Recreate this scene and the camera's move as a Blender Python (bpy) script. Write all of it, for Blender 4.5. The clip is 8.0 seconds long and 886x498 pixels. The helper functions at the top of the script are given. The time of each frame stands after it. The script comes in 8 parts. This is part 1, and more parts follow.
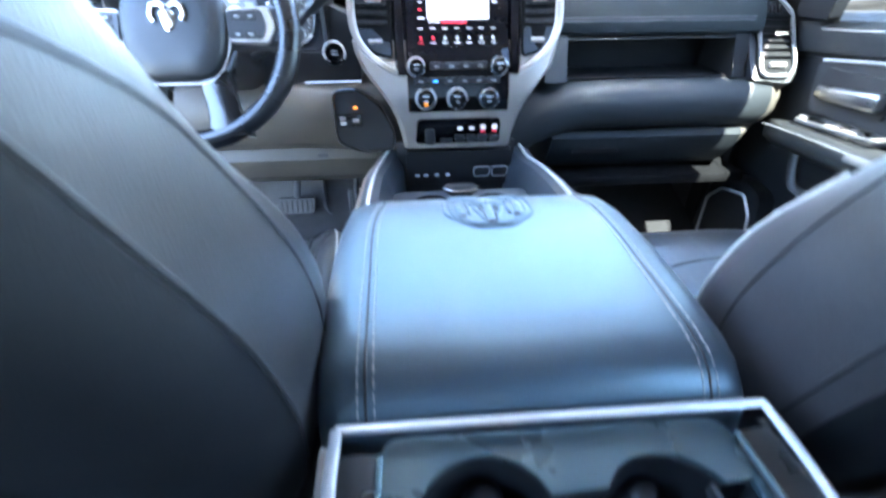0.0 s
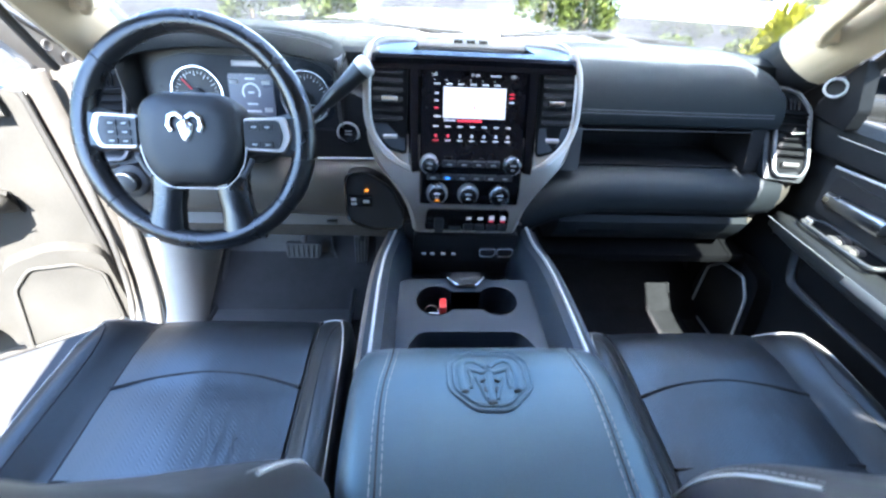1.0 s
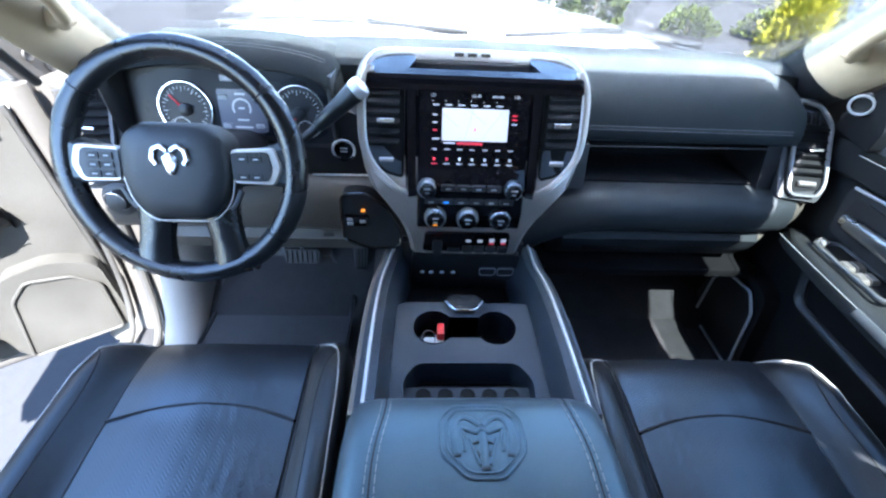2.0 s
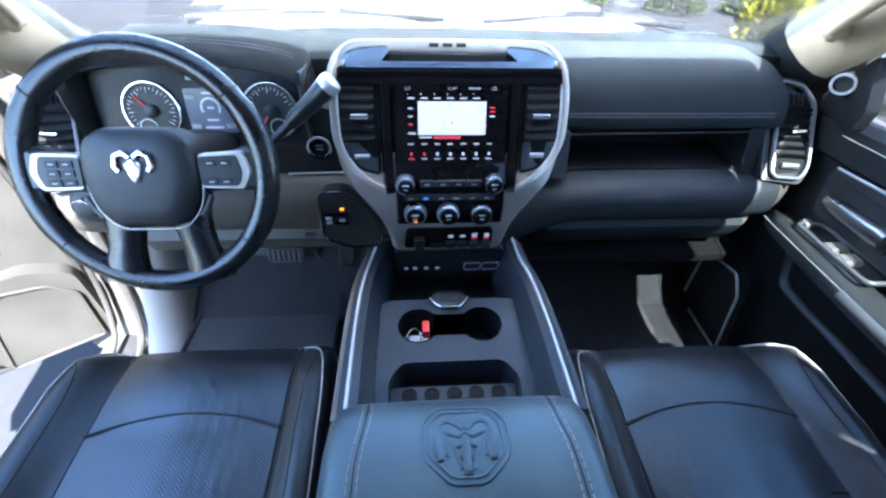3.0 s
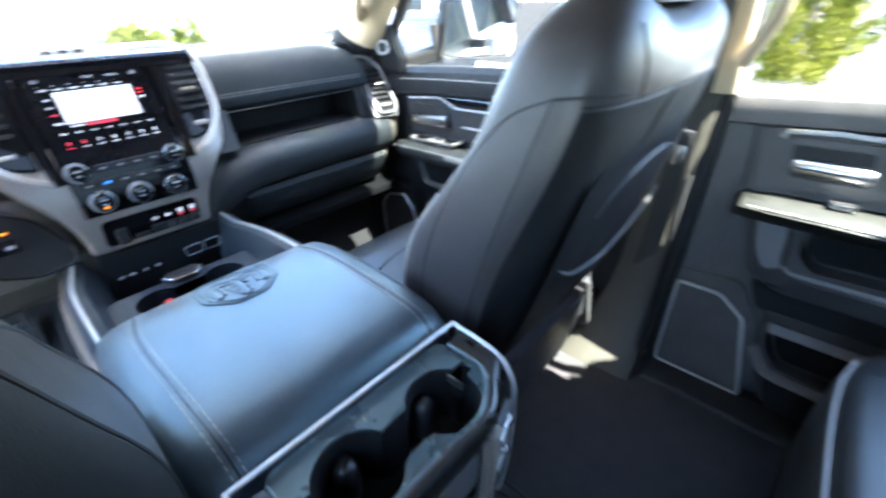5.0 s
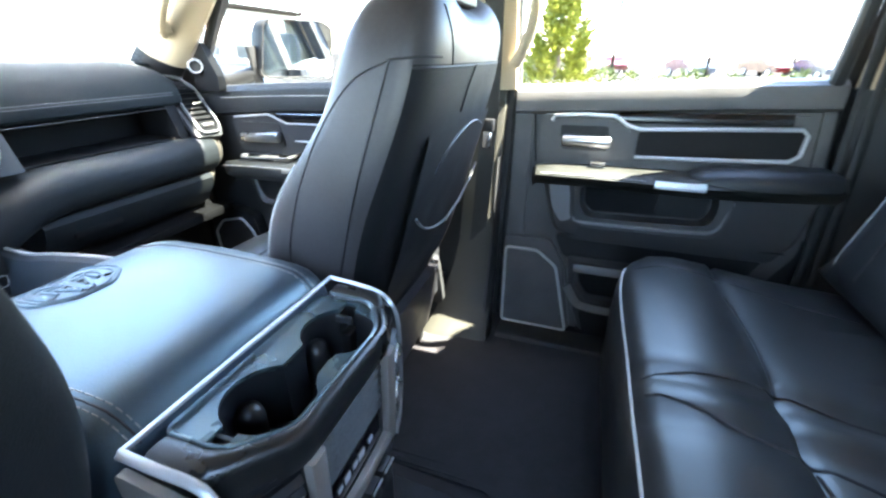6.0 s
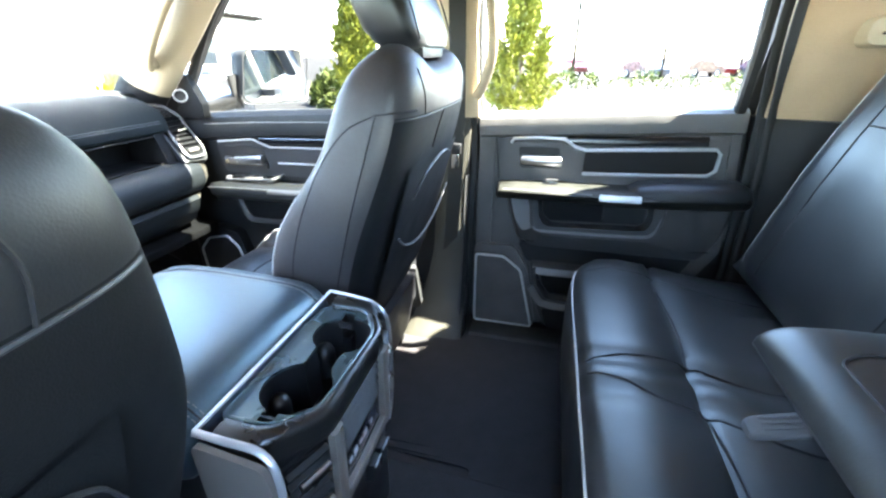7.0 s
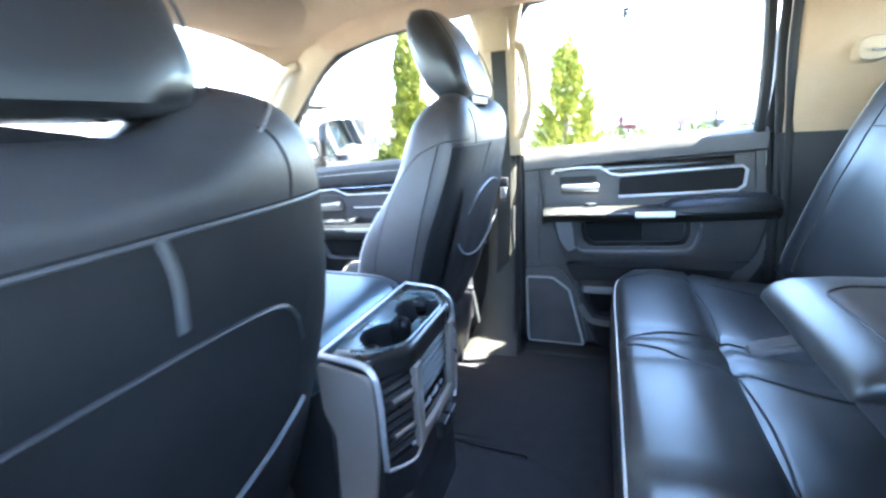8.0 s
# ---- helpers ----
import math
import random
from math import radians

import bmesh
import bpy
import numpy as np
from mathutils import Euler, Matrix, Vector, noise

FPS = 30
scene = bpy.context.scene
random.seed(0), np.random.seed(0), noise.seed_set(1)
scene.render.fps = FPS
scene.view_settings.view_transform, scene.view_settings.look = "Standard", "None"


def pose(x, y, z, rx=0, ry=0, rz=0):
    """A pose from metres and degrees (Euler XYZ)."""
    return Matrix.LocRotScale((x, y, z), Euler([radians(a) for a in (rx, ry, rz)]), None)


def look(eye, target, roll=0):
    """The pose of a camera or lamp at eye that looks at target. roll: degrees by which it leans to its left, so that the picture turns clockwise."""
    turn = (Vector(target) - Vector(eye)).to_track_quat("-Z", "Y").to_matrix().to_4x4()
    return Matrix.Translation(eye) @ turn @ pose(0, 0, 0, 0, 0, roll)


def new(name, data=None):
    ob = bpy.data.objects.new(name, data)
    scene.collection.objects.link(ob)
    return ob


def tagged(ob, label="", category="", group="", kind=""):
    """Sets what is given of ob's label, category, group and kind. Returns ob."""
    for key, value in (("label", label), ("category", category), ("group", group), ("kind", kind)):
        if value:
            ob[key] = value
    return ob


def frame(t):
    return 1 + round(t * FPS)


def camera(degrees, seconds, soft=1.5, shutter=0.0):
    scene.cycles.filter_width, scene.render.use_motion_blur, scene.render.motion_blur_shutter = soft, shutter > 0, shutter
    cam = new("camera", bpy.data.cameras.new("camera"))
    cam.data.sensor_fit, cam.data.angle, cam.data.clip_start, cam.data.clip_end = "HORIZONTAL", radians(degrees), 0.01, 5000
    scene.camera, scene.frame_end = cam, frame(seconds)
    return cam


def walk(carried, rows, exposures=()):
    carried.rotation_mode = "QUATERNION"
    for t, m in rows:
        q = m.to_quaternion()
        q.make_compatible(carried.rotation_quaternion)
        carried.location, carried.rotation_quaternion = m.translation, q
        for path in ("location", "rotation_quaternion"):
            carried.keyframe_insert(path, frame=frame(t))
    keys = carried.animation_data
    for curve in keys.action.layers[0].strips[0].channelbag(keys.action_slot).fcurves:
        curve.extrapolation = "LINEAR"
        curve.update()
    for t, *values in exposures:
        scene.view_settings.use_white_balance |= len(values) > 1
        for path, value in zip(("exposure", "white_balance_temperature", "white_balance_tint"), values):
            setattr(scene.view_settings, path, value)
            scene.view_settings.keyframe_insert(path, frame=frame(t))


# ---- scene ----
from mathutils.bvhtree import BVHTree

# ---------------------------------------------------------------- camera
cam = camera(93.2, 8.0, soft=2.4, shutter=0.5)
PATH = [
    (0, (-0.101, -0.117, 1.073), (0.028, 1.547, -0.029), -0.2),
    (0.5, (-0.12, -0.055, 1.205), (-0.041, 1.59, 0.071), 0.9),
    (1, (-0.106, 0.006, 1.282), (0.018, 1.599, 0.08), 3.4),
    (1.5, (-0.103, 0.058, 1.341), (-0.001, 1.606, 0.079), 3.7),
    (3, (-0.07, 0.114, 1.355), (0.065, 1.582, 0.004), 2.3),
    (3.5, (-0.078, 0.105, 1.347), (0.143, 1.594, 0.029), 2.3),
    (4, (-0.102, 0.011, 1.324), (0.345, 1.54, 0.114), 2.3),
    (4.5, (-0.143, -0.122, 1.232), (0.725, 1.298, 0.122), 1.6),
    (5, (-0.182, -0.224, 1.181), (1.095, 0.93, 0.162), -1.0),
    (5.2, (-0.205, -0.248, 1.161), (1.226, 0.737, 0.17), -0.8),
    (6.3, (-0.346, -0.256, 1.098), (1.413, 0.188, 0.257), 1.4),
    (6.5, (-0.377, -0.255, 1.123), (1.391, 0.128, 0.27), 1.9),
    (7, (-0.413, -0.278, 1.18), (1.35, 0.152, 0.34), 0.2),
    (7.5, (-0.449, -0.251, 1.158), (1.355, 0.207, 0.425), -1.4),
    (8, (-0.613, -0.333, 1.123), (1.177, 0.368, 0.573), -4.5),
]
EXPOSURES = [(0.0, 6.28, 6100, 10), (0.6, 5.85, 6150, 10), (1.2, 5.0, 5850, 10), (3.0, 4.75, 5620, 10), (4.0, 4.8, 5700, 10), (4.6, 5.3, 5950, 10), (5.0, 5.7, 6350, 10), (6.5, 6.05, 6900, 10), (7.5, 6.1, 6750, 10), (8.0, 6.5, 6200, 12)]
walk(cam, [(t, look(eye, target, roll)) for t, eye, target, roll in PATH], EXPOSURES)

# ---------------------------------------------------------------- world and sun
TO_SUN = Vector((0.085, -0.7, 1.0)).normalized()
world = bpy.data.worlds.new("world")
scene.world = world
world.use_nodes = True
wn = world.node_tree.nodes
sky = wn.new("ShaderNodeTexSky")
sky.sky_type = "NISHITA"
sky.sun_disc = False
sky.sun_elevation = math.asin(TO_SUN.z)
sky.sun_rotation = math.atan2(TO_SUN.x, TO_SUN.y)
sky.air_density, sky.dust_density, sky.ozone_density = 1.0, 0.4, 1.6
wn["Background"].inputs["Strength"].default_value = 0.085
world.node_tree.links.new(sky.outputs["Color"], wn["Background"].inputs["Color"])
sun = new("sun", bpy.data.lights.new("sun", "SUN"))
sun.data.energy, sun.data.angle, sun.data.color = 3.6, radians(0.6), (1.0, 0.95, 0.87)
sun.rotation_euler = TO_SUN.to_track_quat("Z", "Y").to_euler()


# ---------------------------------------------------------------- materials
def material(name, base, rough=0.5, metal=0.0, grain=0.0, grain_size=400.0, vary=0.15, patch=12.0, coat=0.0, spec=0.5,
             weave=False, rough_vary=0.08, coat_rough=0.05, emit=0.0, per_object=0.0, sheen=None, crease=0.0):
    """Principled surface with colour variation at two scales, uneven gloss and a fine relief."""
    m = bpy.data.materials.new(name)
    m.use_nodes = True
    n, l = m.node_tree.nodes, m.node_tree.links
    p = n["Principled BSDF"]
    co = n.new("ShaderNodeTexCoord")
    big = n.new("ShaderNodeTexNoise")
    big.inputs["Scale"].default_value, big.inputs["Detail"].default_value = patch, 5
    l.new(co.outputs["Object"], big.inputs["Vector"])
    fine = n.new("ShaderNodeTexNoise")
    fine.inputs["Scale"].default_value, fine.inputs["Detail"].default_value = max(grain_size * 0.3, 20), 2
    l.new(co.outputs["Object"], fine.inputs["Vector"])
    add = n.new("ShaderNodeMath")
    add.operation = "MULTIPLY_ADD"
    l.new(fine.outputs["Fac"], add.inputs[0])
    add.inputs[1].default_value = 0.4
    l.new(big.outputs["Fac"], add.inputs[2])
    ramp = n.new("ShaderNodeMapRange")
    ramp.inputs["From Min"].default_value, ramp.inputs["From Max"].default_value = 0.4, 1.0
    ramp.inputs["To Min"].default_value, ramp.inputs["To Max"].default_value = 1 - vary, 1 + vary
    l.new(add.outputs[0], ramp.inputs["Value"])
    mul = n.new("ShaderNodeVectorMath")
    mul.operation = "SCALE"
    mul.inputs[0].default_value = base[:3]
    l.new(ramp.outputs["Result"], mul.inputs["Scale"])
    out = mul.outputs["Vector"]
    if per_object:
        info = n.new("ShaderNodeObjectInfo")
        r2 = n.new("ShaderNodeMapRange")
        r2.inputs["To Min"].default_value, r2.inputs["To Max"].default_value = 1 - per_object, 1 + per_object
        l.new(info.outputs["Random"], r2.inputs["Value"])
        m2 = n.new("ShaderNodeVectorMath")
        m2.operation = "SCALE"
        l.new(out, m2.inputs[0])
        l.new(r2.outputs["Result"], m2.inputs["Scale"])
        out = m2.outputs["Vector"]
    l.new(out, p.inputs["Base Color"])
    rr = n.new("ShaderNodeMapRange")
    rr.inputs["From Min"].default_value, rr.inputs["From Max"].default_value = 0.3, 0.7
    rr.inputs["To Min"].default_value, rr.inputs["To Max"].default_value = max(rough - rough_vary, 0.01), min(rough + rough_vary, 1)
    l.new(big.outputs["Fac"], rr.inputs["Value"])
    l.new(rr.outputs["Result"], p.inputs["Roughness"])
    p.inputs["Metallic"].default_value = metal
    p.inputs["Specular IOR Level"].default_value = spec
    if sheen:
        p.inputs["Specular Tint"].default_value = (*sheen, 1)
    p.inputs["Coat Weight"].default_value = coat
    p.inputs["Coat Roughness"].default_value = coat_rough
    if emit:
        l.new(out, p.inputs["Emission Color"])
        p.inputs["Emission Strength"].default_value = emit
    if grain:
        if weave == "chevron":
            # zigzag ribs: bands in y whose line swings to and fro along x
            xyz = n.new("ShaderNodeSeparateXYZ")
            l.new(co.outputs["Object"], xyz.inputs[0])
            swing = n.new("ShaderNodeMath")
            swing.operation = "PINGPONG"
            swing.inputs[1].default_value = 0.011
            l.new(xyz.outputs["X"], swing.inputs[0])
            run = n.new("ShaderNodeMath")
            run.operation = "ADD"
            l.new(swing.outputs[0], run.inputs[0])
            l.new(xyz.outputs["Y"], run.inputs[1])
            turns = n.new("ShaderNodeMath")
            turns.operation = "MULTIPLY"
            turns.inputs[1].default_value = 2 * math.pi * grain_size
            l.new(run.outputs[0], turns.inputs[0])
            rib = n.new("ShaderNodeMath")
            rib.operation = "SINE"
            l.new(turns.outputs[0], rib.inputs[0])
            src = n.new("ShaderNodeMath")
            src.operation = "MULTIPLY"
            l.new(rib.outputs[0], src.inputs[0])
            l.new(fine.outputs["Fac"], src.inputs[1])
            h = src.outputs[0]
        elif weave:
            src = n.new("ShaderNodeTexBrick")
            src.inputs["Scale"].default_value = grain_size
            src.inputs["Color1"].default_value = src.inputs["Color2"].default_value = (1, 1, 1, 1)
            src.inputs["Mortar"].default_value = (0, 0, 0, 1)
            src.inputs["Mortar Size"].default_value = 0.12
            turn = n.new("ShaderNodeMapping")
            turn.inputs["Rotation"].default_value = (0, 0, radians(45))
            l.new(co.outputs["Object"], turn.inputs["Vector"])
            l.new(turn.outputs["Vector"], src.inputs["Vector"])
            h = src.outputs["Color"]
        else:
            src = n.new("ShaderNodeTexVoronoi")
            src.inputs["Scale"].default_value = grain_size
            l.new(co.outputs["Object"], src.inputs["Vector"])
            h = src.outputs["Distance"]
        b = n.new("ShaderNodeBump")
        b.inputs["Strength"].default_value, b.inputs["Distance"].default_value = grain, 0.001
        l.new(h, b.inputs["Height"])
        wide = n.new("ShaderNodeBump")
        wide.inputs["Strength"].default_value, wide.inputs["Distance"].default_value = crease or min(grain, 0.12), 0.005 if crease else 0.0015
        l.new(big.outputs["Fac"], wide.inputs["Height"])
        l.new(b.outputs["Normal"], wide.inputs["Normal"])
        l.new(wide.outputs["Normal"], p.inputs["Normal"])
    return m


# slight cool specular tint colours the highlights like sky
LEATHER = material("black_leather", (0.0118, 0.0122, 0.0138), 0.36, spec=0.56, rough_vary=0.05, grain=0.09, grain_size=550, vary=0.22, patch=11, sheen=(0.90, 0.98, 1.0), crease=0.085)
BENCH_LEATHER = material("bench_leather", (0.0125, 0.0130, 0.0138), 0.39, spec=0.49, rough_vary=0.06, grain=0.10, grain_size=550, vary=0.24, patch=9, sheen=(0.95, 1.0, 0.96), crease=0.13)
LOWER_DASH = material("lower_dash_grain", (0.0175, 0.0205, 0.0228), 0.6, spec=0.2, grain=0.3, grain_size=700, vary=0.15)
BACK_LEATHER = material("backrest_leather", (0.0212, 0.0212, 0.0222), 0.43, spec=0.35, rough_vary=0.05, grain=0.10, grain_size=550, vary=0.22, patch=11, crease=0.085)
# lighter, warmer copy of the backrest leather, with reflected light in its colour
LIT_BACK_LEATHER = material("lit_backrest_leather", (0.0285, 0.0262, 0.0272), 0.43, spec=0.35, rough_vary=0.05, grain=0.10, grain_size=550, vary=0.22, patch=11, crease=0.085)
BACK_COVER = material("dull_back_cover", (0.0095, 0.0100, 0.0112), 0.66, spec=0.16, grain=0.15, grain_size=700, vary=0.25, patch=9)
VINYL = material("black_vinyl_back", (0.0135, 0.0140, 0.0162), 0.5, spec=0.5, grain=0.12, grain_size=800, vary=0.25, patch=10)
# black lid leather; reflected sky blue is put into base and specular tint
LID_LEATHER = material("sky_tinted_leather", (0.029, 0.0395, 0.054), 0.42, spec=0.9, coat=0.32, coat_rough=0.33, grain=0.16, grain_size=600, vary=0.15, patch=9, rough_vary=0.05, sheen=(0.58, 0.91, 1.0), crease=0.03)
FRONT_TRAY = material("grained_tray_plastic", (0.0205, 0.0262, 0.0345), 0.42, spec=0.4, grain=0.2, grain_size=900, vary=0.15)
TRAY = material("smooth_tray_plastic", (0.030, 0.046, 0.052), 0.28, spec=1.0, coat=0.15, coat_rough=0.25, grain=0.08, grain_size=900, vary=0.1, rough_vary=0.02, sheen=(0.78, 1.0, 1.0))
RIM_LEATHER = material("worn_wheel_leather", (0.007, 0.0075, 0.0085), 0.27, spec=0.55, grain=0.12, grain_size=600, vary=0.2)
PERFORATED = material("embossed_leather", (0.0095, 0.0112, 0.0150), 0.33, spec=0.95, crease=0.05, rough_vary=0.05, grain=0.22, grain_size=155, weave="chevron", vary=0.25, sheen=(0.84, 0.94, 1.0))
# dimmer copy of the dash grain, with shade put into its colour
DASH_TOP = material("dimmed_dash_grain", (0.0068, 0.0084, 0.0090), 0.75, spec=0.06, grain=0.3, grain_size=700, vary=0.15)
STACK_GLOSS = material("deep_gloss_black", (0.004, 0.004, 0.005), 0.10, spec=0.2, rough_vary=0.03)
BEZEL = material("blue_grey_satin", (0.023, 0.029, 0.037), 0.35, spec=0.4, vary=0.1)
DASH = material("dash_grain", (0.0120, 0.0148, 0.0166), 0.7, spec=0.1, grain=0.3, grain_size=700, vary=0.15)
SOFT = material("soft_black_plastic", (0.012, 0.0133, 0.0152), 0.46, spec=0.4, grain=0.25, grain_size=700, vary=0.15)
PLASTIC = material("grained_black_plastic", (0.0135, 0.0137, 0.0142), 0.52, spec=0.35, grain=0.3, grain_size=900, vary=0.2)
DARK = material("matt_black_plastic", (0.007, 0.007, 0.008), 0.5, vary=0.2)
PIANO = material("gloss_black", (0.006, 0.006, 0.007), 0.06, coat=0.6, rough_vary=0.03)
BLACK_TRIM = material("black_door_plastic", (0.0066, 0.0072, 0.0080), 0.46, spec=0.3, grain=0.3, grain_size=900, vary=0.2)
# paler, warmer copy of the black door plastic: full sun put into the colour
SUNLIT_TRIM = material("sunlit_black_plastic", (0.037, 0.0345, 0.030), 0.6, spec=0.25, grain=0.3, grain_size=900, vary=0.3, patch=6)
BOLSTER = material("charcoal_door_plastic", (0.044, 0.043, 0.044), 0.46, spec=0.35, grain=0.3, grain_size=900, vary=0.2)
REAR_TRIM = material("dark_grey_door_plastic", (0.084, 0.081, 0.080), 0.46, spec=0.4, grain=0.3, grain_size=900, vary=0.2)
BAND = material("silver_band", (0.11, 0.11, 0.11), 0.45, 0.4, vary=0.1)
BRIGHT = material("pale_silver_paint", (0.5, 0.5, 0.5), 0.35, 0.35, vary=0.08)
CHROME = material("chrome", (0.78, 0.78, 0.78), 0.24, 1.0, vary=0.05, rough_vary=0.05)
SATIN = material("satin_silver", (0.40, 0.365, 0.33), 0.38, 0.75, vary=0.08, grain=0.05, grain_size=1500)
SILVER = material("silver_trim", (0.50, 0.51, 0.52), 0.36, 0.6, vary=0.08)
PIPING = material("light_grey_piping", (0.34, 0.335, 0.32), 0.55, vary=0.15)
DASH_STITCH = material("dark_thread", (0.05, 0.053, 0.058), 0.8, vary=0.2)
STITCH = material("grey_thread", (0.22, 0.22, 0.22), 0.7, vary=0.2)
POCKET = material("worn_leather_edge", (0.026, 0.027, 0.03), 0.5, vary=0.2)
CUP = material("cup_rubber", (0.0075, 0.0078, 0.009), 0.42, spec=0.4, grain=0.1, grain_size=700, vary=0.15)
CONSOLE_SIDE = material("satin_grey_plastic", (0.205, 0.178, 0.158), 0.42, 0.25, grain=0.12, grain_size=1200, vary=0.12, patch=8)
RIM_PLASTIC = material("polished_dark_rim", (0.012, 0.0115, 0.011), 0.3, spec=0.45, grain=0.1, grain_size=900, vary=0.2)
SWITCHGEAR = material("dark_satin_metal", (0.03, 0.031, 0.033), 0.4, 0.2, vary=0.1, spec=0.4)
KNOB = material("dark_chrome", (0.58, 0.58, 0.59), 0.27, 1.0, vary=0.05)
HANDLE = material("bright_metal", (0.38, 0.38, 0.38), 0.30, 1.0, vary=0.06, rough_vary=0.06)
ARM_VINYL = material("armrest_vinyl", (0.0085, 0.0090, 0.0072), 0.55, spec=0.3, grain=0.2, grain_size=700, vary=0.2)
SEAM = material("black_seam", (0.006, 0.006, 0.007), 0.7)
CARPET = material("black_carpet", (0.024, 0.0235, 0.0245), 0.95, grain=0.9, grain_size=450, vary=0.22, patch=25, spec=0.1)
RUBBER = material("ribbed_rubber", (0.033, 0.0325, 0.0335), 0.7, grain=0.7, grain_size=160, vary=0.3, weave=True)
TAN = material("tan_headliner", (0.345, 0.255, 0.168), 0.9, grain=0.4, grain_size=900, vary=0.08, spec=0.15)
TAN_PLASTIC = material("tan_plastic", (0.33, 0.262, 0.172), 0.6, grain=0.25, grain_size=900, vary=0.08, spec=0.3)
# satin side trim, warmed to carry light from the sunny driver's side
SIDE_TRIM = material("warm_lit_side_trim", (0.125, 0.104, 0.088), 0.45, 0.25, grain=0.12, grain_size=1200, vary=0.12, patch=8)
PALE_EDGE = material("pale_panel_edge", (0.075, 0.080, 0.083), 0.5, vary=0.15)
KNEE = material("dark_greige_plastic", (0.060, 0.053, 0.045), 0.5, grain=0.25, grain_size=900, vary=0.15, spec=0.35)
PILLAR_TRIM = material("black_pillar_plastic", (0.036, 0.034, 0.027), 0.55, spec=0.35, grain=0.25, grain_size=900, vary=0.12, patch=7)
GREIGE = material("greige_plastic", (0.095, 0.083, 0.068), 0.5, grain=0.25, grain_size=900, vary=0.1)
# kick panel plastic made pale to carry the sunlight that misses it
KICK_TRIM = material("sunlit_kick_plastic", (0.48, 0.44, 0.375), 0.55, grain=0.25, grain_size=900, vary=0.12, patch=7)
JAMB_SEAL = material("brown_grey_seal_rubber", (0.020, 0.0185, 0.0165), 0.65, vary=0.2)
# the truck's white paint at the jamb, with shade put into its colour
JAMB_PAINT = material("shaded_jamb_paint", (0.056, 0.051, 0.0455), 0.4, coat=0.25, vary=0.2, patch=5)
PAINT = material("white_paint", (0.52, 0.51, 0.49), 0.25, coat=0.5, vary=0.04)
SEAL = material("rubber_seal", (0.012, 0.012, 0.012), 0.7)
WEBBING = material("grey_webbing", (0.048, 0.050, 0.053), 0.8, grain=0.6, grain_size=400, weave=True)
BELT = material("black_belt_webbing", (0.016, 0.016, 0.0135), 0.8, grain=0.6, grain_size=400, weave=True)
INSERT = material("black_insert_leather", (0.0120, 0.0108, 0.0108), 0.6, spec=0.2, grain=0.2, grain_size=600, vary=0.2)
STRIP = material("polished_black_strip", (0.007, 0.0075, 0.009), 0.22, spec=0.4, rough_vary=0.05)
PAD = material("grey_armrest_vinyl", (0.0185, 0.0195, 0.0195), 0.5, spec=0.3, grain=0.2, grain_size=700, vary=0.2)
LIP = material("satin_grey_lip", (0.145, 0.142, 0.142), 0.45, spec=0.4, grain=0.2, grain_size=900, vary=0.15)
VENT = material("vent_black", (0.0022, 0.0023, 0.0026), 0.5, spec=0.10, vary=0.15)
# black trim plastic; in recesses its near-black stands for their shade
WELL = material("black_plastic_and_recess_shade", (0.004, 0.004, 0.0045), 0.7, spec=0.2)
RED = material("red_plastic", (0.55, 0.02, 0.02), 0.4)
GREY_INK = material("grey_ink", (0.35, 0.35, 0.36), 0.6)
WHITE_GLOW = material("white_glow", (0.45, 0.46, 0.48), 0.4, emit=0.018, vary=0.02)
MAP_GLOW = material("map_glow", (0.50, 0.485, 0.51), 0.3, emit=0.021, vary=0.03)
GREY_GLOW = material("grey_glow", (0.10, 0.105, 0.13), 0.3, emit=0.006, vary=0.02)
RED_GLOW = material("red_glow", (0.6, 0.03, 0.05), 0.3, emit=0.018, vary=0.02)
AMBER_GLOW = material("amber_glow", (1.0, 0.30, 0.02), 0.3, emit=0.035, vary=0.02)
BLUE_GLOW = material("blue_glow", (0.05, 0.3, 1.0), 0.3, emit=0.06, vary=0.02)
SCREEN = material("screen_glass", (0.004, 0.004, 0.005), 0.05, spec=0.14, coat=0.03, rough_vary=0.02)
CLUSTER = material("cluster_face", (0.010, 0.012, 0.017), 0.3, vary=0.1, spec=0.15)
CONCRETE = material("parking_lot", (0.028, 0.028, 0.029), 0.95, spec=0.0, grain=0.6, grain_size=60, vary=0.15, patch=0.5)
SIDEWALK = material("pale_concrete", (0.42, 0.40, 0.37), 0.85, grain=0.5, grain_size=60, vary=0.12, patch=0.8)
LINE_PAINT = material("line_paint", (0.75, 0.75, 0.72), 0.7, vary=0.1)
FOLIAGE = material("foliage", (0.085, 0.090, 0.004), 0.6, vary=0.4, patch=6, spec=0.3)
YELLOW_LEAF = material("yellow_leaves", (0.16, 0.145, 0.008), 0.6, vary=0.35, patch=6, spec=0.3)
HEDGE = material("hedge_leaves", (0.042, 0.054, 0.007), 0.6, vary=0.4, patch=4, spec=0.3)
BARK = material("bark", (0.12, 0.09, 0.06), 0.9, grain=0.6, grain_size=40)
STEEL = material("dark_pole_paint", (0.007, 0.006, 0.005), 0.8, spec=0.05, vary=0.1)
CAR_RED = material("red_car_paint", (0.05, 0.006, 0.005), 0.25, coat=0.6)
CAR_GREY = material("grey_car_paint", (0.03, 0.033, 0.04), 0.25, coat=0.6)
CAR_GLASS = material("dark_car_glass", (0.02, 0.025, 0.03), 0.08)
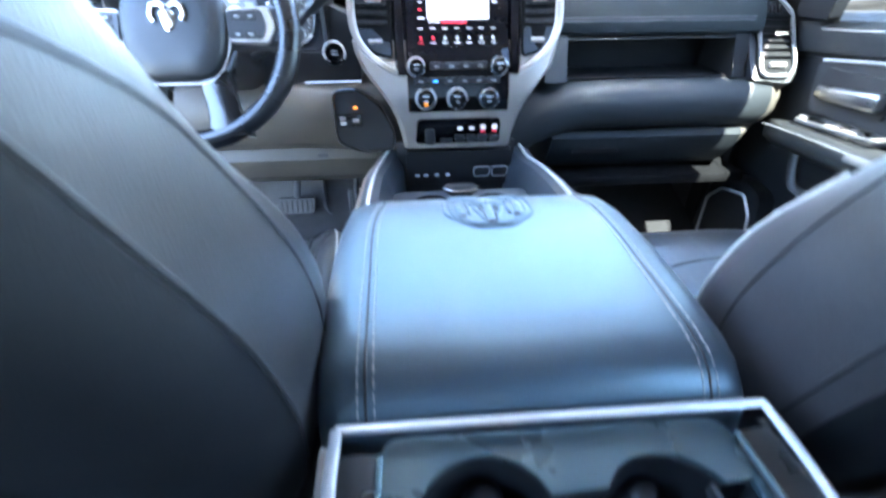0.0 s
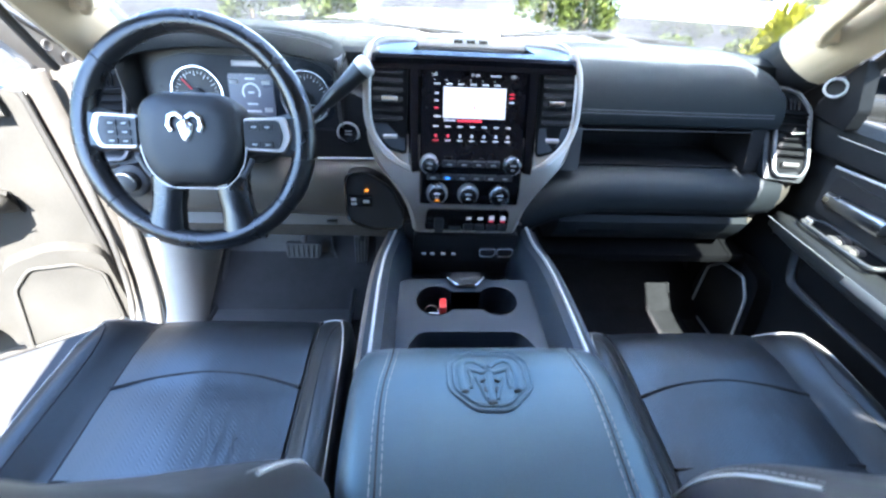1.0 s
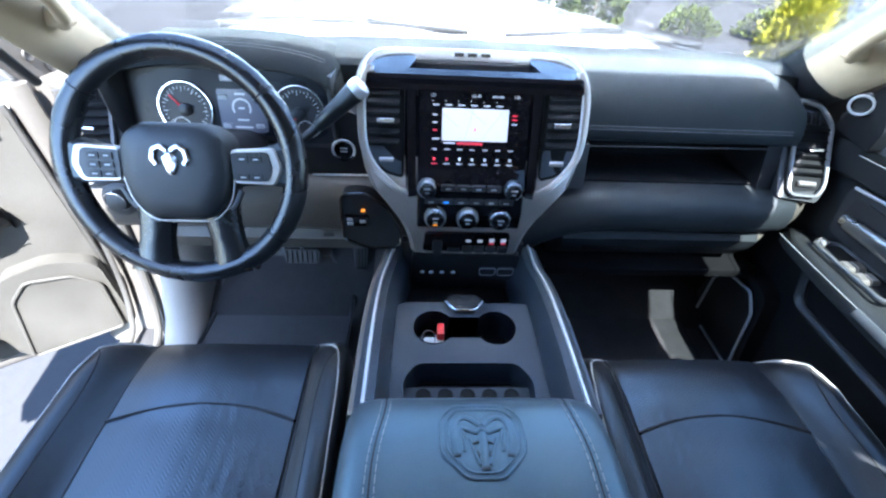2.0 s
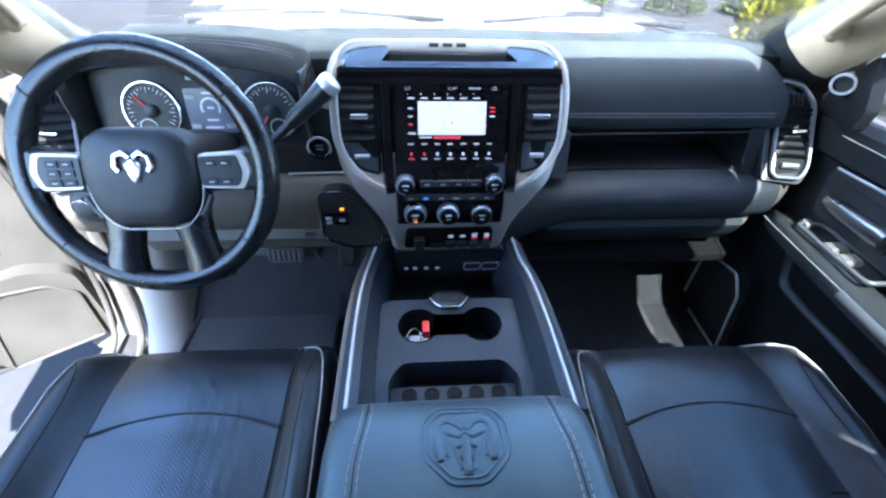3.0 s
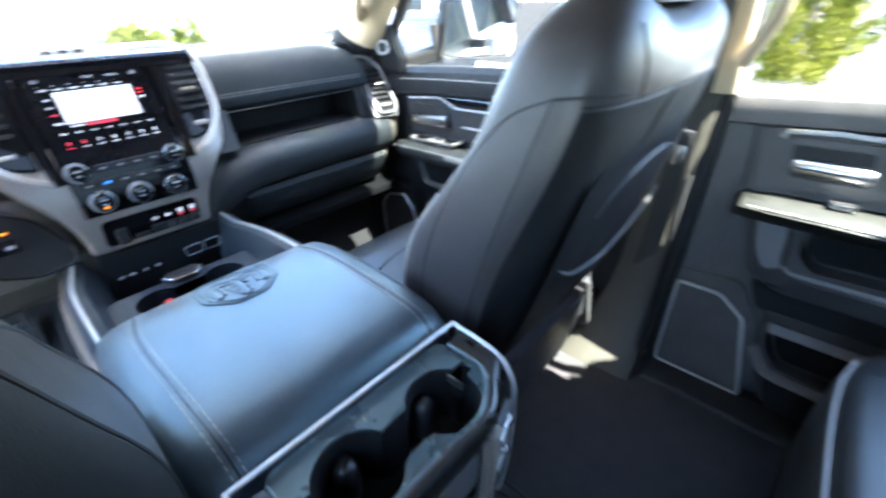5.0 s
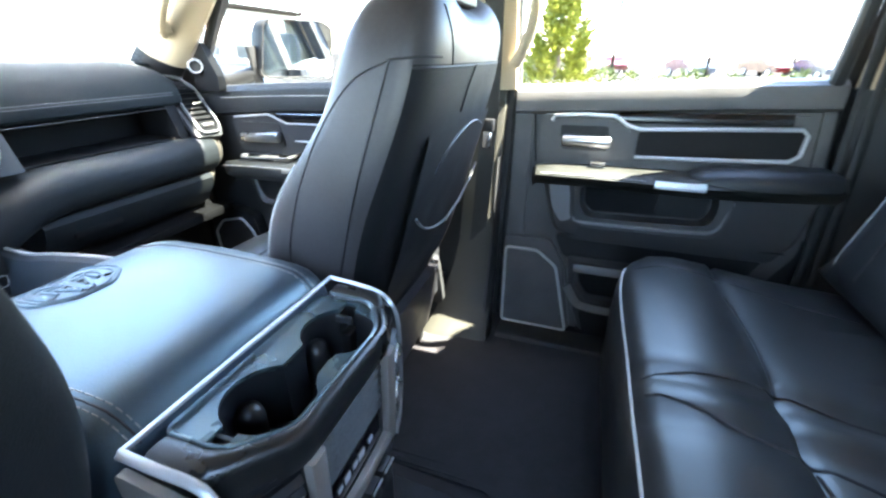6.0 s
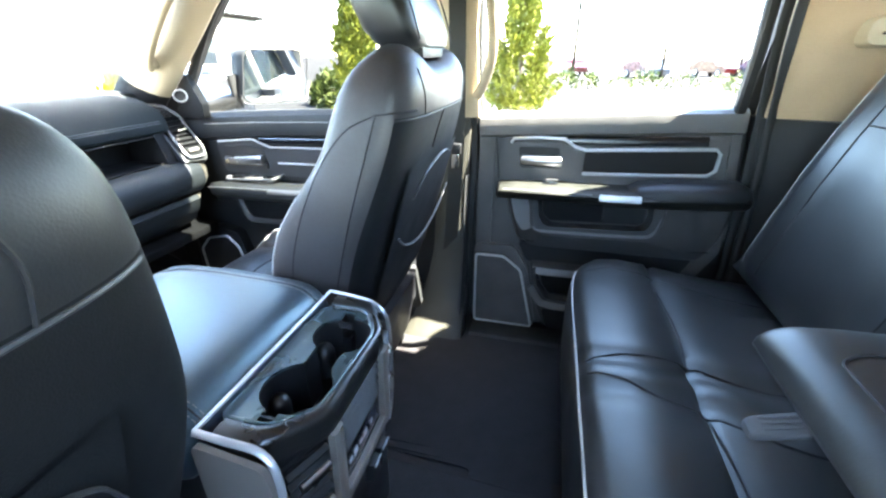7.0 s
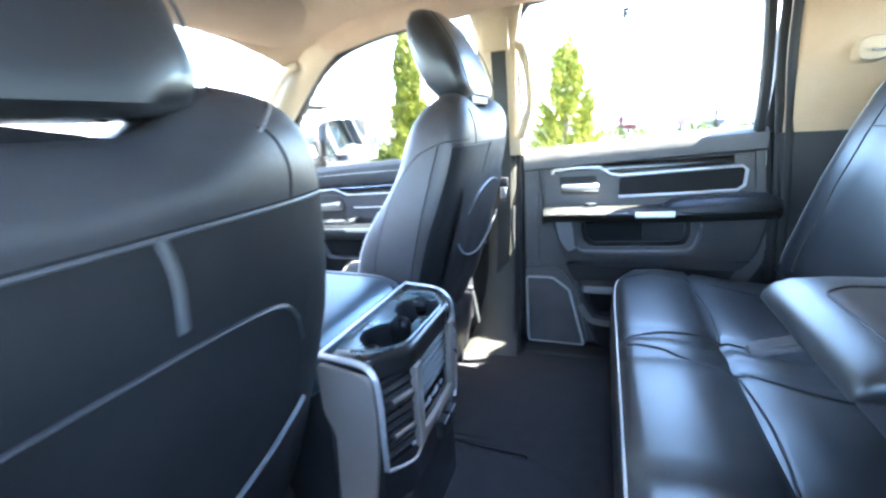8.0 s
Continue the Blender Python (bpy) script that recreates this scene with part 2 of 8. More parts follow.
STUCCO = material("pale_stucco", (0.55, 0.52, 0.46), 0.9, grain=0.4, grain_size=50, vary=0.08, patch=1.0)


def glass_material(name, tint):
    m = bpy.data.materials.new(name)
    m.use_nodes = True
    p = m.node_tree.nodes["Principled BSDF"]
    p.inputs["Base Color"].default_value = (*tint, 1)
    p.inputs["Roughness"].default_value = 0.0
    p.inputs["IOR"].default_value = 1.03
    p.inputs["Transmission Weight"].default_value = 1.0
    return m


def tinted_material(name, tint):
    m = bpy.data.materials.new(name)
    m.use_nodes = True
    n, l = m.node_tree.nodes, m.node_tree.links
    clear, gloss, mix = n.new("ShaderNodeBsdfTransparent"), n.new("ShaderNodeBsdfGlossy"), n.new("ShaderNodeMixShader")
    clear.inputs["Color"].default_value = (*tint, 1)
    gloss.inputs["Roughness"].default_value = 0.01
    mix.inputs["Fac"].default_value = 0.03
    l.new(clear.outputs["BSDF"], mix.inputs[1])
    l.new(gloss.outputs["BSDF"], mix.inputs[2])
    l.new(mix.outputs["Shader"], n["Material Output"].inputs["Surface"])
    return m


GLASS = glass_material("window_glass", (0.96, 0.98, 0.97))
SIDE_GLASS = tinted_material("tinted_side_glass", (0.47, 0.50, 0.495))
REAR_TINT = tinted_material("dark_rear_glass", (0.36, 0.37, 0.37))
REAR_GLASS = tinted_material("rear_side_glass", (0.92, 0.95, 0.94))
MIRROR = material("mirror_glass", (0.9, 0.9, 0.92), 0.02, 1.0, vary=0.01, rough_vary=0.01)


# ---------------------------------------------------------------- shape helpers
def thing(name, base, label, category, group="", kind=""):
    ob = new(name)
    ob.location = base
    ob.empty_display_size = 0.05
    return tagged(ob, label, category, group, kind)


def part(name, bm, mat, parent=None, label="", sharp=38):
    """Links a bmesh as one mesh object under a thing or under a part."""
    if bm is None:
        return None
    bmesh.ops.recalc_face_normals(bm, faces=bm.faces[:])
    me = bpy.data.meshes.new(name)
    bm.to_mesh(me)
    bm.free()
    me.materials.append(mat)
    me.shade_smooth()
    me.set_sharp_from_angle(angle=radians(sharp))
    ob = new(name, me)
    if parent:
        ob.parent = parent
        if parent.type == "EMPTY":
            ob.matrix_parent_inverse = Matrix.Translation(-parent.location)
    if label:
        ob["label"] = label
    return ob


def structure(name, bm, mat, label, category, sharp=38):
    return tagged(part(name, bm, mat, None, "", sharp), label, category, kind="structure")


def add_loft(bm, rings, cap=True, closed=True):
    rows = [[bm.verts.new(p) for p in r] for r in rings]
    k = len(rows[0])
    for a, b in zip(rows, rows[1:]):
        for i in range(k if closed else k - 1):
            j = (i + 1) % k
            bm.faces.new((a[i], a[j], b[j], b[i]))
    if cap and closed:
        bm.faces.new(rows[0][::-1])
        bm.faces.new(rows[-1])
    return bm


def loft(rings, cap=True, closed=True):
    return add_loft(bmesh.new(), rings, cap, closed)


def bevel(bm, width, segments=2, angle=30):
    edges = [e for e in bm.edges if len(e.link_faces) == 2 and e.calc_face_angle(0) > radians(angle)]
    if edges and width:
        bmesh.ops.bevel(bm, geom=edges, offset=width, segments=segments, profile=0.6, affect="EDGES", clamp_overlap=True)
    return bm


def add_box(bm, lo, hi):
    c = bmesh.ops.create_cube(bm, size=1)["verts"]
    for v in c:
        v.co = Vector([lo[i] + (v.co[i] + 0.5) * (hi[i] - lo[i]) for i in range(3)])
    return bm


def box(lo, hi, r=0.003, segments=2):
    return bevel(add_box(bmesh.new(), lo, hi), r, segments)


def smooth_path(points, step=6, closed=False):
    """A Catmull-Rom line through the points."""
    pts = [Vector(p) for p in points]
    if len(pts) < 3:
        return pts
    out, n = [], len(pts)
    for i in range(n if closed else n - 1):
        p0 = pts[i - 1] if (i or closed) else pts[0] * 2 - pts[1]
        p1, p2 = pts[i], pts[(i + 1) % n]
        p3 = pts[(i + 2) % n] if (i + 2 < n or closed) else pts[-1] * 2 - pts[-2]
        for s in range(step):
            t = s / step
            out.append(0.5 * (2 * p1 + (p2 - p0) * t + (2 * p0 - 5 * p1 + 4 * p2 - p3) * t * t + (3 * p1 - p0 - 3 * p2 + p3) * t ** 3))
    return out if closed else out + [pts[-1]]


def add_sweep(bm, path, w, h, normal=(0, 0, 1), closed=False, sides=8, square=2.0):
    """A rounded bar, w wide and h high (along normal), swept along a path."""
    pts = [Vector(p) for p in path]
    rings, n = [], len(pts)
    for i, p in enumerate(pts):
        a = pts[i - 1] if (i or closed) else p
        b = pts[(i + 1) % n] if (i + 1 < n or closed) else p
        t = (b - a).normalized()
        nn = Vector(normal[i]) if isinstance(normal, list) else Vector(normal)
        side = t.cross(nn)
        if side.length < 1e-4:
            side = t.orthogonal()
        side.normalize()
        up = side.cross(t).normalized()
        ring = []
        for k in range(sides):
            an = 2 * math.pi * (k + 0.5) / sides
            c, s = math.cos(an), math.sin(an)
            c, s = math.copysign(abs(c) ** (2 / square), c), math.copysign(abs(s) ** (2 / square), s)
            ring.append(p + side * c * w / 2 + up * s * h / 2)
        rings.append(ring)
    if closed:
        rings.append(rings[0])
        rows = [[bm.verts.new(p) for p in r] for r in rings[:-1]]
        for i in range(len(rows)):
            a, b = rows[i], rows[(i + 1) % len(rows)]
            for k in range(sides):
                j = (k + 1) % sides
                bm.faces.new((a[k], a[j], b[j], b[k]))
        return bm
    return add_loft(bm, rings)


def sweep(path, w, h, normal=(0, 0, 1), closed=False, sides=8, square=2.0):
    return add_sweep(bmesh.new(), path, w, h, normal, closed, sides, square)


def add_prism(bm, outline, depth, to3d):
    """A plate from a 2D outline; to3d(u, v, d) places it, d from 0 to depth."""
    a = [bm.verts.new(to3d(u, v, 0)) for u, v in outline]
    b = [bm.verts.new(to3d(u, v, depth)) for u, v in outline]
    k = len(a)
    bm.faces.new(a)
    bm.faces.new(b[::-1])
    for i in range(k):
        j = (i + 1) % k
        bm.faces.new((a[j], a[i], b[i], b[j]))
    return bm


def prism(outline, depth, to3d, r=0.002, segments=2):
    return bevel(add_prism(bmesh.new(), outline, depth, to3d), r, segments)


def round_outline(points, r, n=5):
    """Rounds the corners of a 2D polygon."""
    out, k = [], len(points)
    for i in range(k):
        p, a, b = Vector(points[i]), Vector(points[i - 1]), Vector(points[(i + 1) % k])
        da, db = (a - p), (b - p)
        ra = min(r, da.length * 0.45, db.length * 0.45)
        p1, p2 = p + da.normalized() * ra, p + db.normalized() * ra
        for s in range(n + 1):
            t = s / n
            q = p1 * (1 - t) ** 2 + p * 2 * t * (1 - t) + p2 * t * t
            out.append((q.x, q.y))
    return out


def superring(cx, cy, z, hx, hy, n=3.5, k=36, axes="xyz", front=None):
    """A rounded rectangle; axes says which way u, v and the height go."""
    pts = []
    for i in range(k):
        a = 2 * math.pi * i / k
        c, s = math.cos(a), math.sin(a)
        u = cx + hx * math.copysign(abs(c) ** (2 / n), c)
        v = cy + hy * math.copysign(abs(s) ** (2 / n), s)
        d = dict(zip(axes, (u, v, z)))
        pts.append(Vector((d["x"], d["y"], d["z"])))
    return pts


def add_disc(bm, centre, axis, radii_heights, k=28):
    """A turned piece: (radius, distance along the axis) from the back to the front."""
    ax = Vector(axis).normalized()
    q = Vector((0, 0, 1)).rotation_difference(ax)
    rings = []
    for r, h in radii_heights:
        rings.append([Vector(centre) + q @ Vector((r * math.cos(2 * math.pi * i / k), r * math.sin(2 * math.pi * i / k), h)) for i in range(k)])
    return add_loft(bm, rings)


def disc(centre, axis, radii_heights, k=28):
    return add_disc(bmesh.new(), centre, axis, radii_heights, k)


def lean_in(bm):
    """The cab's sides lean in towards the roof."""
    for v in bm.verts:
        h = v.co.z - 1.02
        w = min(max((abs(v.co.x) - 0.35) / 0.3, 0), 1)
        if h > 0 and w:
            v.co.x -= math.copysign(0.14 * h * w, v.co.x)
            v.co.y -= 0.10 * (v.co.y + 0.33) * h * w
            v.co.z -= 0.045 * h * w
    return bm


def tree_of(bm):
    bmesh.ops.recalc_face_normals(bm, faces=bm.faces[:])
    return BVHTree.FromBMesh(bm)


def laid_on(tree, points, direction, lift=0.0, reach=3.0):
    """Projects points on a surface along a direction; gives places and normals."""
    d = Vector(direction).normalized()
    out, norms = [], []
    for p in points:
        hit, no, _, _ = tree.ray_cast(Vector(p) - d * reach * 0.5, d, reach)
        if hit is not None:
            if no.dot(d) > 0:
                no = -no
            out.append(hit + no * lift)
            norms.append(no)
    return out, norms


def seam_on(tree, points, direction, w=0.003, h=0.003, lift=0.0, step=8):
    pts, norms = laid_on(tree, smooth_path(points, step), direction, lift)
    return sweep(pts, w, h, norms, sides=6) if len(pts) > 1 else None


def stitches_on(tree, points, direction, length=0.006, gap=0.004, w=0.0016, lift=0.0006):
    """A row of single stitches along a line laid on a surface."""
    pts, norms = laid_on(tree, smooth_path(points, 30), direction, lift)
    bm = bmesh.new()
    run, start = 0.0, None
    for i in range(1, len(pts)):
        d = (pts[i] - pts[i - 1]).length
        if start is None:
            start = i - 1
        run += d
        if run >= length:
            add_sweep(bm, [pts[start], pts[i]], w, w, [norms[start], norms[i]], sides=4)
            run, start = -gap, None
        elif run < 0:
            start = None
    return bm


def text(name, body, size, mat, parent, m):
    c = bpy.data.curves.new(name, "FONT")
    c.body, c.size, c.align_x, c.align_y, c.extrude = body, size, "CENTER", "CENTER", 0.0002
    c.materials.append(mat)
    ob = new(name, c)
    ob.parent = parent
    ob.matrix_basis = (Matrix.Translation(-parent.location) if parent.type == "EMPTY" else Matrix()) @ m
    return ob


# ---------------------------------------------------------------- the cab
def arc_y(x):
    """Where the foot of the windscreen runs, across the cab."""
    return 1.27 - 0.20 * (abs(x) / 0.76) ** 3


FLOOR_Z, GROUND_Z = 0.335, -0.50

# floor with a raised tunnel in the middle
rings = []
for y in (-1.0, -0.39, -0.36, 0.0, 0.62, 0.9, 1.12, 1.27):
    up = 0.0 if y < 1.0 else (y - 1.0) * 1.1
    hump = 0.035 if y < 0.0 else 0.06
    top = [(-0.90, 0), (-0.74, 0), (-0.70, 0.0), (-0.24, 0), (-0.17, hump), (0.17, hump), (0.24, 0), (0.70, 0), (0.74, 0), (0.90, 0)]
    rings.append([Vector((x, y, FLOOR_Z + h + up)) for x, h in top] + [Vector((0.9, y, FLOOR_Z - 0.12)), Vector((-0.9, y, FLOOR_Z - 0.12))])
structure("floor", loft(rings), CARPET, "black loop-pile carpet floor of a truck cab", "floor", 20)

# fire wall and rear wall
structure("wall_front", box((-0.92, 1.27, 0.2), (0.92, 1.31, 1.03), 0.01), CARPET, "black carpeted front bulkhead under the dashboard", "wall")
rear_wall = bmesh.new()
for lo, hi in (((-0.92, -1.16, 0.2), (0.92, -1.10, 1.10)), ((-0.92, -1.16, 1.10), (-0.60, -1.10, 1.43)), ((0.60, -1.16, 1.10), (0.92, -1.10, 1.43)), ((-0.92, -1.16, 1.43), (0.92, -1.10, 1.56))):
    add_box(rear_wall, lo, hi)
structure("wall_rear", rear_wall, TAN, "tan lined rear wall of the cab", "wall")
rear_pane = structure("window_rear", box((-0.60, -1.135, 1.10), (0.60, -1.129, 1.43), 0.001), REAR_TINT, "dark tinted rear window of the cab", "window")
rear_pane.visible_shadow = False

# headliner
rings = []
for y, zc in ((-1.14, 1.50), (-0.6, 1.545), (0.0, 1.555), (0.42, 1.535), (0.62, 1.49), (0.70, 1.44)):
    pts = []
    for x in (-0.74, -0.71, -0.62, -0.45, -0.2, 0.2, 0.45, 0.62, 0.71, 0.74):
        pts.append(Vector((x, y, zc - 0.09 * (abs(x) / 0.74) ** 3)))
    rings.append(pts + [Vector((0.765, y, zc + 0.05)), Vector((-0.765, y, zc + 0.05))])
structure("ceiling", lean_in(loft(rings)), TAN, "tan woven headliner of the cab roof", "ceiling")
structure("roof", box((-0.70, -1.16, 1.585), (0.70, 0.62, 1.61), 0.01), PAINT, "white painted steel cab roof", "roof")

for s, side in ((1, "right"), (-1, "left")):
    # pillar beside the windscreen
    path = smooth_path([(s * 0.815, 1.12, 0.99), (s * 0.80, 1.00, 1.09), (s * 0.765, 0.80, 1.26), (s * 0.735, 0.64, 1.385), (s * 0.715, 0.50, 1.455)], 5)
    rings = []
    for i, p in enumerate(path):
        f = i / (len(path) - 1)
        wx, wy = 0.055 - 0.015 * f, 0.085 - 0.025 * f
        rings.append([p + Vector((s * (-wx * c * 0.9), wy * sn + 0.03, wy * sn * 0.5)) for c, sn in
                      [(math.cos(a * math.pi / 6), math.sin(a * math.pi / 6)) for a in range(12)]])
    structure("trim_pillar_front_" + side, lean_in(loft(rings[5:])), TAN_PLASTIC, "tan plastic pillar trim beside the windscreen", "pillar trim")
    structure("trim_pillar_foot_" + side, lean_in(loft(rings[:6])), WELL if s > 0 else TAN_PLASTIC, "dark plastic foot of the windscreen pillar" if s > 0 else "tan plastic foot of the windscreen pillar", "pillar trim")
    # rail over the doors
    path = smooth_path([(s * 0.715, 0.55, 1.44), (s * 0.705, 0.30, 1.475), (s * 0.70, -0.1, 1.49), (s * 0.70, -0.55, 1.485), (s * 0.71, -1.12, 1.46)], 5)
    structure("trim_rail_" + side, lean_in(sweep(path, 0.10, 0.075, (s * 0.6, 0, 0.8), sides=10)), TAN, "tan lined roof rail above the doors", "roof rail")
    path = smooth_path([(s * 0.835, 0.93, 1.03), (s * 0.805, 0.78, 1.23), (s * 0.78, 0.64, 1.36), (s * 0.765, 0.48, 1.425), (s * 0.755, 0.25, 1.455), (s * 0.75, 0.02, 1.465)], 5)
    structure("seal_front_" + side, lean_in(sweep(path, 0.03 if s > 0 else 0.018, 0.016, (s, 0, 0.3))), SEAL if s > 0 else JAMB_SEAL, "black rubber door seal along the roof rail" if s > 0 else "brown-grey rubber door seal along the roof rail", "seal")
    # middle pillar, upper part tan, lower part black
    rings = []
    for z, x, y0, y1 in ((1.02, 0.80, 0.035, -0.085), (1.10, 0.79, 0.03, -0.08), (1.25, 0.765, 0.03, -0.075), (1.38, 0.74, 0.035, -0.085), (1.48, 0.71, 0.06, -0.11)):
        rings.append([Vector((s * (x + dx), y, z)) for dx, y in ((0, y0 - 0.02), (0.012, y0), (0.06, y0), (0.06, y1), (0.012, y1), (0, y1 + 0.02))])
    structure("pillar_upper_" + side, lean_in(loft(rings)), TAN_PLASTIC, "tan plastic upper trim of the door pillar", "pillar trim")
    rings = []
    for z, x, y0, y1 in ((0.33, 0.668, 0.13, -0.070), (0.352, 0.682, 0.115, -0.068), (0.385, 0.712, 0.10, -0.064), (0.44, 0.752, 0.082, -0.062), (0.52, 0.782, 0.062, -0.061), (0.60, 0.797, 0.05, -0.060), (0.85, 0.81, 0.04, -0.057), (1.02, 0.80, 0.035, -0.060)):
        rings.append([Vector((s * (x + dx), y, z)) for dx, y in ((0, y0 - 0.02), (0.012, y0), (0.09, y0), (0.09, y1), (0.012, y1), (0, y1 + 0.02))])
    foot = []
    for z, x, y0, y1 in ((0.33, 0.70, -0.045, -0.073), (0.385, 0.722, -0.046, -0.067), (0.44, 0.75, -0.046, -0.065), (0.60, 0.794, -0.046, -0.063), (0.85, 0.807, -0.050, -0.060)):
        foot.append([Vector((s * (x + dx), y, z)) for dx, y in ((0, y0), (0.05, y0), (0.05, y1), (0.012, y1), (0, y1 + 0.012))])
    structure("pillar_foot_" + side, loft(foot), PLASTIC, "black plastic rear edge of the door pillar", "pillar trim")
    structure("pillar_lower_" + side, loft(rings), PILLAR_TRIM if s > 0 else PLASTIC, "black plastic lower trim of the door pillar", "pillar trim")
    # rear pillar
    rings = []
    for z, x, y0 in ((1.045, 0.80, -0.755), (1.2, 0.77, -0.745), (1.35, 0.735, -0.735), (1.48, 0.70, -0.72)):
        rings.append([Vector((s * (x + dx), y, z)) for dx, y in ((0, y0 - 0.05), (0.014, y0 - 0.035), (0.07, y0 - 0.035), (0.07, -1.12), (-0.06, -1.12), (-0.02, y0 - 0.16))])
    structure("pillar_rear_" + side, lean_in(loft(rings)), TAN, "tan lined rear cab pillar", "pillar trim")
    rings = []
    for z, x, y0 in ((0.33, 0.86, -0.86), (0.60, 0.84, -0.85), (0.85, 0.815, -0.83), (1.043, 0.80, -0.80)):
        rings.append([Vector((s * (x + dx), y, z)) for dx, y in ((0, y0), (0.014, y0 + 0.02), (0.07, y0 + 0.02), (0.07, -1.12), (-0.10, -1.12), (-0.06, y0 - 0.14))])
    structure("pillar_body_" + side, box((min(s * 0.862, s * 0.93), -0.11, 0.30), (max(s * 0.862, s * 0.93), 0.06, 1.02), 0.004), SEAL, "black painted steel of the door pillar", "pillar")
    structure("body_side_low_" + side, box((min(s * 0.885, s * 0.93), -1.12, 0.28), (max(s * 0.885, s * 0.93), -0.60, 1.03), 0.004), DARK, "black body side behind the rear door", "body side")
    structure("pillar_rear_lower_" + side, loft(rings), PLASTIC, "black plastic lower trim of the rear pillar", "pillar trim")
    for k, dx in enumerate((0.0, 0.018)):
        path = smooth_path([(s * (0.865 - dx), -0.30 - dx, 0.335), (s * (0.86 - dx), -0.60, 0.345), (s * (0.85 - dx), -0.80 - dx, 0.50), (s * (0.832 - dx), -0.805 - dx, 0.75), (s * (0.822 - dx), -0.785 - dx, 1.04), (s * (0.785 - dx), -0.755 - dx, 1.25), (s * (0.735 - dx), -0.735 - dx, 1.46)], 6)
        structure("seal_rear_" + side + ("_inner" if k else ""), lean_in(sweep(path, 0.012, 0.022, (0, 1, 0))), SEAL, "black rubber seal round the rear door opening", "seal")
    # door sills
    structure("sill_front_" + side, prism(round_outline([(0.71 if s > 0 else 0.74, 0.340), (0.92, 0.325), (0.92, 0.20), (0.71 if s > 0 else 0.74, 0.20)], 0.015), 0.86,
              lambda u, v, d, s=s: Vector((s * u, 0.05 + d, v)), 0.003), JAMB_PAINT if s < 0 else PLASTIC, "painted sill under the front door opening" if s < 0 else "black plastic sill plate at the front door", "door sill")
    structure("sill_rear_" + side, prism(round_outline([(0.72, 0.345), (0.92, 0.325), (0.92, 0.20), (0.72, 0.20)], 0.015), 0.72,
              lambda u, v, d, s=s: Vector((s * u, -0.81 + d, v)), 0.003), PLASTIC, "black plastic sill plate at the rear door", "door sill")

# body side behind the rear doors and at the dashboard's ends
for s, side in ((1, "right"), (-1, "left")):
    rings = []
    for z, x in ((0.28, 0.89), (0.95, 0.885), (1.06, 0.87), (1.25, 0.83), (1.47, 0.775)):
        rings.append([Vector((s * (x + dx), y, z)) for dx, y in ((0, -0.765), (0.06, -0.765), (0.06, -1.16), (0, -1.16))])
    structure("body_side_rear_" + side, lean_in(loft(rings)), SEAL, "black body side behind the rear door", "body side")
    rings = []
    for z, y0 in ((0.30, 1.0), (0.70, 1.0), (0.96, 1.0), (0.985, 1.03)):
        rings.append([Vector((s * x, y, z)) for x, y in ((0.79, y0), (0.93, y0 - 0.01), (0.95, 1.30), (0.79, 1.30))])
    if s > 0:
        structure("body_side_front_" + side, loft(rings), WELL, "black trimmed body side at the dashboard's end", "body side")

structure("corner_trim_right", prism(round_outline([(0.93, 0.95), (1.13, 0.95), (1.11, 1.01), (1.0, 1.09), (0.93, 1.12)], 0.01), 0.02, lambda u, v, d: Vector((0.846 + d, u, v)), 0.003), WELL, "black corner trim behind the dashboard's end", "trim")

# painted hinge pillar and sunlight-coloured kick trim at the open door
rings = []
for z, x0, y0, out in ((0.30, -0.775, 0.845, 0.235), (0.345, -0.785, 0.862, 0.205), (0.39, -0.795, 0.885, 0.180), (0.46, -0.803, 0.912, 0.165), (0.58, -0.808, 0.938, 0.155), (0.75, -0.812, 0.962, 0.150), (1.0, -0.815, 0.985, 0.145)):
    rings.append([Vector((x, y, z)) for x, y in ((x0, y0 + 0.03), (x0 - 0.010, y0 + 0.010), (x0 - 0.028, y0), (x0 - 0.050, y0 + 0.006), (x0 - 0.062, y0 + 0.022), (x0 - 0.085, y0 + 0.030), (x0 - out + 0.03, y0 + 0.028), (x0 - out, y0 + 0.045), (x0 - out, 1.25), (x0 + 0.02, 1.25), (x0 + 0.02, y0 + 0.06))])
structure("hinge_pillar_left", loft(rings), JAMB_PAINT, "painted hinge pillar at the open front door, darkened for shade", "door jamb")
rings = []
for z, y0 in ((0.33, 0.74), (0.36, 0.80), (0.42, 0.855), (0.50, 0.89), (0.62, 0.925), (0.80, 0.955)):
    rings.append([Vector((x, y, z)) for x, y in ((-0.790, y0), (-0.775, y0 + 0.004), (-0.755, y0 + 0.02), (-0.735, y0 + 0.05), (-0.722, y0 + 0.10), (-0.715, 1.22), (-0.79, 1.22))])
structure("kick_panel_left", loft(rings), KICK_TRIM, "plastic kick panel beside the pedals, sunlight put into its pale colour", "trim")
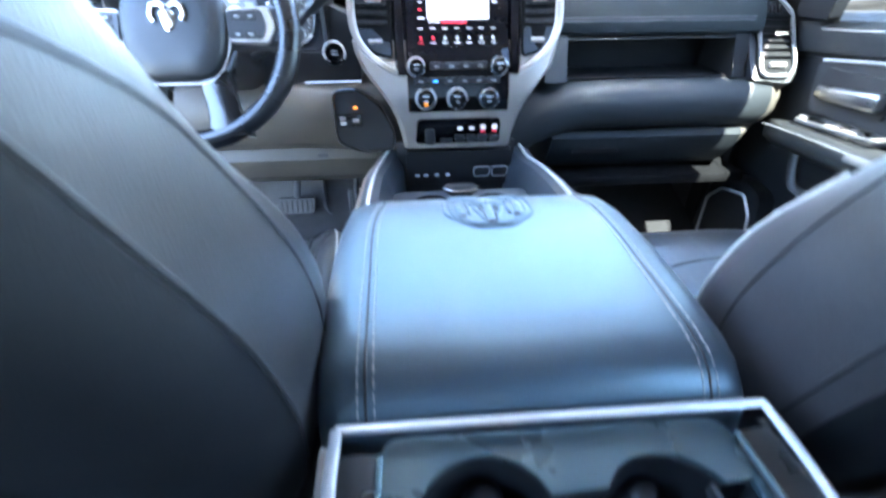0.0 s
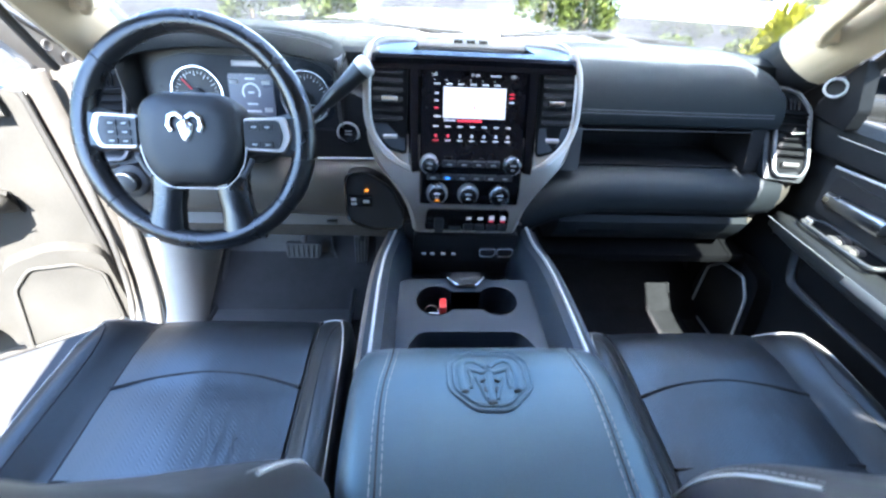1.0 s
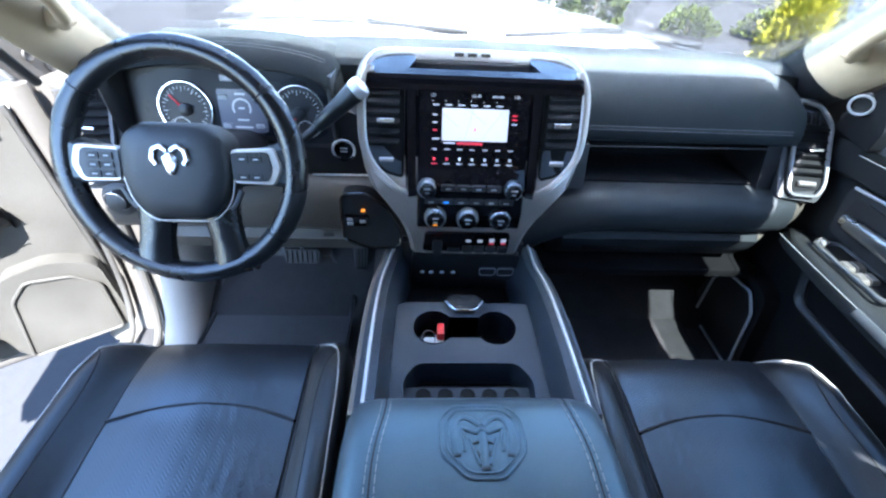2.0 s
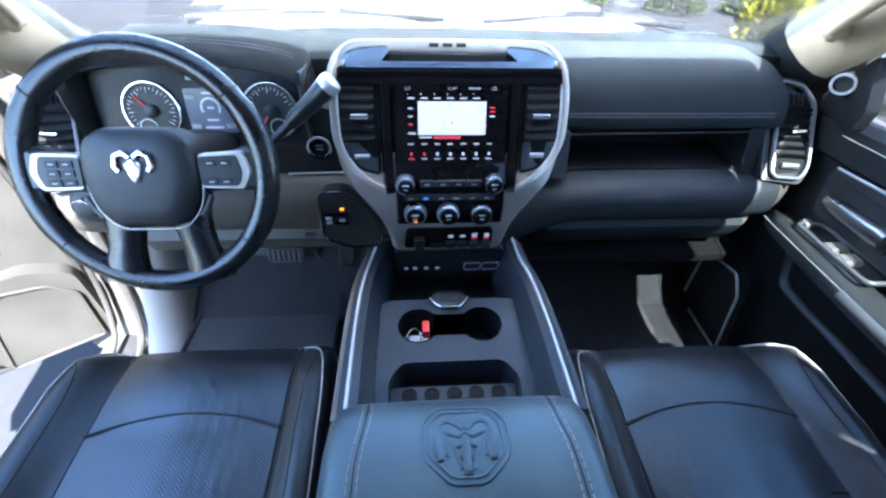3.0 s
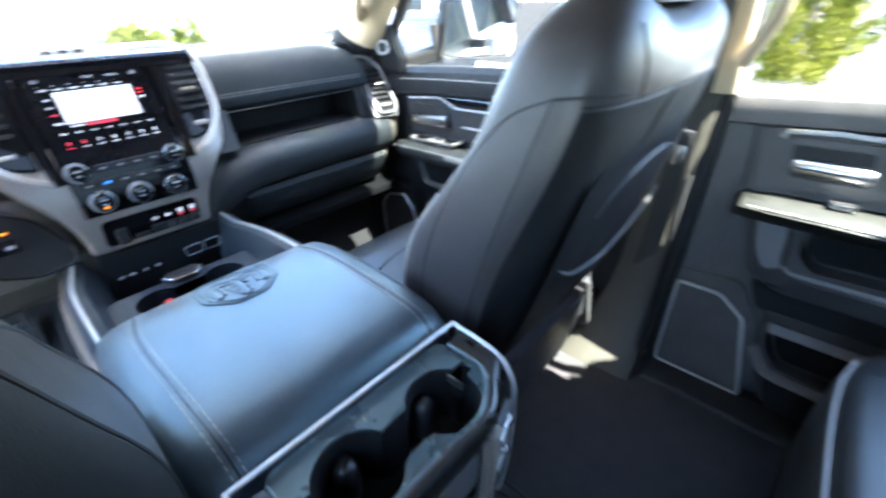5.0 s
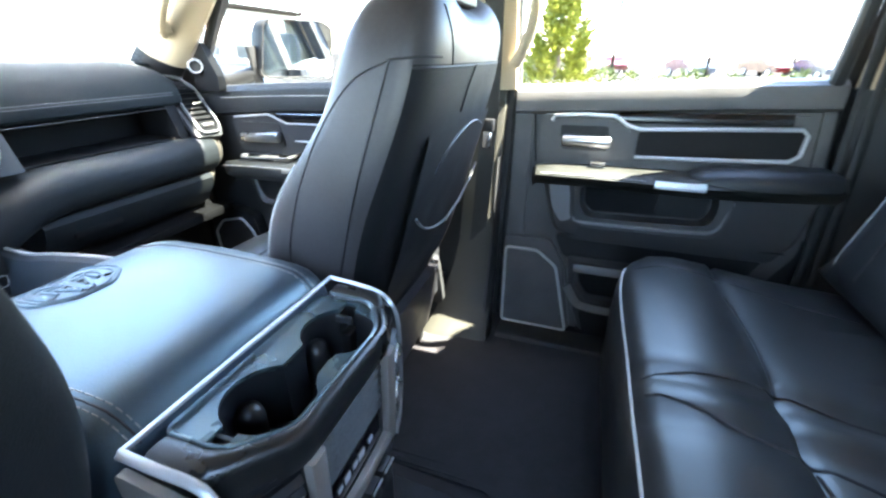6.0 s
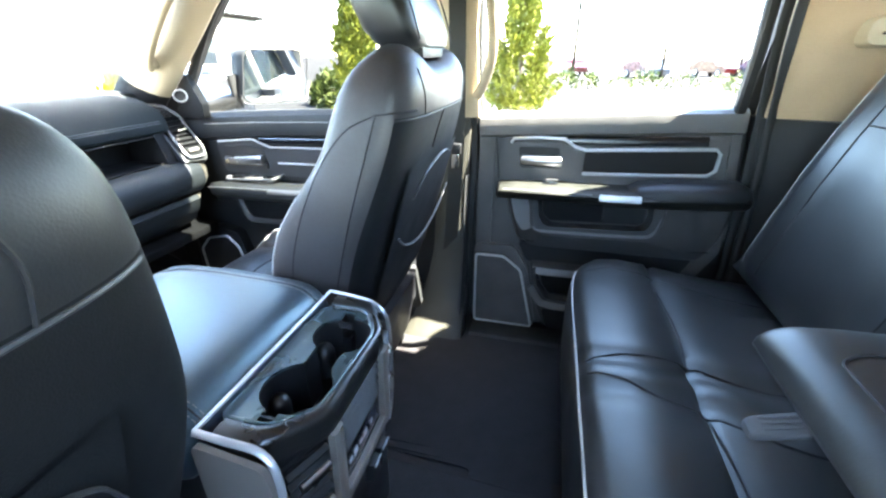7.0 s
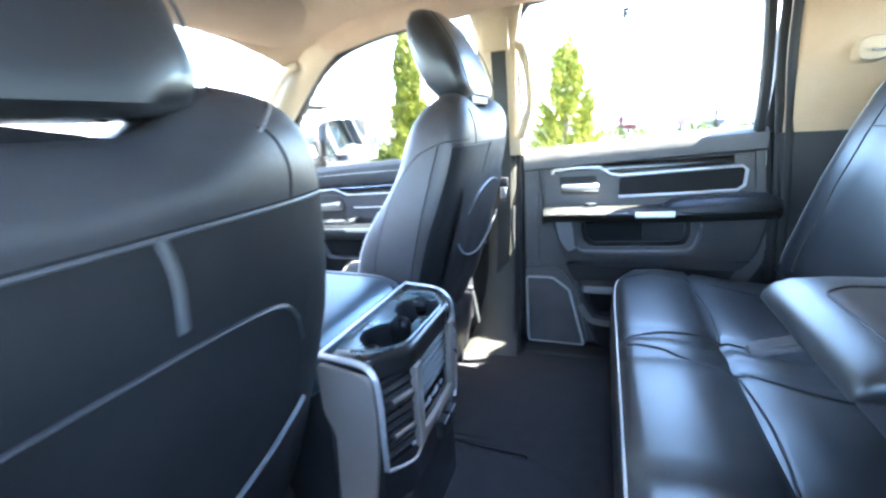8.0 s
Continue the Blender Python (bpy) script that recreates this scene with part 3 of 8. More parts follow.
for k, (dx, dy, w, mt, lab) in enumerate(((0.0, 0.0, 0.020, JAMB_SEAL, "brown-grey rubber seal round the open door"), (-0.075, 0.012, 0.014, JAMB_SEAL, "brown-grey outer seal of the door jamb"))):
    path = smooth_path([(-0.805 + dx, 0.10, 0.342 - k * 0.012), (-0.805 + dx, 0.62, 0.342 - k * 0.012), (-0.812 + dx, 0.80 + dy, 0.362), (-0.822 + dx, 0.868 + dy, 0.42), (-0.832 + dx, 0.912 + dy, 0.54), (-0.838 + dx, 0.946 + dy, 0.75), (-0.842 + dx, 0.972 + dy, 1.0)], 6)
    structure("seal_left_door" + ("_outer" if k else ""), sweep(path, w, w, (-1, 0, 0)), mt, lab, "seal")
structure("sill_step_left", prism(round_outline([(0.915, 0.318), (0.975, 0.300), (0.99, 0.24), (0.985, 0.18), (0.915, 0.18)], 0.015), 0.90, lambda u, v, d: Vector((-u, 0.02 + d, v)), 0.004), JAMB_PAINT, "painted outer edge of the door sill, darkened for shade", "door sill")
for z in (0.55, 0.86):
    structure("hinge_left_" + ("lower" if z < 0.7 else "upper"), box((-0.985, 0.965, z - 0.035), (-0.915, 1.035, z + 0.035), 0.008, 3), JAMB_PAINT, "painted door hinge, darkened for shade", "door hinge")
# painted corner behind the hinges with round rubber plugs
corner = structure("jamb_corner_left", prism([(1.118, 0.955), (1.116, 1.005), (1.078, 1.036), (0.980, 1.116), (0.900, 1.178), (0.892, 1.140), (0.935, 1.075), (0.985, 1.015), (1.022, 0.955)], 0.02, lambda u, v, d: Vector((-0.918 - d, u, v)), 0.003), JAMB_PAINT, "painted door corner with round plugs, darkened for shade", "door jamb")
for y, z, r in ((1.036, 1.046, 0.0125), (1.079, 1.012, 0.0135), (1.100, 0.982, 0.010)):
    part("plug", disc((-0.918, y, z), (1, -0.1, 0), [(r, -0.002), (r, 0.003), (r * 0.85, 0.005), (r * 0.6, 0.0035), (0.001, 0.003)], 20), JAMB_SEAL, corner, "round rubber plug")
part("top_seal", sweep(smooth_path([(-0.920, 1.118, 1.008), (-0.920, 1.078, 1.040), (-0.920, 0.980, 1.120), (-0.920, 0.900, 1.182)], 4), 0.012, 0.012, (1, 0, 0)), SEAL, corner, "black seal")
rings = []
for z, y0 in ((0.33, 0.96), (0.45, 0.98), (0.62, 0.99), (0.80, 1.0)):
    rings.append([Vector((x, y, z)) for x, y in ((0.83, y0), (0.80, y0 + 0.02), (0.755, 1.22), (0.84, 1.22))])
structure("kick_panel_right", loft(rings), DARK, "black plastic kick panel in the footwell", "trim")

# windscreen
rings = []
for f in (0.0, 0.5, 1.0):
    pts = []
    for i in range(13):
        u = -1 + i / 6
        b = Vector((u * 0.80, arc_y(u * 0.76) + 0.03, 1.035))
        tp = Vector((u * 0.69, 0.66 - 0.09 * abs(u) ** 3, 1.475))
        pts.append(b.lerp(tp, f) + Vector((0, 0.02, 0.02)) * math.sin(f * math.pi))
    rings.append(pts)
bm = loft(rings, False, False)
bmesh.ops.solidify(bm, geom=bm.faces[:], thickness=0.005)
ws = structure("windscreen", lean_in(bm), GLASS, "clear curved windscreen", "windscreen")
ws.visible_shadow = False

# sun visors
for s in (1, -1):
    v = thing("sun_visor", (s * 0.38, 0.60, 1.43), "tan cloth sun visor folded up against the roof", "sun visor", "sun visors")
    rings = []
    for y, z, h in ((0.665, 1.425, 0.008), (0.64, 1.432, 0.014), (0.56, 1.465, 0.016), (0.48, 1.497, 0.012), (0.465, 1.503, 0.006)):
        rings.append(superring(s * 0.39, z, y, 0.24, h, 5, 24, "xzy"))
    part("panel", lean_in(loft(rings)), TAN, v)
    part("hinge_rod", sweep([(s * 0.15, 0.66, 1.43), (s * 0.63, 0.66, 1.425)], 0.012, 0.012), TAN_PLASTIC, v)

# ---------------------------------------------------------------- dashboard
dash = thing("dashboard", (0, 1.05, 0.60), "black soft-touch truck dashboard with stitched pads and silver vent frames", "dashboard")


def dash_loft(xs, profile):
    """Sections across the cab; profile(x) gives (y, z) pairs."""
    return loft([[Vector((x, y, z)) for y, z in profile(x)] for x in xs])


def top_profile(x):
    a = min(max((abs(x) - 0.60) / 0.18, 0), 1)
    back = arc_y(x)
    drop = 0.015 * a
    b = 0.075 * min(max((x - 0.19) / 0.02, 0), 1)        # set back above the padded shelf
    return [(back, 1.045), (back - 0.04, 1.062), (1.06 + b, 1.083 - drop), (1.0 + b, 1.086 - drop - b * 0.06), (0.965 + b, 1.074 - drop), (0.962 + b, 1.03), (1.02 + b, 1.0), (back, 1.0)]


part("top_cover", dash_loft([-0.79 + i * 0.0527 for i in range(31)], top_profile), DASH_TOP, dash)


def pad_profile(x):
    a = max(0, (x - 0.58) / 0.13)
    k = 0.022 * a * a
    return [(1.06, 1.0845 - k), (1.015, 1.0790 - k), (0.980, 1.0700 - k), (0.952, 1.056 - k), (0.932, 1.036 - k * 0.6), (0.919, 1.010 - k * 0.3), (0.9125, 0.987), (0.909, 0.972), (0.911, 0.958), (0.918, 0.952), (1.06, 0.952)]


bm = dash_loft([0.21 + i * 0.0270 for i in range(20)], pad_profile)
tr = tree_of(bm)
part("upper_pad", bm, DASH, dash, "stitched soft pad above the open shelf")
for z in (0.988, 0.981):
    pts = [(0.225 + i * 0.095, 0.9, z) for i in range(6)]
    part("stitch_line", seam_on(tr, pts, (0, 1, 0), 0.002, 0.0015), DASH_STITCH, dash)
part("seam", seam_on(tr, [(0.225 + i * 0.095, 0.9, 0.9845) for i in range(6)], (0, 1, 0), 0.002, 0.001), SEAM, dash)

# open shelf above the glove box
# near-black inside: the shelf's shade is put into the colour
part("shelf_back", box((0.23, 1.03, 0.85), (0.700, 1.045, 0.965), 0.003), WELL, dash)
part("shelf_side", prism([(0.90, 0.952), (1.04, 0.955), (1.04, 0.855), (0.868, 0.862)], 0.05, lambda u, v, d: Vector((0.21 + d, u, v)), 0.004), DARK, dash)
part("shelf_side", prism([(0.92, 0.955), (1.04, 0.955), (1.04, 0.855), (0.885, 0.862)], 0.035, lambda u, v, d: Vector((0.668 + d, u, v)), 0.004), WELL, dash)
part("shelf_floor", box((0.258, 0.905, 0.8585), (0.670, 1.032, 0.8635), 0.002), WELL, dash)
part("shelf_lip", sweep([(0.262, 0.905, 0.9455), (0.665, 0.912, 0.947)], 0.003, 0.003, (0, -1, 0)), PLASTIC, dash)


def ledge_profile(x):
    a = max(0, (0.34 - x) / 0.20)      # sweeps down to the centre stack
    d = 0.085 * a * a
    b = max(0, (x - 0.66) / 0.12)
    f = 0.012 * b
    return [(1.04, 0.856), (0.885, 0.858 - d * 0.6), (0.858 + f, 0.855 - d), (0.838 + f, 0.842 - d), (0.829 + f, 0.818 - d), (0.83 + f, 0.79 - d), (0.842 + f, 0.768 - d * 0.9), (0.87, 0.752 - d * 0.7), (1.04, 0.745 - d * 0.5)]


part("lower_pad", dash_loft([0.125 + i * 0.033 for i in range(20)], ledge_profile), LOWER_DASH, dash, "padded ledge above the glove box")
part("end_cap", dash_loft([0.752 + i * 0.012 for i in range(5)], lambda x: [(y + (x - 0.75) * 0.6, z) for y, z in ledge_profile(x)]), GREIGE, dash, "grey plastic dashboard end cap")


def glove_profile(x):
    return [(1.04, 0.752), (0.862, 0.748), (0.85, 0.735), (0.858, 0.71), (0.89, 0.66), (0.93, 0.632), (1.04, 0.625)]


gb = part("glove_box", dash_loft([0.24 + i * 0.06 for i in range(9)], glove_profile), LOWER_DASH, dash, "black glove box lid")
part("latch", box((0.30, 0.862, 0.688), (0.42, 0.892, 0.712), 0.006), DARK, gb, "recessed pull latch")
part("lower_end", dash_loft([0.722, 0.75, 0.79], lambda x: [(y + (x - 0.72) * 0.8, z + (x - 0.72) * 0.25) for y, z in glove_profile(x)]), GREIGE, dash)
# lengthened to block sun from the footwell; near-black hides its own lit patch
part("underside_sun_blocker", box((0.13, 0.865, 0.598), (0.79, 1.2, 0.625), 0.008), WELL, dash)


# vents at the ends of the dashboard
def end_vent(s):
    def at(u, v, d):
        # u from 0 (inboard) to 1 (outboard), v from 0 to 1 upwards
        p = Vector((0.716 + 0.020 * v + 0.075 * u, 0.855 - 0.010 * u + 0.128 * v, 0.868 + 0.157 * v))
        p += Vector((-0.25, -0.75, 0.61)) * d
        return Vector((s * p.x, p.y, p.z))

    line = round_outline([(0.0, 0.06), (0.14, 0.0), (0.80, 0.0), (1.0, 0.12), (1.0, 0.78), (0.62, 0.97), (0.0, 1.02)], 0.09, 4)
    body = part("end_vent", prism(round_outline([(-0.25, -0.03), (0.9, -0.06), (1.12, 0.1), (1.12, 0.82), (0.65, 1.06), (-0.28, 1.08)], 0.1, 4), -0.12, lambda u, v, d: at(u, v, d - 0.004), 0.004), SOFT, dash, "silver framed air vent")
    nrm = Vector((s * -0.25, -0.75, 0.61))
    part("frame", sweep([at(u, v, 0.004) for u, v in line], 0.008, 0.010, nrm, True, 8, 3), BAND, body, "satin silver vent frame")
    part("throat", prism([(0.06, 0.04), (0.94, 0.08), (0.94, 0.78), (0.1, 0.94)], 0.002, lambda u, v, d: at(u, v, d - 0.002), 0), WELL, body)
    for v in (0.24, 0.33, 0.42, 0.51, 0.60, 0.69):
        part("slat", sweep([at(0.06, v, 0.003), at(0.95, v, 0.003)], 0.012, 0.003, (0, -0.1, 1), sides=6), VENT, body)
    part("divider", sweep([at(0.06, 0.75, 0.004), at(0.95, 0.73, 0.004)], 0.008, 0.006, nrm), VENT, body)
    for u in (0.3, 0.42, 0.54, 0.66):
        part("upper_slat", sweep([at(u, 0.78, 0.002), at(u, 0.9, 0.002)], 0.003, 0.01, nrm, sides=6), PLASTIC, body)
    part("tab", sweep([at(0.40, 0.48, 0.010), at(0.85, 0.5, 0.010)], 0.007, 0.008, nrm), CHROME, body, "chrome vent tab")
    part("thumbwheel", sweep([at(0.25, 0.13, 0.006), at(0.72, 0.13, 0.006)], 0.012, 0.010, nrm, sides=10), SATIN, body)


end_vent(1)
end_vent(-1)

# driver's side: hood over the instruments
HX = -0.475


def hood_section(x):
    u = (x - HX) / 0.215
    k = max(0.0, 1 - u * u)
    top = 1.072 + 0.046 * math.sqrt(k)
    return top


xs = [HX - 0.215 + i * 0.0215 for i in range(21)]
rings = []
for x in xs:
    t = hood_section(x)
    rings.append([Vector((x, y, z)) for y, z in ((1.10, t - 0.02), (1.03, t - 0.002), (0.96, t), (0.915, t - 0.005), (0.888, t - 0.016), (0.880, t - 0.026), (0.888, t - 0.030), (0.955, t - 0.028), (1.10, t - 0.05))])
bm = loft(rings)
tr = tree_of(bm)
# the hood takes the dimmed dash colour in place of the roof's shade
part("instrument_hood", bm, DASH_TOP, dash, "stitched hood over the instruments")
part("stitch_line", seam_on(tr, [(x, 0.925, 1.3) for x in xs[1:-1:3]], (0, 0, -1), 0.002, 0.0015), DASH_STITCH, dash)
part("stitch_line", seam_on(tr, [(x, 0.937, 1.3) for x in xs[1:-1:3]], (0, 0, -1), 0.002, 0.0015), DASH_STITCH, dash)
for s in (1, -1):
    x0 = HX + s * 0.205
    rings = []
    for z, y, w in ((1.074, 0.887, 0.006), (1.062, 0.880, 0.010), (1.04, 0.876, 0.014), (1.0, 0.875, 0.012), (0.965, 0.878, 0.008), (0.94, 0.885, 0.004)):
        rings.append([Vector((x0 + s * dx, yy, z)) for dx, yy in ((-0.006, y + 0.012), (0.004, y), (w * 0.6, y + 0.002), (w, y + 0.03), (w, 1.05), (-0.012, 1.05))])
    part("hood_side", loft(rings), DARK, dash)

cl = part("instrument_panel", prism(round_outline([(-0.685, 0.93), (-0.265, 0.93), (-0.265, 1.06), (-0.33, 1.088), (-0.60, 1.088), (-0.685, 1.06)], 0.02), 0.01, lambda u, v, d: Vector((u, 0.925 + d + (v - 1) * 0.25, v)), 0.002), DARK, dash, "instrument panel with two round dials")


def on_cluster(u, v, d=0.0):
    return Vector((u, 0.923 + (v - 1) * 0.25 - d, v))


CN = Vector((0, -1, 0.25)).normalized()
part("face", prism(round_outline([(-0.655, 0.945), (-0.285, 0.945), (-0.285, 1.04), (-0.34, 1.065), (-0.60, 1.065), (-0.655, 1.04)], 0.03), -0.003, lambda u, v, d: on_cluster(u, v, -d - 0.001), 0.001), CLUSTER, cl)
for gx in (-0.565, -0.344):
    part("dial", disc(on_cluster(gx, 0.992, 0.002), CN, [(0.05, 0), (0.05, 0.004), (0.046, 0.004), (0.045, 0.002), (0.001, 0.002)]), DARK, cl)
    ring = [on_cluster(gx + 0.051 * math.cos(a), 0.992 + 0.051 * math.sin(a), 0.005) for a in [i * math.pi / 20 for i in range(40)]]
    part("dial_ring", sweep(ring, 0.005, 0.005, CN, True), CHROME, cl, "silver dial ring")
    bm = bmesh.new()
    for i in range(25):
        a = radians(215 - i * 10.4)
        r0 = 0.038 if i % 3 else 0.033
        add_sweep(bm, [on_cluster(gx + r0 * math.cos(a), 0.992 + r0 * math.sin(a), 0.0062), on_cluster(gx + 0.043 * math.cos(a), 0.992 + 0.043 * math.sin(a), 0.0062)], 0.0015, 0.0008, CN, sides=4)
    part("scale_marks", bm, WHITE_GLOW, cl)
    a = radians(132 if gx < -0.5 else 235)
    part("needle", sweep([on_cluster(gx, 0.992, 0.009), on_cluster(gx + 0.037 * math.cos(a), 0.992 + 0.037 * math.sin(a), 0.009)], 0.003, 0.002, CN, sides=6), RED_GLOW, cl, "red dial needle")
    part("hub", disc(on_cluster(gx, 0.992, 0.006), CN, [(0.012, 0), (0.012, 0.004), (0.008, 0.006)]), DARK, cl)
    a0 = (gx - 0.012 if gx < -0.5 else gx + 0.012)
    part("small_dial", sweep([on_cluster(a0 + 0.016 * math.cos(t), 0.962 + 0.016 * math.sin(t), 0.007) for t in [i * math.pi / 10 for i in range(20)]], 0.002, 0.002, CN, True), SILVER, cl)
part("display", prism(round_outline([(-0.500, 0.952), (-0.410, 0.952), (-0.410, 1.032), (-0.500, 1.032)], 0.006), -0.003, lambda u, v, d: on_cluster(u, v, -d + 0.002), 0.0005), GREY_GLOW, cl, "lit centre display")
part("display_ring", sweep([on_cluster(-0.455 + 0.017 * math.cos(t), 0.998 + 0.017 * math.sin(t), 0.006) for t in [radians(-30 + i * 12) for i in range(21)]], 0.004, 0.001, CN), WHITE_GLOW, cl)
for zz, w in ((1.024, 0.02), (0.998, 0.012), (0.976, 0.022), (0.962, 0.034)):
    part("reading", sweep([on_cluster(-0.455 - w / 2, zz, 0.006), on_cluster(-0.455 + w / 2, zz, 0.006)], 0.005, 0.001, CN, sides=4), WHITE_GLOW, cl)
for xx, zz in ((-0.488, 1.018), (-0.423, 1.018), (-0.488, 0.965), (-0.423, 0.965)):
    part("tell_tale", box(on_cluster(xx - 0.008, zz - 0.004, 0.008), on_cluster(xx + 0.008, zz + 0.004, 0.005), 0), GREY_INK, cl)
part("name_plate", sweep([on_cluster(-0.488, 1.051, 0.004), on_cluster(-0.422, 1.051, 0.004)], 0.011, 0.003, CN, sides=8, square=4), GREY_INK, cl)
part("name_bars", sweep([on_cluster(-0.480, 1.051, 0.0065), on_cluster(-0.430, 1.051, 0.0065)], 0.006, 0.002, CN, sides=4), WHITE_GLOW, cl)

# panel beside the wheel with the start button
part("switch_panel", prism(round_outline([(-0.70, 0.865), (-0.205, 0.865), (-0.20, 0.99), (-0.262, 1.02), (-0.27, 0.93), (-0.69, 0.93)], 0.012), 0.12, lambda u, v, d: Vector((u, 0.893 + d, v)), 0.004), DARK, dash)
part("silver_line", sweep([(-0.33, 0.887, 0.868), (-0.205, 0.887, 0.870)], 0.004, 0.004, (0, -1, 0)), SILVER, dash)
st = part("start_button", disc((-0.257, 0.893, 0.927), (0, -1, 0.2), [(0.026, 0), (0.026, 0.006), (0.021, 0.007), (0.020, 0.004), (0.004, 0.004)]), PIANO, dash, "round start button")
part("ring", sweep([Vector((-0.257 + 0.0225 * math.cos(t), 0.886, 0.9285 + 0.0225 * math.sin(t))) for t in [i * math.pi / 16 for i in range(32)]], 0.005, 0.004, (0, -1, 0.2), True), BRIGHT, st, "silver ring")
for zz in (0.932, 0.925):
    part("mark", sweep([(-0.264, 0.887, zz), (-0.250, 0.887, zz)], 0.0035, 0.001, (0, -1, 0.2), sides=4), GREY_INK, st)


# knee panel under the wheel
def knee_profile(x):
    f = max(0, (x + 0.36) / 0.24)
    return [(1.05, 0.865), (0.89, 0.865), (0.868, 0.855), (0.848, 0.825), (0.845, 0.79), (0.855, 0.752 - 0.02 * f), (0.88, 0.725 - 0.02 * f), (0.93, 0.70), (1.05, 0.69)]


part("knee_panel", dash_loft([-0.79 + i * 0.0485 for i in range(15)], knee_profile), KNEE, dash, "grey lower dash panel under the steering column")
part("lower_shroud", dash_loft([-0.70, -0.60, -0.45, -0.30, -0.18], lambda x: [(1.1, 0.70), (0.90, 0.715), (0.885, 0.69), (0.91, 0.64), (0.97, 0.60), (1.1, 0.595)]), KNEE, dash)
part("vent_slot", box((-0.33, 0.888, 0.685), (-0.305, 0.90, 0.703), 0.002), DARK, dash)
bk = part("parking_brake_panel", prism(round_outline([(-0.262, 0.862), (-0.212, 0.867), (-0.165, 0.835), (-0.135, 0.775), (-0.14, 0.742), (-0.205, 0.738), (-0.262, 0.76)], 0.018), 0.03, lambda u, v, d: Vector((u, 0.812 + d + (v - 0.8) * 0.2, v)), 0.004), DARK, dash, "black switch panel with amber light")
BPL = round_outline([(-0.262, 0.862), (-0.212, 0.867), (-0.165, 0.835), (-0.135, 0.775), (-0.14, 0.742), (-0.205, 0.738), (-0.262, 0.76)], 0.018)
part("rim", sweep([Vector((u, 0.809 + (v - 0.8) * 0.2, v)) for u, v in BPL], 0.006, 0.006, (0, -1, 0.2), True, 8), PIANO, bk, "gloss black rim")
part("switch", box((-0.256, 0.806, 0.792), (-0.205, 0.815, 0.818), 0.003), PIANO, bk)
part("amber_light", box((-0.220, 0.804, 0.8305), (-0.212, 0.812, 0.8335), 0.0005), AMBER_GLOW, bk, "amber tell-tale")
for xx, zz in ((-0.245, 0.811), (-0.245, 0.800), (-0.218, 0.806)):
    part("mark", box((xx - 0.006, 0.804, zz - 0.003), (xx + 0.006, 0.8065, zz + 0.003), 0), GREY_INK, bk)
lk = part("light_switch", disc((-0.723, 0.846, 0.823), (0.1, -1, 0.25), [(0.036, -0.01), (0.036, 0.004), (0.030, 0.008), (0.022, 0.008), (0.019, 0.024), (0.012, 0.026)]), DARK, dash, "round headlamp switch")
part("ring", sweep([Vector((-0.7255 + 0.02 * math.cos(t), 0.826, 0.8285 + 0.02 * math.sin(t))) for t in [i * math.pi / 16 for i in range(32)]], 0.004, 0.004, (0.1, -1, 0.25), True), CHROME, lk, "chrome ring")

# ---------------------------------------------------------------- centre stack
stack = thing("center_stack", (0, 0.82, 0.72), "glossy black center stack with touchscreen, knobs and a silver surround", "center stack")
SY = [(0.70, 0.785), (0.755, 0.766), (0.86, 0.757), (0.92, 0.772), (0.95, 0.796), (1.075, 0.850), (1.12, 0.872)]


def sy(z):
    for a, b in zip(SY, SY[1:]):
        if z <= b[0]:
            return a[1] + (b[1] - a[1]) * (z - a[0]) / (b[0] - a[0])
    return SY[-1][1]


def on_stack(u, v, d=0.0):
    return Vector((u, sy(v) + d, v))


SN = Vector((0, -0.92, 0.40)).normalized()


def stack_plate(pts, d0, d1, r=0.0015, round_r=0.006):
    """A plate that follows the slope of the stack."""
    dense = []
    pts = round_outline(pts, round_r, 3)
    for i, p in enumerate(pts):
        q = pts[(i + 1) % len(pts)]
        k = max(1, int(abs(q[1] - p[1]) / 0.03))
        dense += [(p[0] + (q[0] - p[0]) * j / k, p[1] + (q[1] - p[1]) * j / k) for j in range(k)]
    return prism(dense, d1 - d0, lambda u, v, d: on_stack(u, v, d0 + d), r)


# slabs in bands, so that the plates bend with the slope
def banded(half, z0, z1, d0, d1, n=8):
    """half(z): half width."""
    rings = []
    for i in range(n + 1):
        z = z0 + (z1 - z0) * i / n
        w = half(z)
        rings.append([on_stack(-w, z, d1), on_stack(-w, z, d0 + 0.003), on_stack(-w + 0.003, z, d0), on_stack(w - 0.003, z, d0), on_stack(w, z, d0 + 0.003), on_stack(w, z, d1)])
    return loft(rings)


part("core", banded(lambda z: min(0.197, 0.098 + max(0, z - 0.895) * 1.6), 0.757, 1.060, 0.010, 0.10, 20), VENT, stack)
part("silver_surround", loft([[on_stack(-w, z, 0.10), on_stack(-w, z, 0.016), on_stack(-w + 0.010, z, 0.004), on_stack(-w + 0.03, z, 0.002), on_stack(w - 0.03, z, 0.002), on_stack(w - 0.010, z, 0.004), on_stack(w, z, 0.016), on_stack(w, z, 0.10)]
     for z, w in ((0.752, 0.116), (0.78, 0.120), (0.81, 0.127), (0.84, 0.139), (0.87, 0.158), (0.895, 0.178), (0.915, 0.192), (0.94, 0.204), (0.96, 0.209))]), SATIN, stack, "satin silver surround")
EDGE = smooth_path([(-0.115, 0.905), (-0.150, 0.922), (-0.188, 0.952), (-0.204, 0.985), (-0.207, 1.03), (-0.204, 1.075), (-0.190, 1.108)], 5)
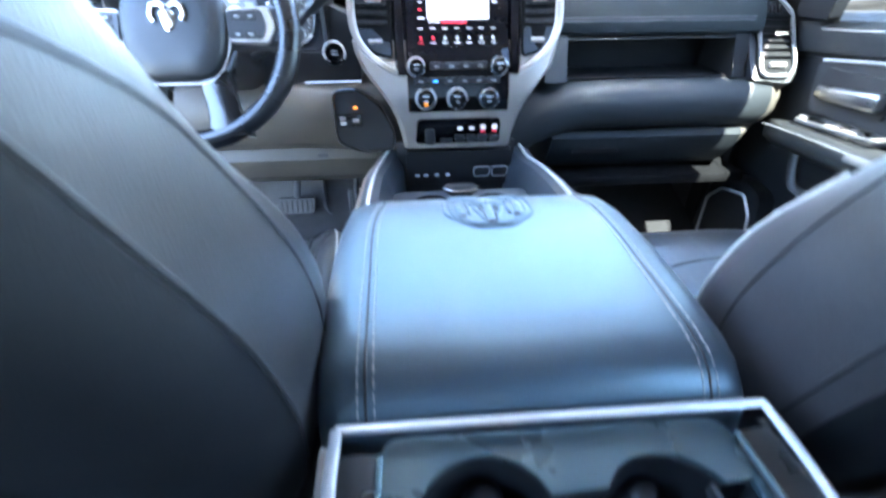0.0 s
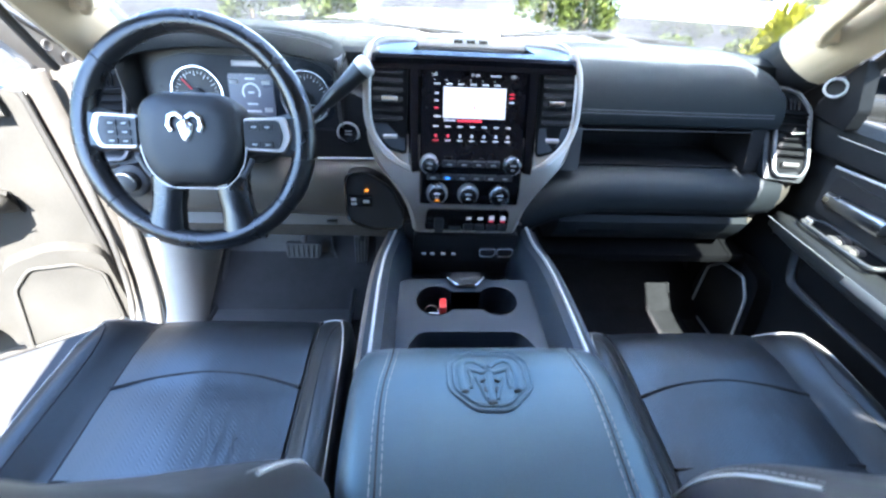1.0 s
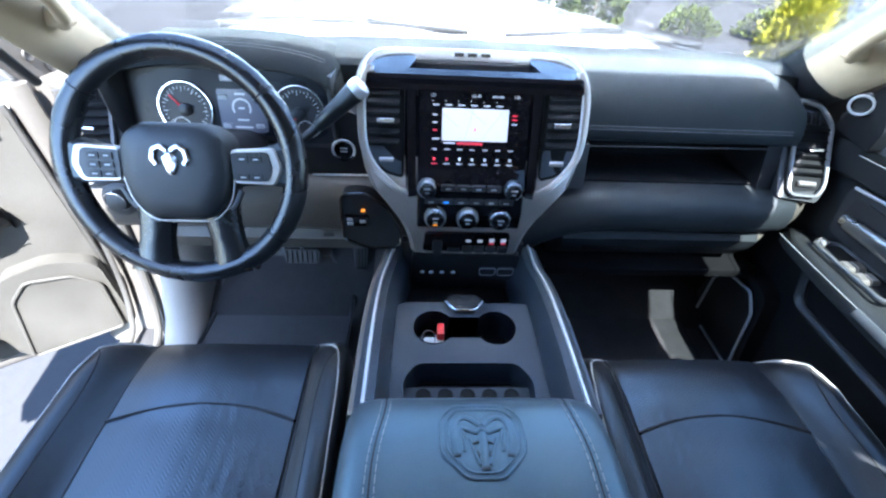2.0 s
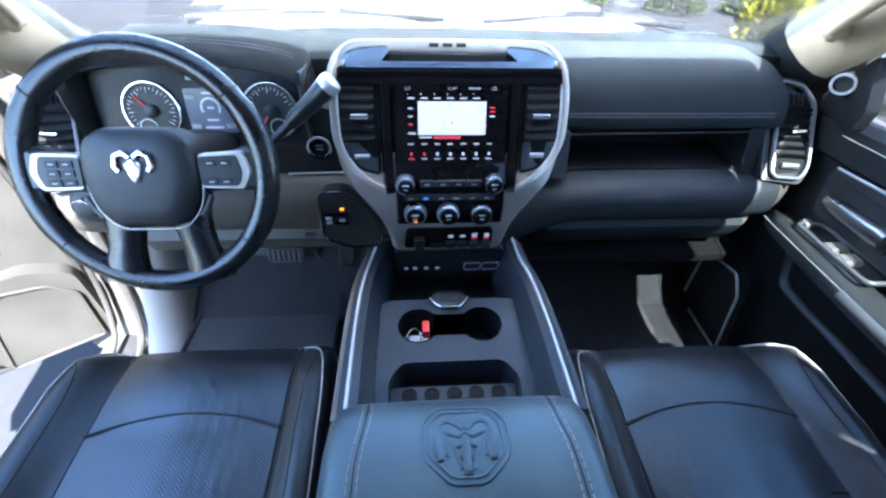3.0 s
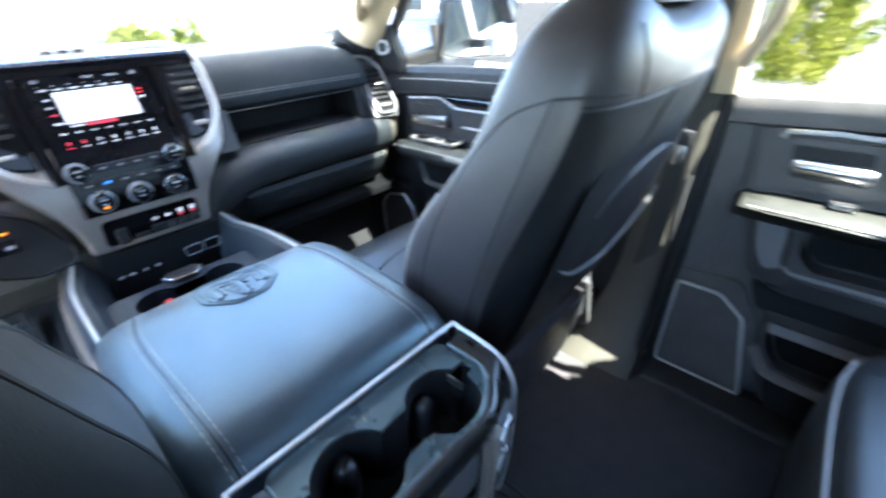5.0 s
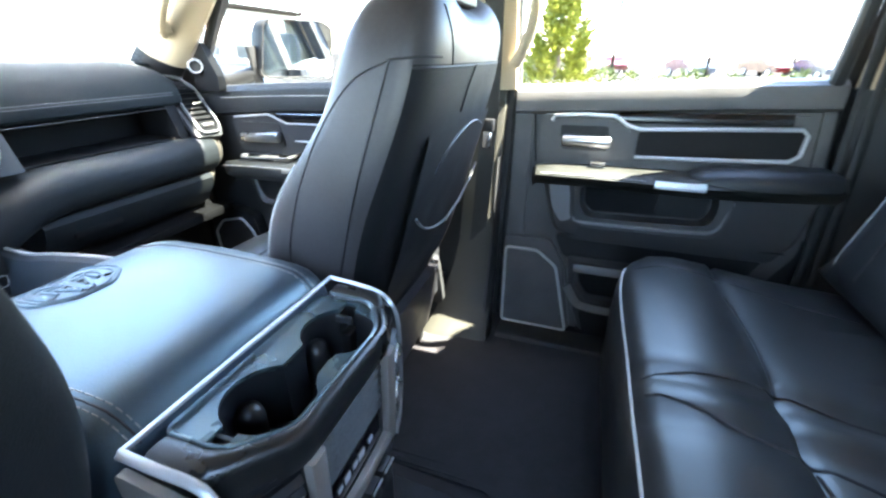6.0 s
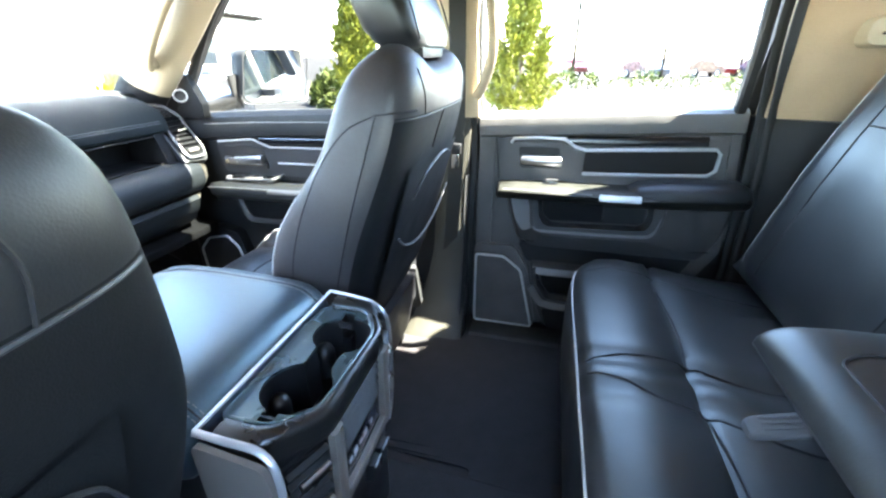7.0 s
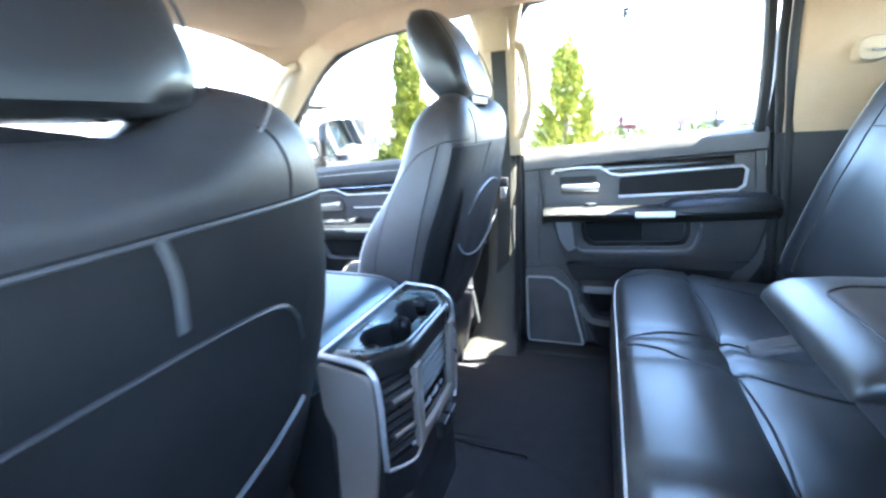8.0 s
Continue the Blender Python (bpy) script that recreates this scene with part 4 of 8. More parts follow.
for s in (1, -1):
    part("chrome_edge", sweep([on_stack(-s * p.x, p.y, -0.004) for p in EDGE], 0.012, 0.012, SN, sides=10, square=3), SATIN, stack, "satin silver edge")
    part("chrome_line", sweep([on_stack(-s * p.x - s * 0.008, p.y, -0.006) for p in EDGE], 0.0035, 0.004, SN, sides=6), BRIGHT, stack, "bright silver line")
    xi, xo = s * 0.128, s * 0.200
    part("vent_frame", stack_plate([(xi, 0.93), (s * 0.165, 0.938), (xo, 0.965), (xo, 1.085), (xi, 1.085)], -0.002, 0.02, 0.002, 0.01), VENT, stack)
    vt = part("vent", stack_plate([(s * 0.135, 0.985), (s * 0.196, 0.985), (s * 0.197, 1.080), (s * 0.135, 1.080)], -0.0035, 0.0, 0.0005), WELL, stack, "air vent with slats")
    for k in range(6):
        z = 0.993 + k * 0.0155
        part("slat", sweep([on_stack(s * 0.137, z, -0.006), on_stack(s * 0.195, z + 0.001, -0.006)], 0.012, 0.0035, (0, -0.5, 0.85), sides=6), WELL, vt)
    # thin lighter bars draw the faint highlights on the near-black slats
    for k in range(6):
        z = 0.994 + k * 0.0155
        part("slat_highlight", sweep([on_stack(s * 0.139, z - 0.004, -0.0115), on_stack(s * 0.193, z - 0.003, -0.0115)], 0.0012, 0.0012, SN, sides=4), PLASTIC, vt)
    part("tab", sweep([on_stack(s * 0.146, 1.028, -0.015), on_stack(s * 0.176, 1.028, -0.015)], 0.009, 0.010, SN, sides=8, square=3), CHROME, vt, "chrome tab")
    part("vent_bezel", stack_plate([(s * 0.131, 0.936), (s * 0.162, 0.943), (s * 0.192, 0.966), (s * 0.1955, 0.982), (s * 0.133, 0.982)], -0.0045, 0.0, 0.0008, 0.006), BEZEL, stack, "blue-grey satin panel under the vent")
    part("thumbwheel", sweep([on_stack(s * 0.148, 0.960, -0.004), on_stack(s * 0.174, 0.960, -0.004)], 0.010, 0.008, SN, sides=8), SATIN, vt)
    part("gloss_bar", loft([[on_stack(s * (xc - 0.010), z, 0.01), on_stack(s * (xc - 0.009), z, -0.010), on_stack(s * (xc + 0.006), z, -0.014), on_stack(s * (xc + 0.011), z, -0.004), on_stack(s * (xc + 0.011), z, 0.01)] for z, xc in ((0.905, 0.112), (0.925, 0.114), (0.96, 0.115), (1.02, 0.116), (1.082, 0.116))]), STACK_GLOSS, stack, "gloss black bar beside the screen")

# hood of the stack with its open tray
part("screen_lip", loft([[Vector((x, y, z)) for x, y, z in ((-w, y, zt - 0.02), (-w, y, zt - 0.004), (-w + 0.006, y, zt), (w - 0.006, y, zt), (w, y, zt - 0.004), (w, y, zt - 0.02))]
     for y, zt, w in ((0.843, 1.094, 0.192), (0.848, 1.100, 0.194), (0.87, 1.103, 0.195))]), STACK_GLOSS, stack, "gloss black lip over the screen")
part("lip_front", stack_plate([(-0.197, 1.076), (0.197, 1.076), (0.194, 1.100), (-0.194, 1.100)], -0.012, 0.01, 0.002, 0.004), STACK_GLOSS, stack)
for s in (1, -1):
    part("top_cheek", prism(round_outline([(s * 0.124, 0.866), (s * 0.194, 0.866), (s * 0.186, 0.918), (s * 0.165, 0.940), (s * 0.114, 0.950), (s * 0.108, 0.925)], 0.01), 0.03, lambda u, v, d: Vector((u, v, 1.104 - (0.93 - v) * 0.06 - d)), 0.003), STACK_GLOSS, stack, "gloss black cheek of the tray")
part("tray_floor", box((-0.126, 0.868, 1.060), (0.126, 0.955, 1.070), 0.002), DARK, stack)
part("tray_back", box((-0.120, 0.940, 1.068), (0.120, 0.950, 1.092), 0.003), DARK, stack)
path = smooth_path([(-0.206, 0.874, 1.078), (-0.200, 0.892, 1.094), (-0.188, 0.925, 1.102), (-0.165, 0.945, 1.103), (-0.12, 0.952, 1.102), (0, 0.955, 1.102), (0.12, 0.952, 1.102), (0.165, 0.945, 1.103), (0.188, 0.925, 1.102), (0.200, 0.892, 1.094), (0.206, 0.874, 1.078)], 5)
part("top_band", sweep(path, 0.024, 0.008, (0, -0.75, 0.66), sides=10, square=3), BAND, stack, "satin silver band round the tray")
part("band_line", sweep([p + Vector((0, 0.006, 0.0095)) for p in path], 0.003, 0.003, (0, -0.75, 0.66), sides=6), BRIGHT, stack, "bright upper edge")
for k, x in enumerate((-0.026, 0.0, 0.026)):
    part("name_bar", sweep([(x - 0.009, 0.9515, 1.1052), (x + 0.009, 0.9515, 1.1052)], 0.010, 0.0014, (0, -0.75, 0.66), sides=4), STEEL, stack)
part("tray_switch", box((0.045, 0.915, 1.070), (0.085, 0.938, 1.078), 0.003), PLASTIC, stack)
part("under_core", box((-0.19, 0.90, 1.0), (0.19, 1.0, 1.06), 0.004), DARK, stack)

# screen
sc = part("touchscreen", banded(lambda z: 0.103, 0.9215, 1.078, -0.008, 0.02, 36), SCREEN, stack, "lit touchscreen with a map, menu rows and clock")


def scr(u, v, d=-0.0088):
    """u, v from 0 to 1 over the lit area."""
    return on_stack(-0.0855 + 0.171 * u, 0.950 + 0.124 * v, d)


def tile(name, u0, v0, u1, v1, mat, d=-0.0089):
    bm = bmesh.new()
    add_prism(bm, [(u0, v0), (u1, v0), (u1, v1), (u0, v1)], -0.0004, lambda u, v, e: scr(u, v, d + e))
    return part(name, bm, mat, sc)


tile("map", 0.155, 0.375, 0.865, 0.795, MAP_GLOW)
for a, b in (((0.17, 0.72), (0.33, 0.56)), ((0.40, 0.40), (0.48, 0.77)), ((0.45, 0.77), (0.62, 0.60)), ((0.60, 0.42), (0.80, 0.77))):
    part("road", sweep([scr(*a, -0.0096), scr(*b, -0.0096)], 0.0014, 0.0004, SN, sides=4), GREY_INK, sc)
bm = bmesh.new()
add_prism(bm, [(0.492, 0.50), (0.51, 0.525), (0.528, 0.50), (0.51, 0.565)], -0.0006, lambda u, v, e: scr(u, v, -0.0096 + e))
part("arrow", bm, RED_GLOW, sc)
tile("status_line", 0.17, 0.335, 0.30, 0.352, WHITE_GLOW)
tile("red_line", 0.32, 0.325, 0.60, 0.355, RED_GLOW)
for k in range(6):
    tile("preset", 0.05 + k * 0.135, 0.828, 0.05 + k * 0.135 + 0.07, 0.843, WHITE_GLOW)
    tile("preset_number", 0.05 + k * 0.135, 0.877, 0.05 + k * 0.135 + 0.007, 0.893, WHITE_GLOW)
for k in range(7):
    u = 0.03 + k * 0.139
    tile("menu_word", u + 0.018, 0.25, u + 0.075, 0.264, WHITE_GLOW)
    tile("menu_icon", u + 0.035, 0.105, u + 0.06, 0.145, RED_GLOW if k < 2 else WHITE_GLOW)
    tile("menu_label", u + 0.015, 0.055, u + 0.08, 0.068, RED_GLOW if k < 1 else WHITE_GLOW)
for v, mt in ((0.70, WHITE_GLOW), (0.60, WHITE_GLOW), (0.50, RED_GLOW)):
    tile("side_word", 0.055, v, 0.10, v + 0.018, mt)
for v, mt in ((0.71, RED_GLOW), (0.66, RED_GLOW), (0.60, WHITE_GLOW)):
    tile("side_word", 0.905, v, 0.96, v + 0.018, mt)
tile("source_word", 0.05, 0.385, 0.13, 0.405, WHITE_GLOW)
tile("weather_word", 0.68, 0.945, 0.80, 0.965, GREY_INK)
scr_turn = Matrix.Rotation(math.atan2(0.125, 0.054), 4, "X")
for body, u, size in (("LO", 0.055, 0.0075), ("11:49", 0.51, 0.0075), ("LO", 0.945, 0.0075)):
    text("clock" if ":" in body else "temperature", body, size, WHITE_GLOW, sc, Matrix.Translation(scr(u, 0.955, -0.0092)) @ scr_turn)

# knobs and buttons
part("control_panel", banded(lambda z: 0.1025, 0.834, 0.921, -0.004, 0.02, 24), STACK_GLOSS, stack)


def knob(x, z, r, colour=None):
    n = Vector((0, -0.97, 0.12))
    k = part("knob", disc(on_stack(x, z, 0), n, [(r, 0), (r, 0.010), (r * 0.95, 0.0145), (r * 0.90, 0.0165), (r * 0.82, 0.0170)], 40), KNOB, stack, "ribbed chrome knob")
    c = on_stack(x, z, 0) + n.normalized() * 0.0172
    part("cap", disc(c, n, [(r * 0.80, -0.001), (r * 0.79, 0.0012), (r * 0.7, 0.0022), (0.001, 0.0022)]), PIANO, k, "black knob cap")
    for dz, w in ((0.005, 0.012), (-0.004, 0.008)):
        part("mark", box(c + Vector((-w / 2, -0.0045, dz - 0.0012)), c + Vector((w / 2, -0.003, dz + 0.0012)), 0), GREY_INK, k)
    if colour:
        part("light", box(c + Vector((-0.004, -0.0045, -0.0115)), c + Vector((0.004, -0.0025, -0.0085)), 0.0005), colour, k)


knob(-0.084, 0.918, 0.0185)
knob(0.080, 0.918, 0.0185)
knob(-0.067, 0.861, 0.0215, AMBER_GLOW)
knob(-0.004, 0.860, 0.0215)
knob(0.060, 0.859, 0.0215)
for k in range(4):
    x = -0.044 + k * 0.029
    b = part("button", box(on_stack(x - 0.0135, 0.913, -0.007), on_stack(x + 0.0135, 0.926, 0.0), 0.0015), DARK, stack)
    part("mark", box(on_stack(x - 0.005, 0.9175, -0.0085), on_stack(x + 0.005, 0.9205, -0.0065), 0), GREY_INK, b)
for k in range(6):
    x = -0.075 + k * 0.029
    b = part("button", box(on_stack(x - 0.0135, 0.888, -0.008), on_stack(x + 0.0135, 0.899, -0.001), 0.0015), DARK, stack)
    part("mark", box(on_stack(x - 0.006, 0.892, -0.0095), on_stack(x + 0.004, 0.8945, -0.0075), 0), BLUE_GLOW if k == 1 else GREY_INK, b)
part("switch_bank", stack_plate([(-0.091, 0.765), (0.091, 0.765), (0.089, 0.818), (-0.086, 0.818)], -0.004, 0.01, 0.001, 0.01), STACK_GLOSS, stack, "bank of toggle switches")
for k in range(4):
    x = 0.004 + k * 0.0245
    b = part("toggle", box(on_stack(x - 0.0105, 0.768, -0.013), on_stack(x + 0.0105, 0.784, 0.0), 0.003), PLASTIC, stack)
    part("toggle_icon", box(on_stack(x - 0.005, 0.795, -0.0062), on_stack(x + 0.005, 0.804 if k > 1 else 0.800, -0.0035), 0), WHITE_GLOW, stack)
    if k > 1:
        part("toggle_light", box(on_stack(x - 0.005, 0.789, -0.0062), on_stack(x + 0.005, 0.792, -0.0035), 0), RED_GLOW, stack)
part("lever_switch", box(on_stack(-0.07, 0.766, -0.018), on_stack(-0.05, 0.798, 0), 0.004), PLASTIC, stack)
part("wide_switch", box(on_stack(-0.038, 0.768, -0.010), on_stack(-0.012, 0.776, 0), 0.002), PLASTIC, stack)

# ---------------------------------------------------------------- centre console
con = thing("center_console", (0, 0.3, FLOOR_Z), "wide center console with black leather lid and silver rails", "center console")
CX = -0.010
# storage base under the lid
part("base", loft([superring(CX, 0.222, z, hx, hy, 7, 40) for z, hx, hy in ((0.36, 0.135, 0.20), (0.55, 0.140, 0.198), (0.70, 0.150, 0.196), (0.755, 0.155, 0.19))]), PLASTIC, con)
# padded lid
rings = []
LX = -0.0135
for y, zt, zb, hw in ((0.061, 0.786, 0.762, 0.150), (0.0625, 0.799, 0.752, 0.159), (0.068, 0.811, 0.747, 0.164), (0.078, 0.8225, 0.745, 0.167), (0.092, 0.8308, 0.745, 0.170), (0.115, 0.8350, 0.745, 0.173), (0.15, 0.8362, 0.745, 0.176), (0.19, 0.8366, 0.745, 0.178), (0.25, 0.837, 0.745, 0.181),
                      (0.33, 0.835, 0.745, 0.180), (0.37, 0.828, 0.745, 0.177), (0.392, 0.816, 0.745, 0.171), (0.405, 0.797, 0.748, 0.162), (0.410, 0.777, 0.755, 0.152)):
    h = zt - zb
    prof = [(-1.0, 0.15), (-1.0, 0.45), (-0.985, 0.68), (-0.94, 0.85), (-0.86, 0.945), (-0.72, 0.985), (-0.4, 1.0), (0, 1.0), (0.4, 1.0), (0.72, 0.985), (0.86, 0.945), (0.94, 0.85), (0.985, 0.68), (1.0, 0.45), (1.0, 0.15), (0.95, 0), (-0.95, 0)]
    rings.append([Vector((LX + hw * u, y, zb + h * v)) for u, v in prof])
bm = loft(rings)
tr = tree_of(bm)
lid = part("lid", bm, LID_LEATHER, con, "padded black leather lid", 60)
for s in (-1, 1):
    for dx, m, w in ((0.0, SEAM, 0.0024), (-0.006, STITCH, 0), (0.006, STITCH, 0)):
        pts = [(LX + s * (0.1335 - 0.030 * max(0.0, 0.25 - y) - 0.010 * (y > 0.35)) + dx, y, 1.0) for y in (0.064, 0.07, 0.085, 0.12, 0.2, 0.3, 0.37, 0.40)]
        if w:
            part("seam", seam_on(tr, pts, (0, 0, -1), w, 0.002), m, lid)
        else:
            part("stitching", stitches_on(tr, pts, (0, 0, -1)), m, lid, "grey double stitching")
# embossed badge, a plain horned shape in a shield
EX, EY = -0.0125, 0.331
oct_line = [(-0.034, 0.046), (0.034, 0.046), (0.053, 0.026), (0.053, -0.019), (0.021, -0.050), (-0.021, -0.050), (-0.053, -0.019), (-0.053, 0.026)]


def emb(pts):
    return [(EX + u, EY + v, 1.0) for u, v in pts]


for sc_, w, up in ((1.0, 0.0040, 0.0006), (0.86, 0.0045, 0.0)):
    pts, norms = laid_on(tr, [(EX + u * sc_, EY + v * sc_, 1.0) for u, v in round_outline(oct_line, 0.010, 4)], (0, 0, -1), up)
    part("badge_rim", sweep(pts, w, 0.0034, norms, True, 6), LID_LEATHER, lid, "embossed badge outline")
pts, norms = laid_on(tr, [(EX + u * 0.93, EY + v * 0.93, 1.0) for u, v in round_outline(oct_line, 0.010, 4)], (0, 0, -1), 0.0)
part("badge_groove", sweep(pts, 0.0020, 0.0010, norms, True, 6), LID_LEATHER, lid)
for s in (-1, 1):
    for pts, w in (([(s * 0.001, 0.016), (s * 0.010, 0.024), (s * 0.021, 0.029), (s * 0.032, 0.024), (s * 0.0365, 0.011), (s * 0.036, -0.006), (s * 0.0335, -0.021)], 0.0105),
                   ([(s * 0.0255, 0.009), (s * 0.0235, -0.004), (s * 0.024, -0.018)], 0.005),
                   ([(s * 0.001, 0.012), (s * 0.008, 0.006), (s * 0.017, 0.009), (s * 0.026, 0.012)], 0.006),
                   ([(s * 0.0165, -0.003), (s * 0.0125, -0.016), (s * 0.0065, -0.034)], 0.0055)):
        p, nn = laid_on(tr, smooth_path(emb(pts), 6), (0, 0, -1), 0.0004)
        part("badge_relief", sweep(p, w, 0.0042, nn, sides=8), LID_LEATHER, lid)
    for pts, w in (([(s * 0.006, -0.006), (s * 0.013, -0.009)], 0.0040), ([(s * 0.008, -0.018), (s * 0.006, -0.024)], 0.005), ([(s * 0.0285, -0.022), (s * 0.037, -0.024)], 0.005)):
        p, nn = laid_on(tr, emb(pts), (0, 0, -1), 0.0012)
        part("badge_hollow", sweep(p, w * 0.8, 0.0025, nn, sides=6), LEATHER, lid)
p, nn = laid_on(tr, emb([(0, 0.006), (0, -0.016), (0, -0.036)]), (0, 0, -1), 0.0002)
part("badge_relief", sweep(p, 0.011, 0.0050, nn, sides=8), LID_LEATHER, lid)
p, nn = laid_on(tr, emb([(-0.005, -0.038), (0.005, -0.038)]), (0, 0, -1), 0.0012)
part("badge_hollow", sweep(p, 0.006, 0.003, nn, sides=6), LEATHER, lid)

# front tray with cup holders
tray_top = 0.690


def holed_plate(outline, holes, z_of, depth, r=0.003):
    """A plate with round holes, made of a triangulated face and walls."""
    bm = bmesh.new()
    loops = [outline] + holes
    edges, all_loops = [], []
    for lp in loops:
        vs = [bm.verts.new((x, y, z_of(x, y))) for x, y in lp]
        all_loops.append(vs)
        edges += [bm.edges.new((vs[i], vs[(i + 1) % len(vs)])) for i in range(len(vs))]
    bmesh.ops.triangle_fill(bm, use_beauty=True, use_dissolve=False, edges=edges)
    for vs in all_loops:
        low = [bm.verts.new(v.co - Vector((0, 0, depth))) for v in vs]
        for i in range(len(vs)):
            j = (i + 1) % len(vs)
            bm.faces.new((vs[i], vs[j], low[j], low[i]))
    return bm


def double_cup(x0, x1, y, r, neck):
    """Outline of two round holes joined by a neck."""
    a0 = math.asin(neck / r)
    out = [(x0 + r * math.cos(a), y + r * math.sin(a)) for a in [a0 + (2 * math.pi - 2 * a0) * i / 22 for i in range(23)]]
    out += [(x1 + r * math.cos(a), y + r * math.sin(a)) for a in [-math.pi + a0 + (2 * math.pi - 2 * a0) * i / 22 for i in range(23)]]
    return out


tray_out = round_outline([(-0.140, 0.682), (0.138, 0.682), (0.150, 0.60), (0.152, 0.44), (-0.165, 0.44), (-0.158, 0.60)], 0.02, 5)
cup_hole = double_cup(-0.066, 0.058, 0.617, 0.040, 0.024)
pocket = round_outline([(-0.118, 0.45), (0.108, 0.45), (0.112, 0.50), (0.088, 0.535), (-0.098, 0.535), (-0.122, 0.50)], 0.015, 4)
part("cup_tray", holed_plate(tray_out, [cup_hole, pocket], lambda x, y: tray_top, 0.075), FRONT_TRAY, con, "black tray with two joined cup holders", 30)
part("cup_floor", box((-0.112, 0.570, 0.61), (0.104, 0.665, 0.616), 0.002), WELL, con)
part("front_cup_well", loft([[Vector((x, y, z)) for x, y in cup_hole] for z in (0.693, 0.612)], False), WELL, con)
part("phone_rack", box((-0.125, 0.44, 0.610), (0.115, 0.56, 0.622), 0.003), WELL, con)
part("rack_wall", box((-0.120, 0.468, 0.615), (0.110, 0.505, 0.660), 0.005), FRONT_TRAY, con)
for k in range(5):
    x = -0.085 + k * 0.040
    part("rack_hole", disc((x, 0.487, 0.659), (0, 0, 1), [(0.015, -0.004), (0.014, 0.0022), (0.012, 0.0022), (0.011, 0.0012), (0.001, 0.0012)], 18), WELL, con)
lt = part("latch_cover", prism(round_outline([(-0.030, 0.695), (0.026, 0.695), (0.034, 0.676), (0.018, 0.655), (-0.022, 0.655), (-0.038, 0.676)], 0.006), 0.012, lambda u, v, d: Vector((u, v, 0.700 - d)), 0.002), PLASTIC, con)
part("latch_line", sweep(smooth_path([(-0.041, 0.678, 0.700), (-0.022, 0.655, 0.701), (-0.002, 0.653, 0.701), (0.018, 0.655, 0.701), (0.037, 0.678, 0.700)], 4), 0.004, 0.004), CHROME, lt, "chrome latch edge")
part("latch_well", box((-0.018, 0.668, 0.698), (0.014, 0.688, 0.7015), 0.002), DARK, lt)
# recess under the switches
part("recess_back", box((-0.135, 0.80, 0.60), (0.135, 0.815, 0.755), 0.003), DARK, con)
part("recess_floor", box((-0.14, 0.675, 0.60), (0.14, 0.81, 0.61), 0.002), DARK, con)
part("socket_panel", prism(round_outline([(-0.118, 0.655), (0.128, 0.655), (0.124, 0.742), (-0.112, 0.742)], 0.008), 0.02, lambda u, v, d: Vector((u, 0.782 + d - (v - 0.7) * 0.15, v)), 0.002), DARK, con)
for x in (0.058, 0.099):
    sk = part("socket_cover", prism(round_outline([(x - 0.017, 0.678), (x + 0.017, 0.678), (x + 0.019, 0.702), (x - 0.019, 0.702)], 0.008), 0.006, lambda u, v, d: Vector((u, 0.776 + d - (v - 0.7) * 0.15, v)), 0.001), DARK, con, "round power socket cover")
    part("outline", sweep([Vector((u, 0.7755 - (v - 0.7) * 0.15, v)) for u, v in round_outline([(x - 0.017, 0.678), (x + 0.017, 0.678), (x + 0.019, 0.702), (x - 0.019, 0.702)], 0.008)], 0.002, 0.002, (0, -1, 0), True, 6), GREY_INK, sk)
for x in (-0.09, -0.07, -0.045, -0.02):
    part("port", box((x - 0.005, 0.778, 0.681), (x + 0.005, 0.784, 0.685), 0.001), GREY_INK, con)
# side rails
for s in (-1, 1):
    off = -0.008 if s < 0 else 0.0
    rail = [(s * 0.150, 0.815, 0.735), (s * 0.156 + off, 0.76, 0.728), (s * 0.166 + off, 0.69, 0.735), (s * 0.170 + off, 0.58, 0.745), (s * 0.170 + off, 0.405, 0.753)]
    body = []
    for x, y, z in smooth_path(rail, 5):
        body.append([Vector((x - s * 0.038, y, 0.60)), Vector((x - s * 0.034, y, z - 0.035)), Vector((x - s * 0.016, y, z - 0.004)), Vector((x, y, z + 0.002)), Vector((x + s * 0.014, y, z - 0.004)), Vector((x + s * 0.018, y, z - 0.03)), Vector((x + s * 0.016, y, 0.36)), Vector((x - s * 0.03, y, 0.36))])
    part("side_wall", loft(body), BEZEL, con)
    part("silver_rail", sweep([Vector(p) + Vector((s * 0.0, 0, 0.003)) for p in smooth_path(rail, 5)], 0.006, 0.006, (s * 0.25, 0, 1), sides=10, square=3), SILVER, con, "thin silver rail")
    # left strip has the warm light in its colour, right strip stays blue-grey
    part("rail_side", sweep([Vector(p) + Vector((s * 0.021, 0, -0.03)) for p in smooth_path(rail, 5)], 0.05, 0.010, (s, 0, 0.15), sides=8, square=4), SIDE_TRIM if s < 0 else BEZEL, con, "satin side trim with warm light put into its colour" if s < 0 else "")

# rear end of the console
TRAY_POLY = [(-0.131, 0.0555), (-0.131, -0.012), (-0.090, -0.052), (0.062, -0.056), (0.112, -0.024), (0.113, 0.0535)]
RIM_POLY = [(-0.160, 0.0575), (-0.158, -0.016), (-0.098, -0.066), (0.078, -0.067), (0.142, -0.022), (0.144, 0.0555)]
BODY_POLY = [(-0.164, 0.0580), (-0.163, -0.028), (-0.102, -0.055), (0.084, -0.055), (0.143, -0.036), (0.146, 0.0560)]


def rear_ring(poly, z, r=0.016):
    return [Vector((x, y, z - 0.08 * max(0.0, -0.01 - y))) for x, y in round_outline(poly, r, 4)]


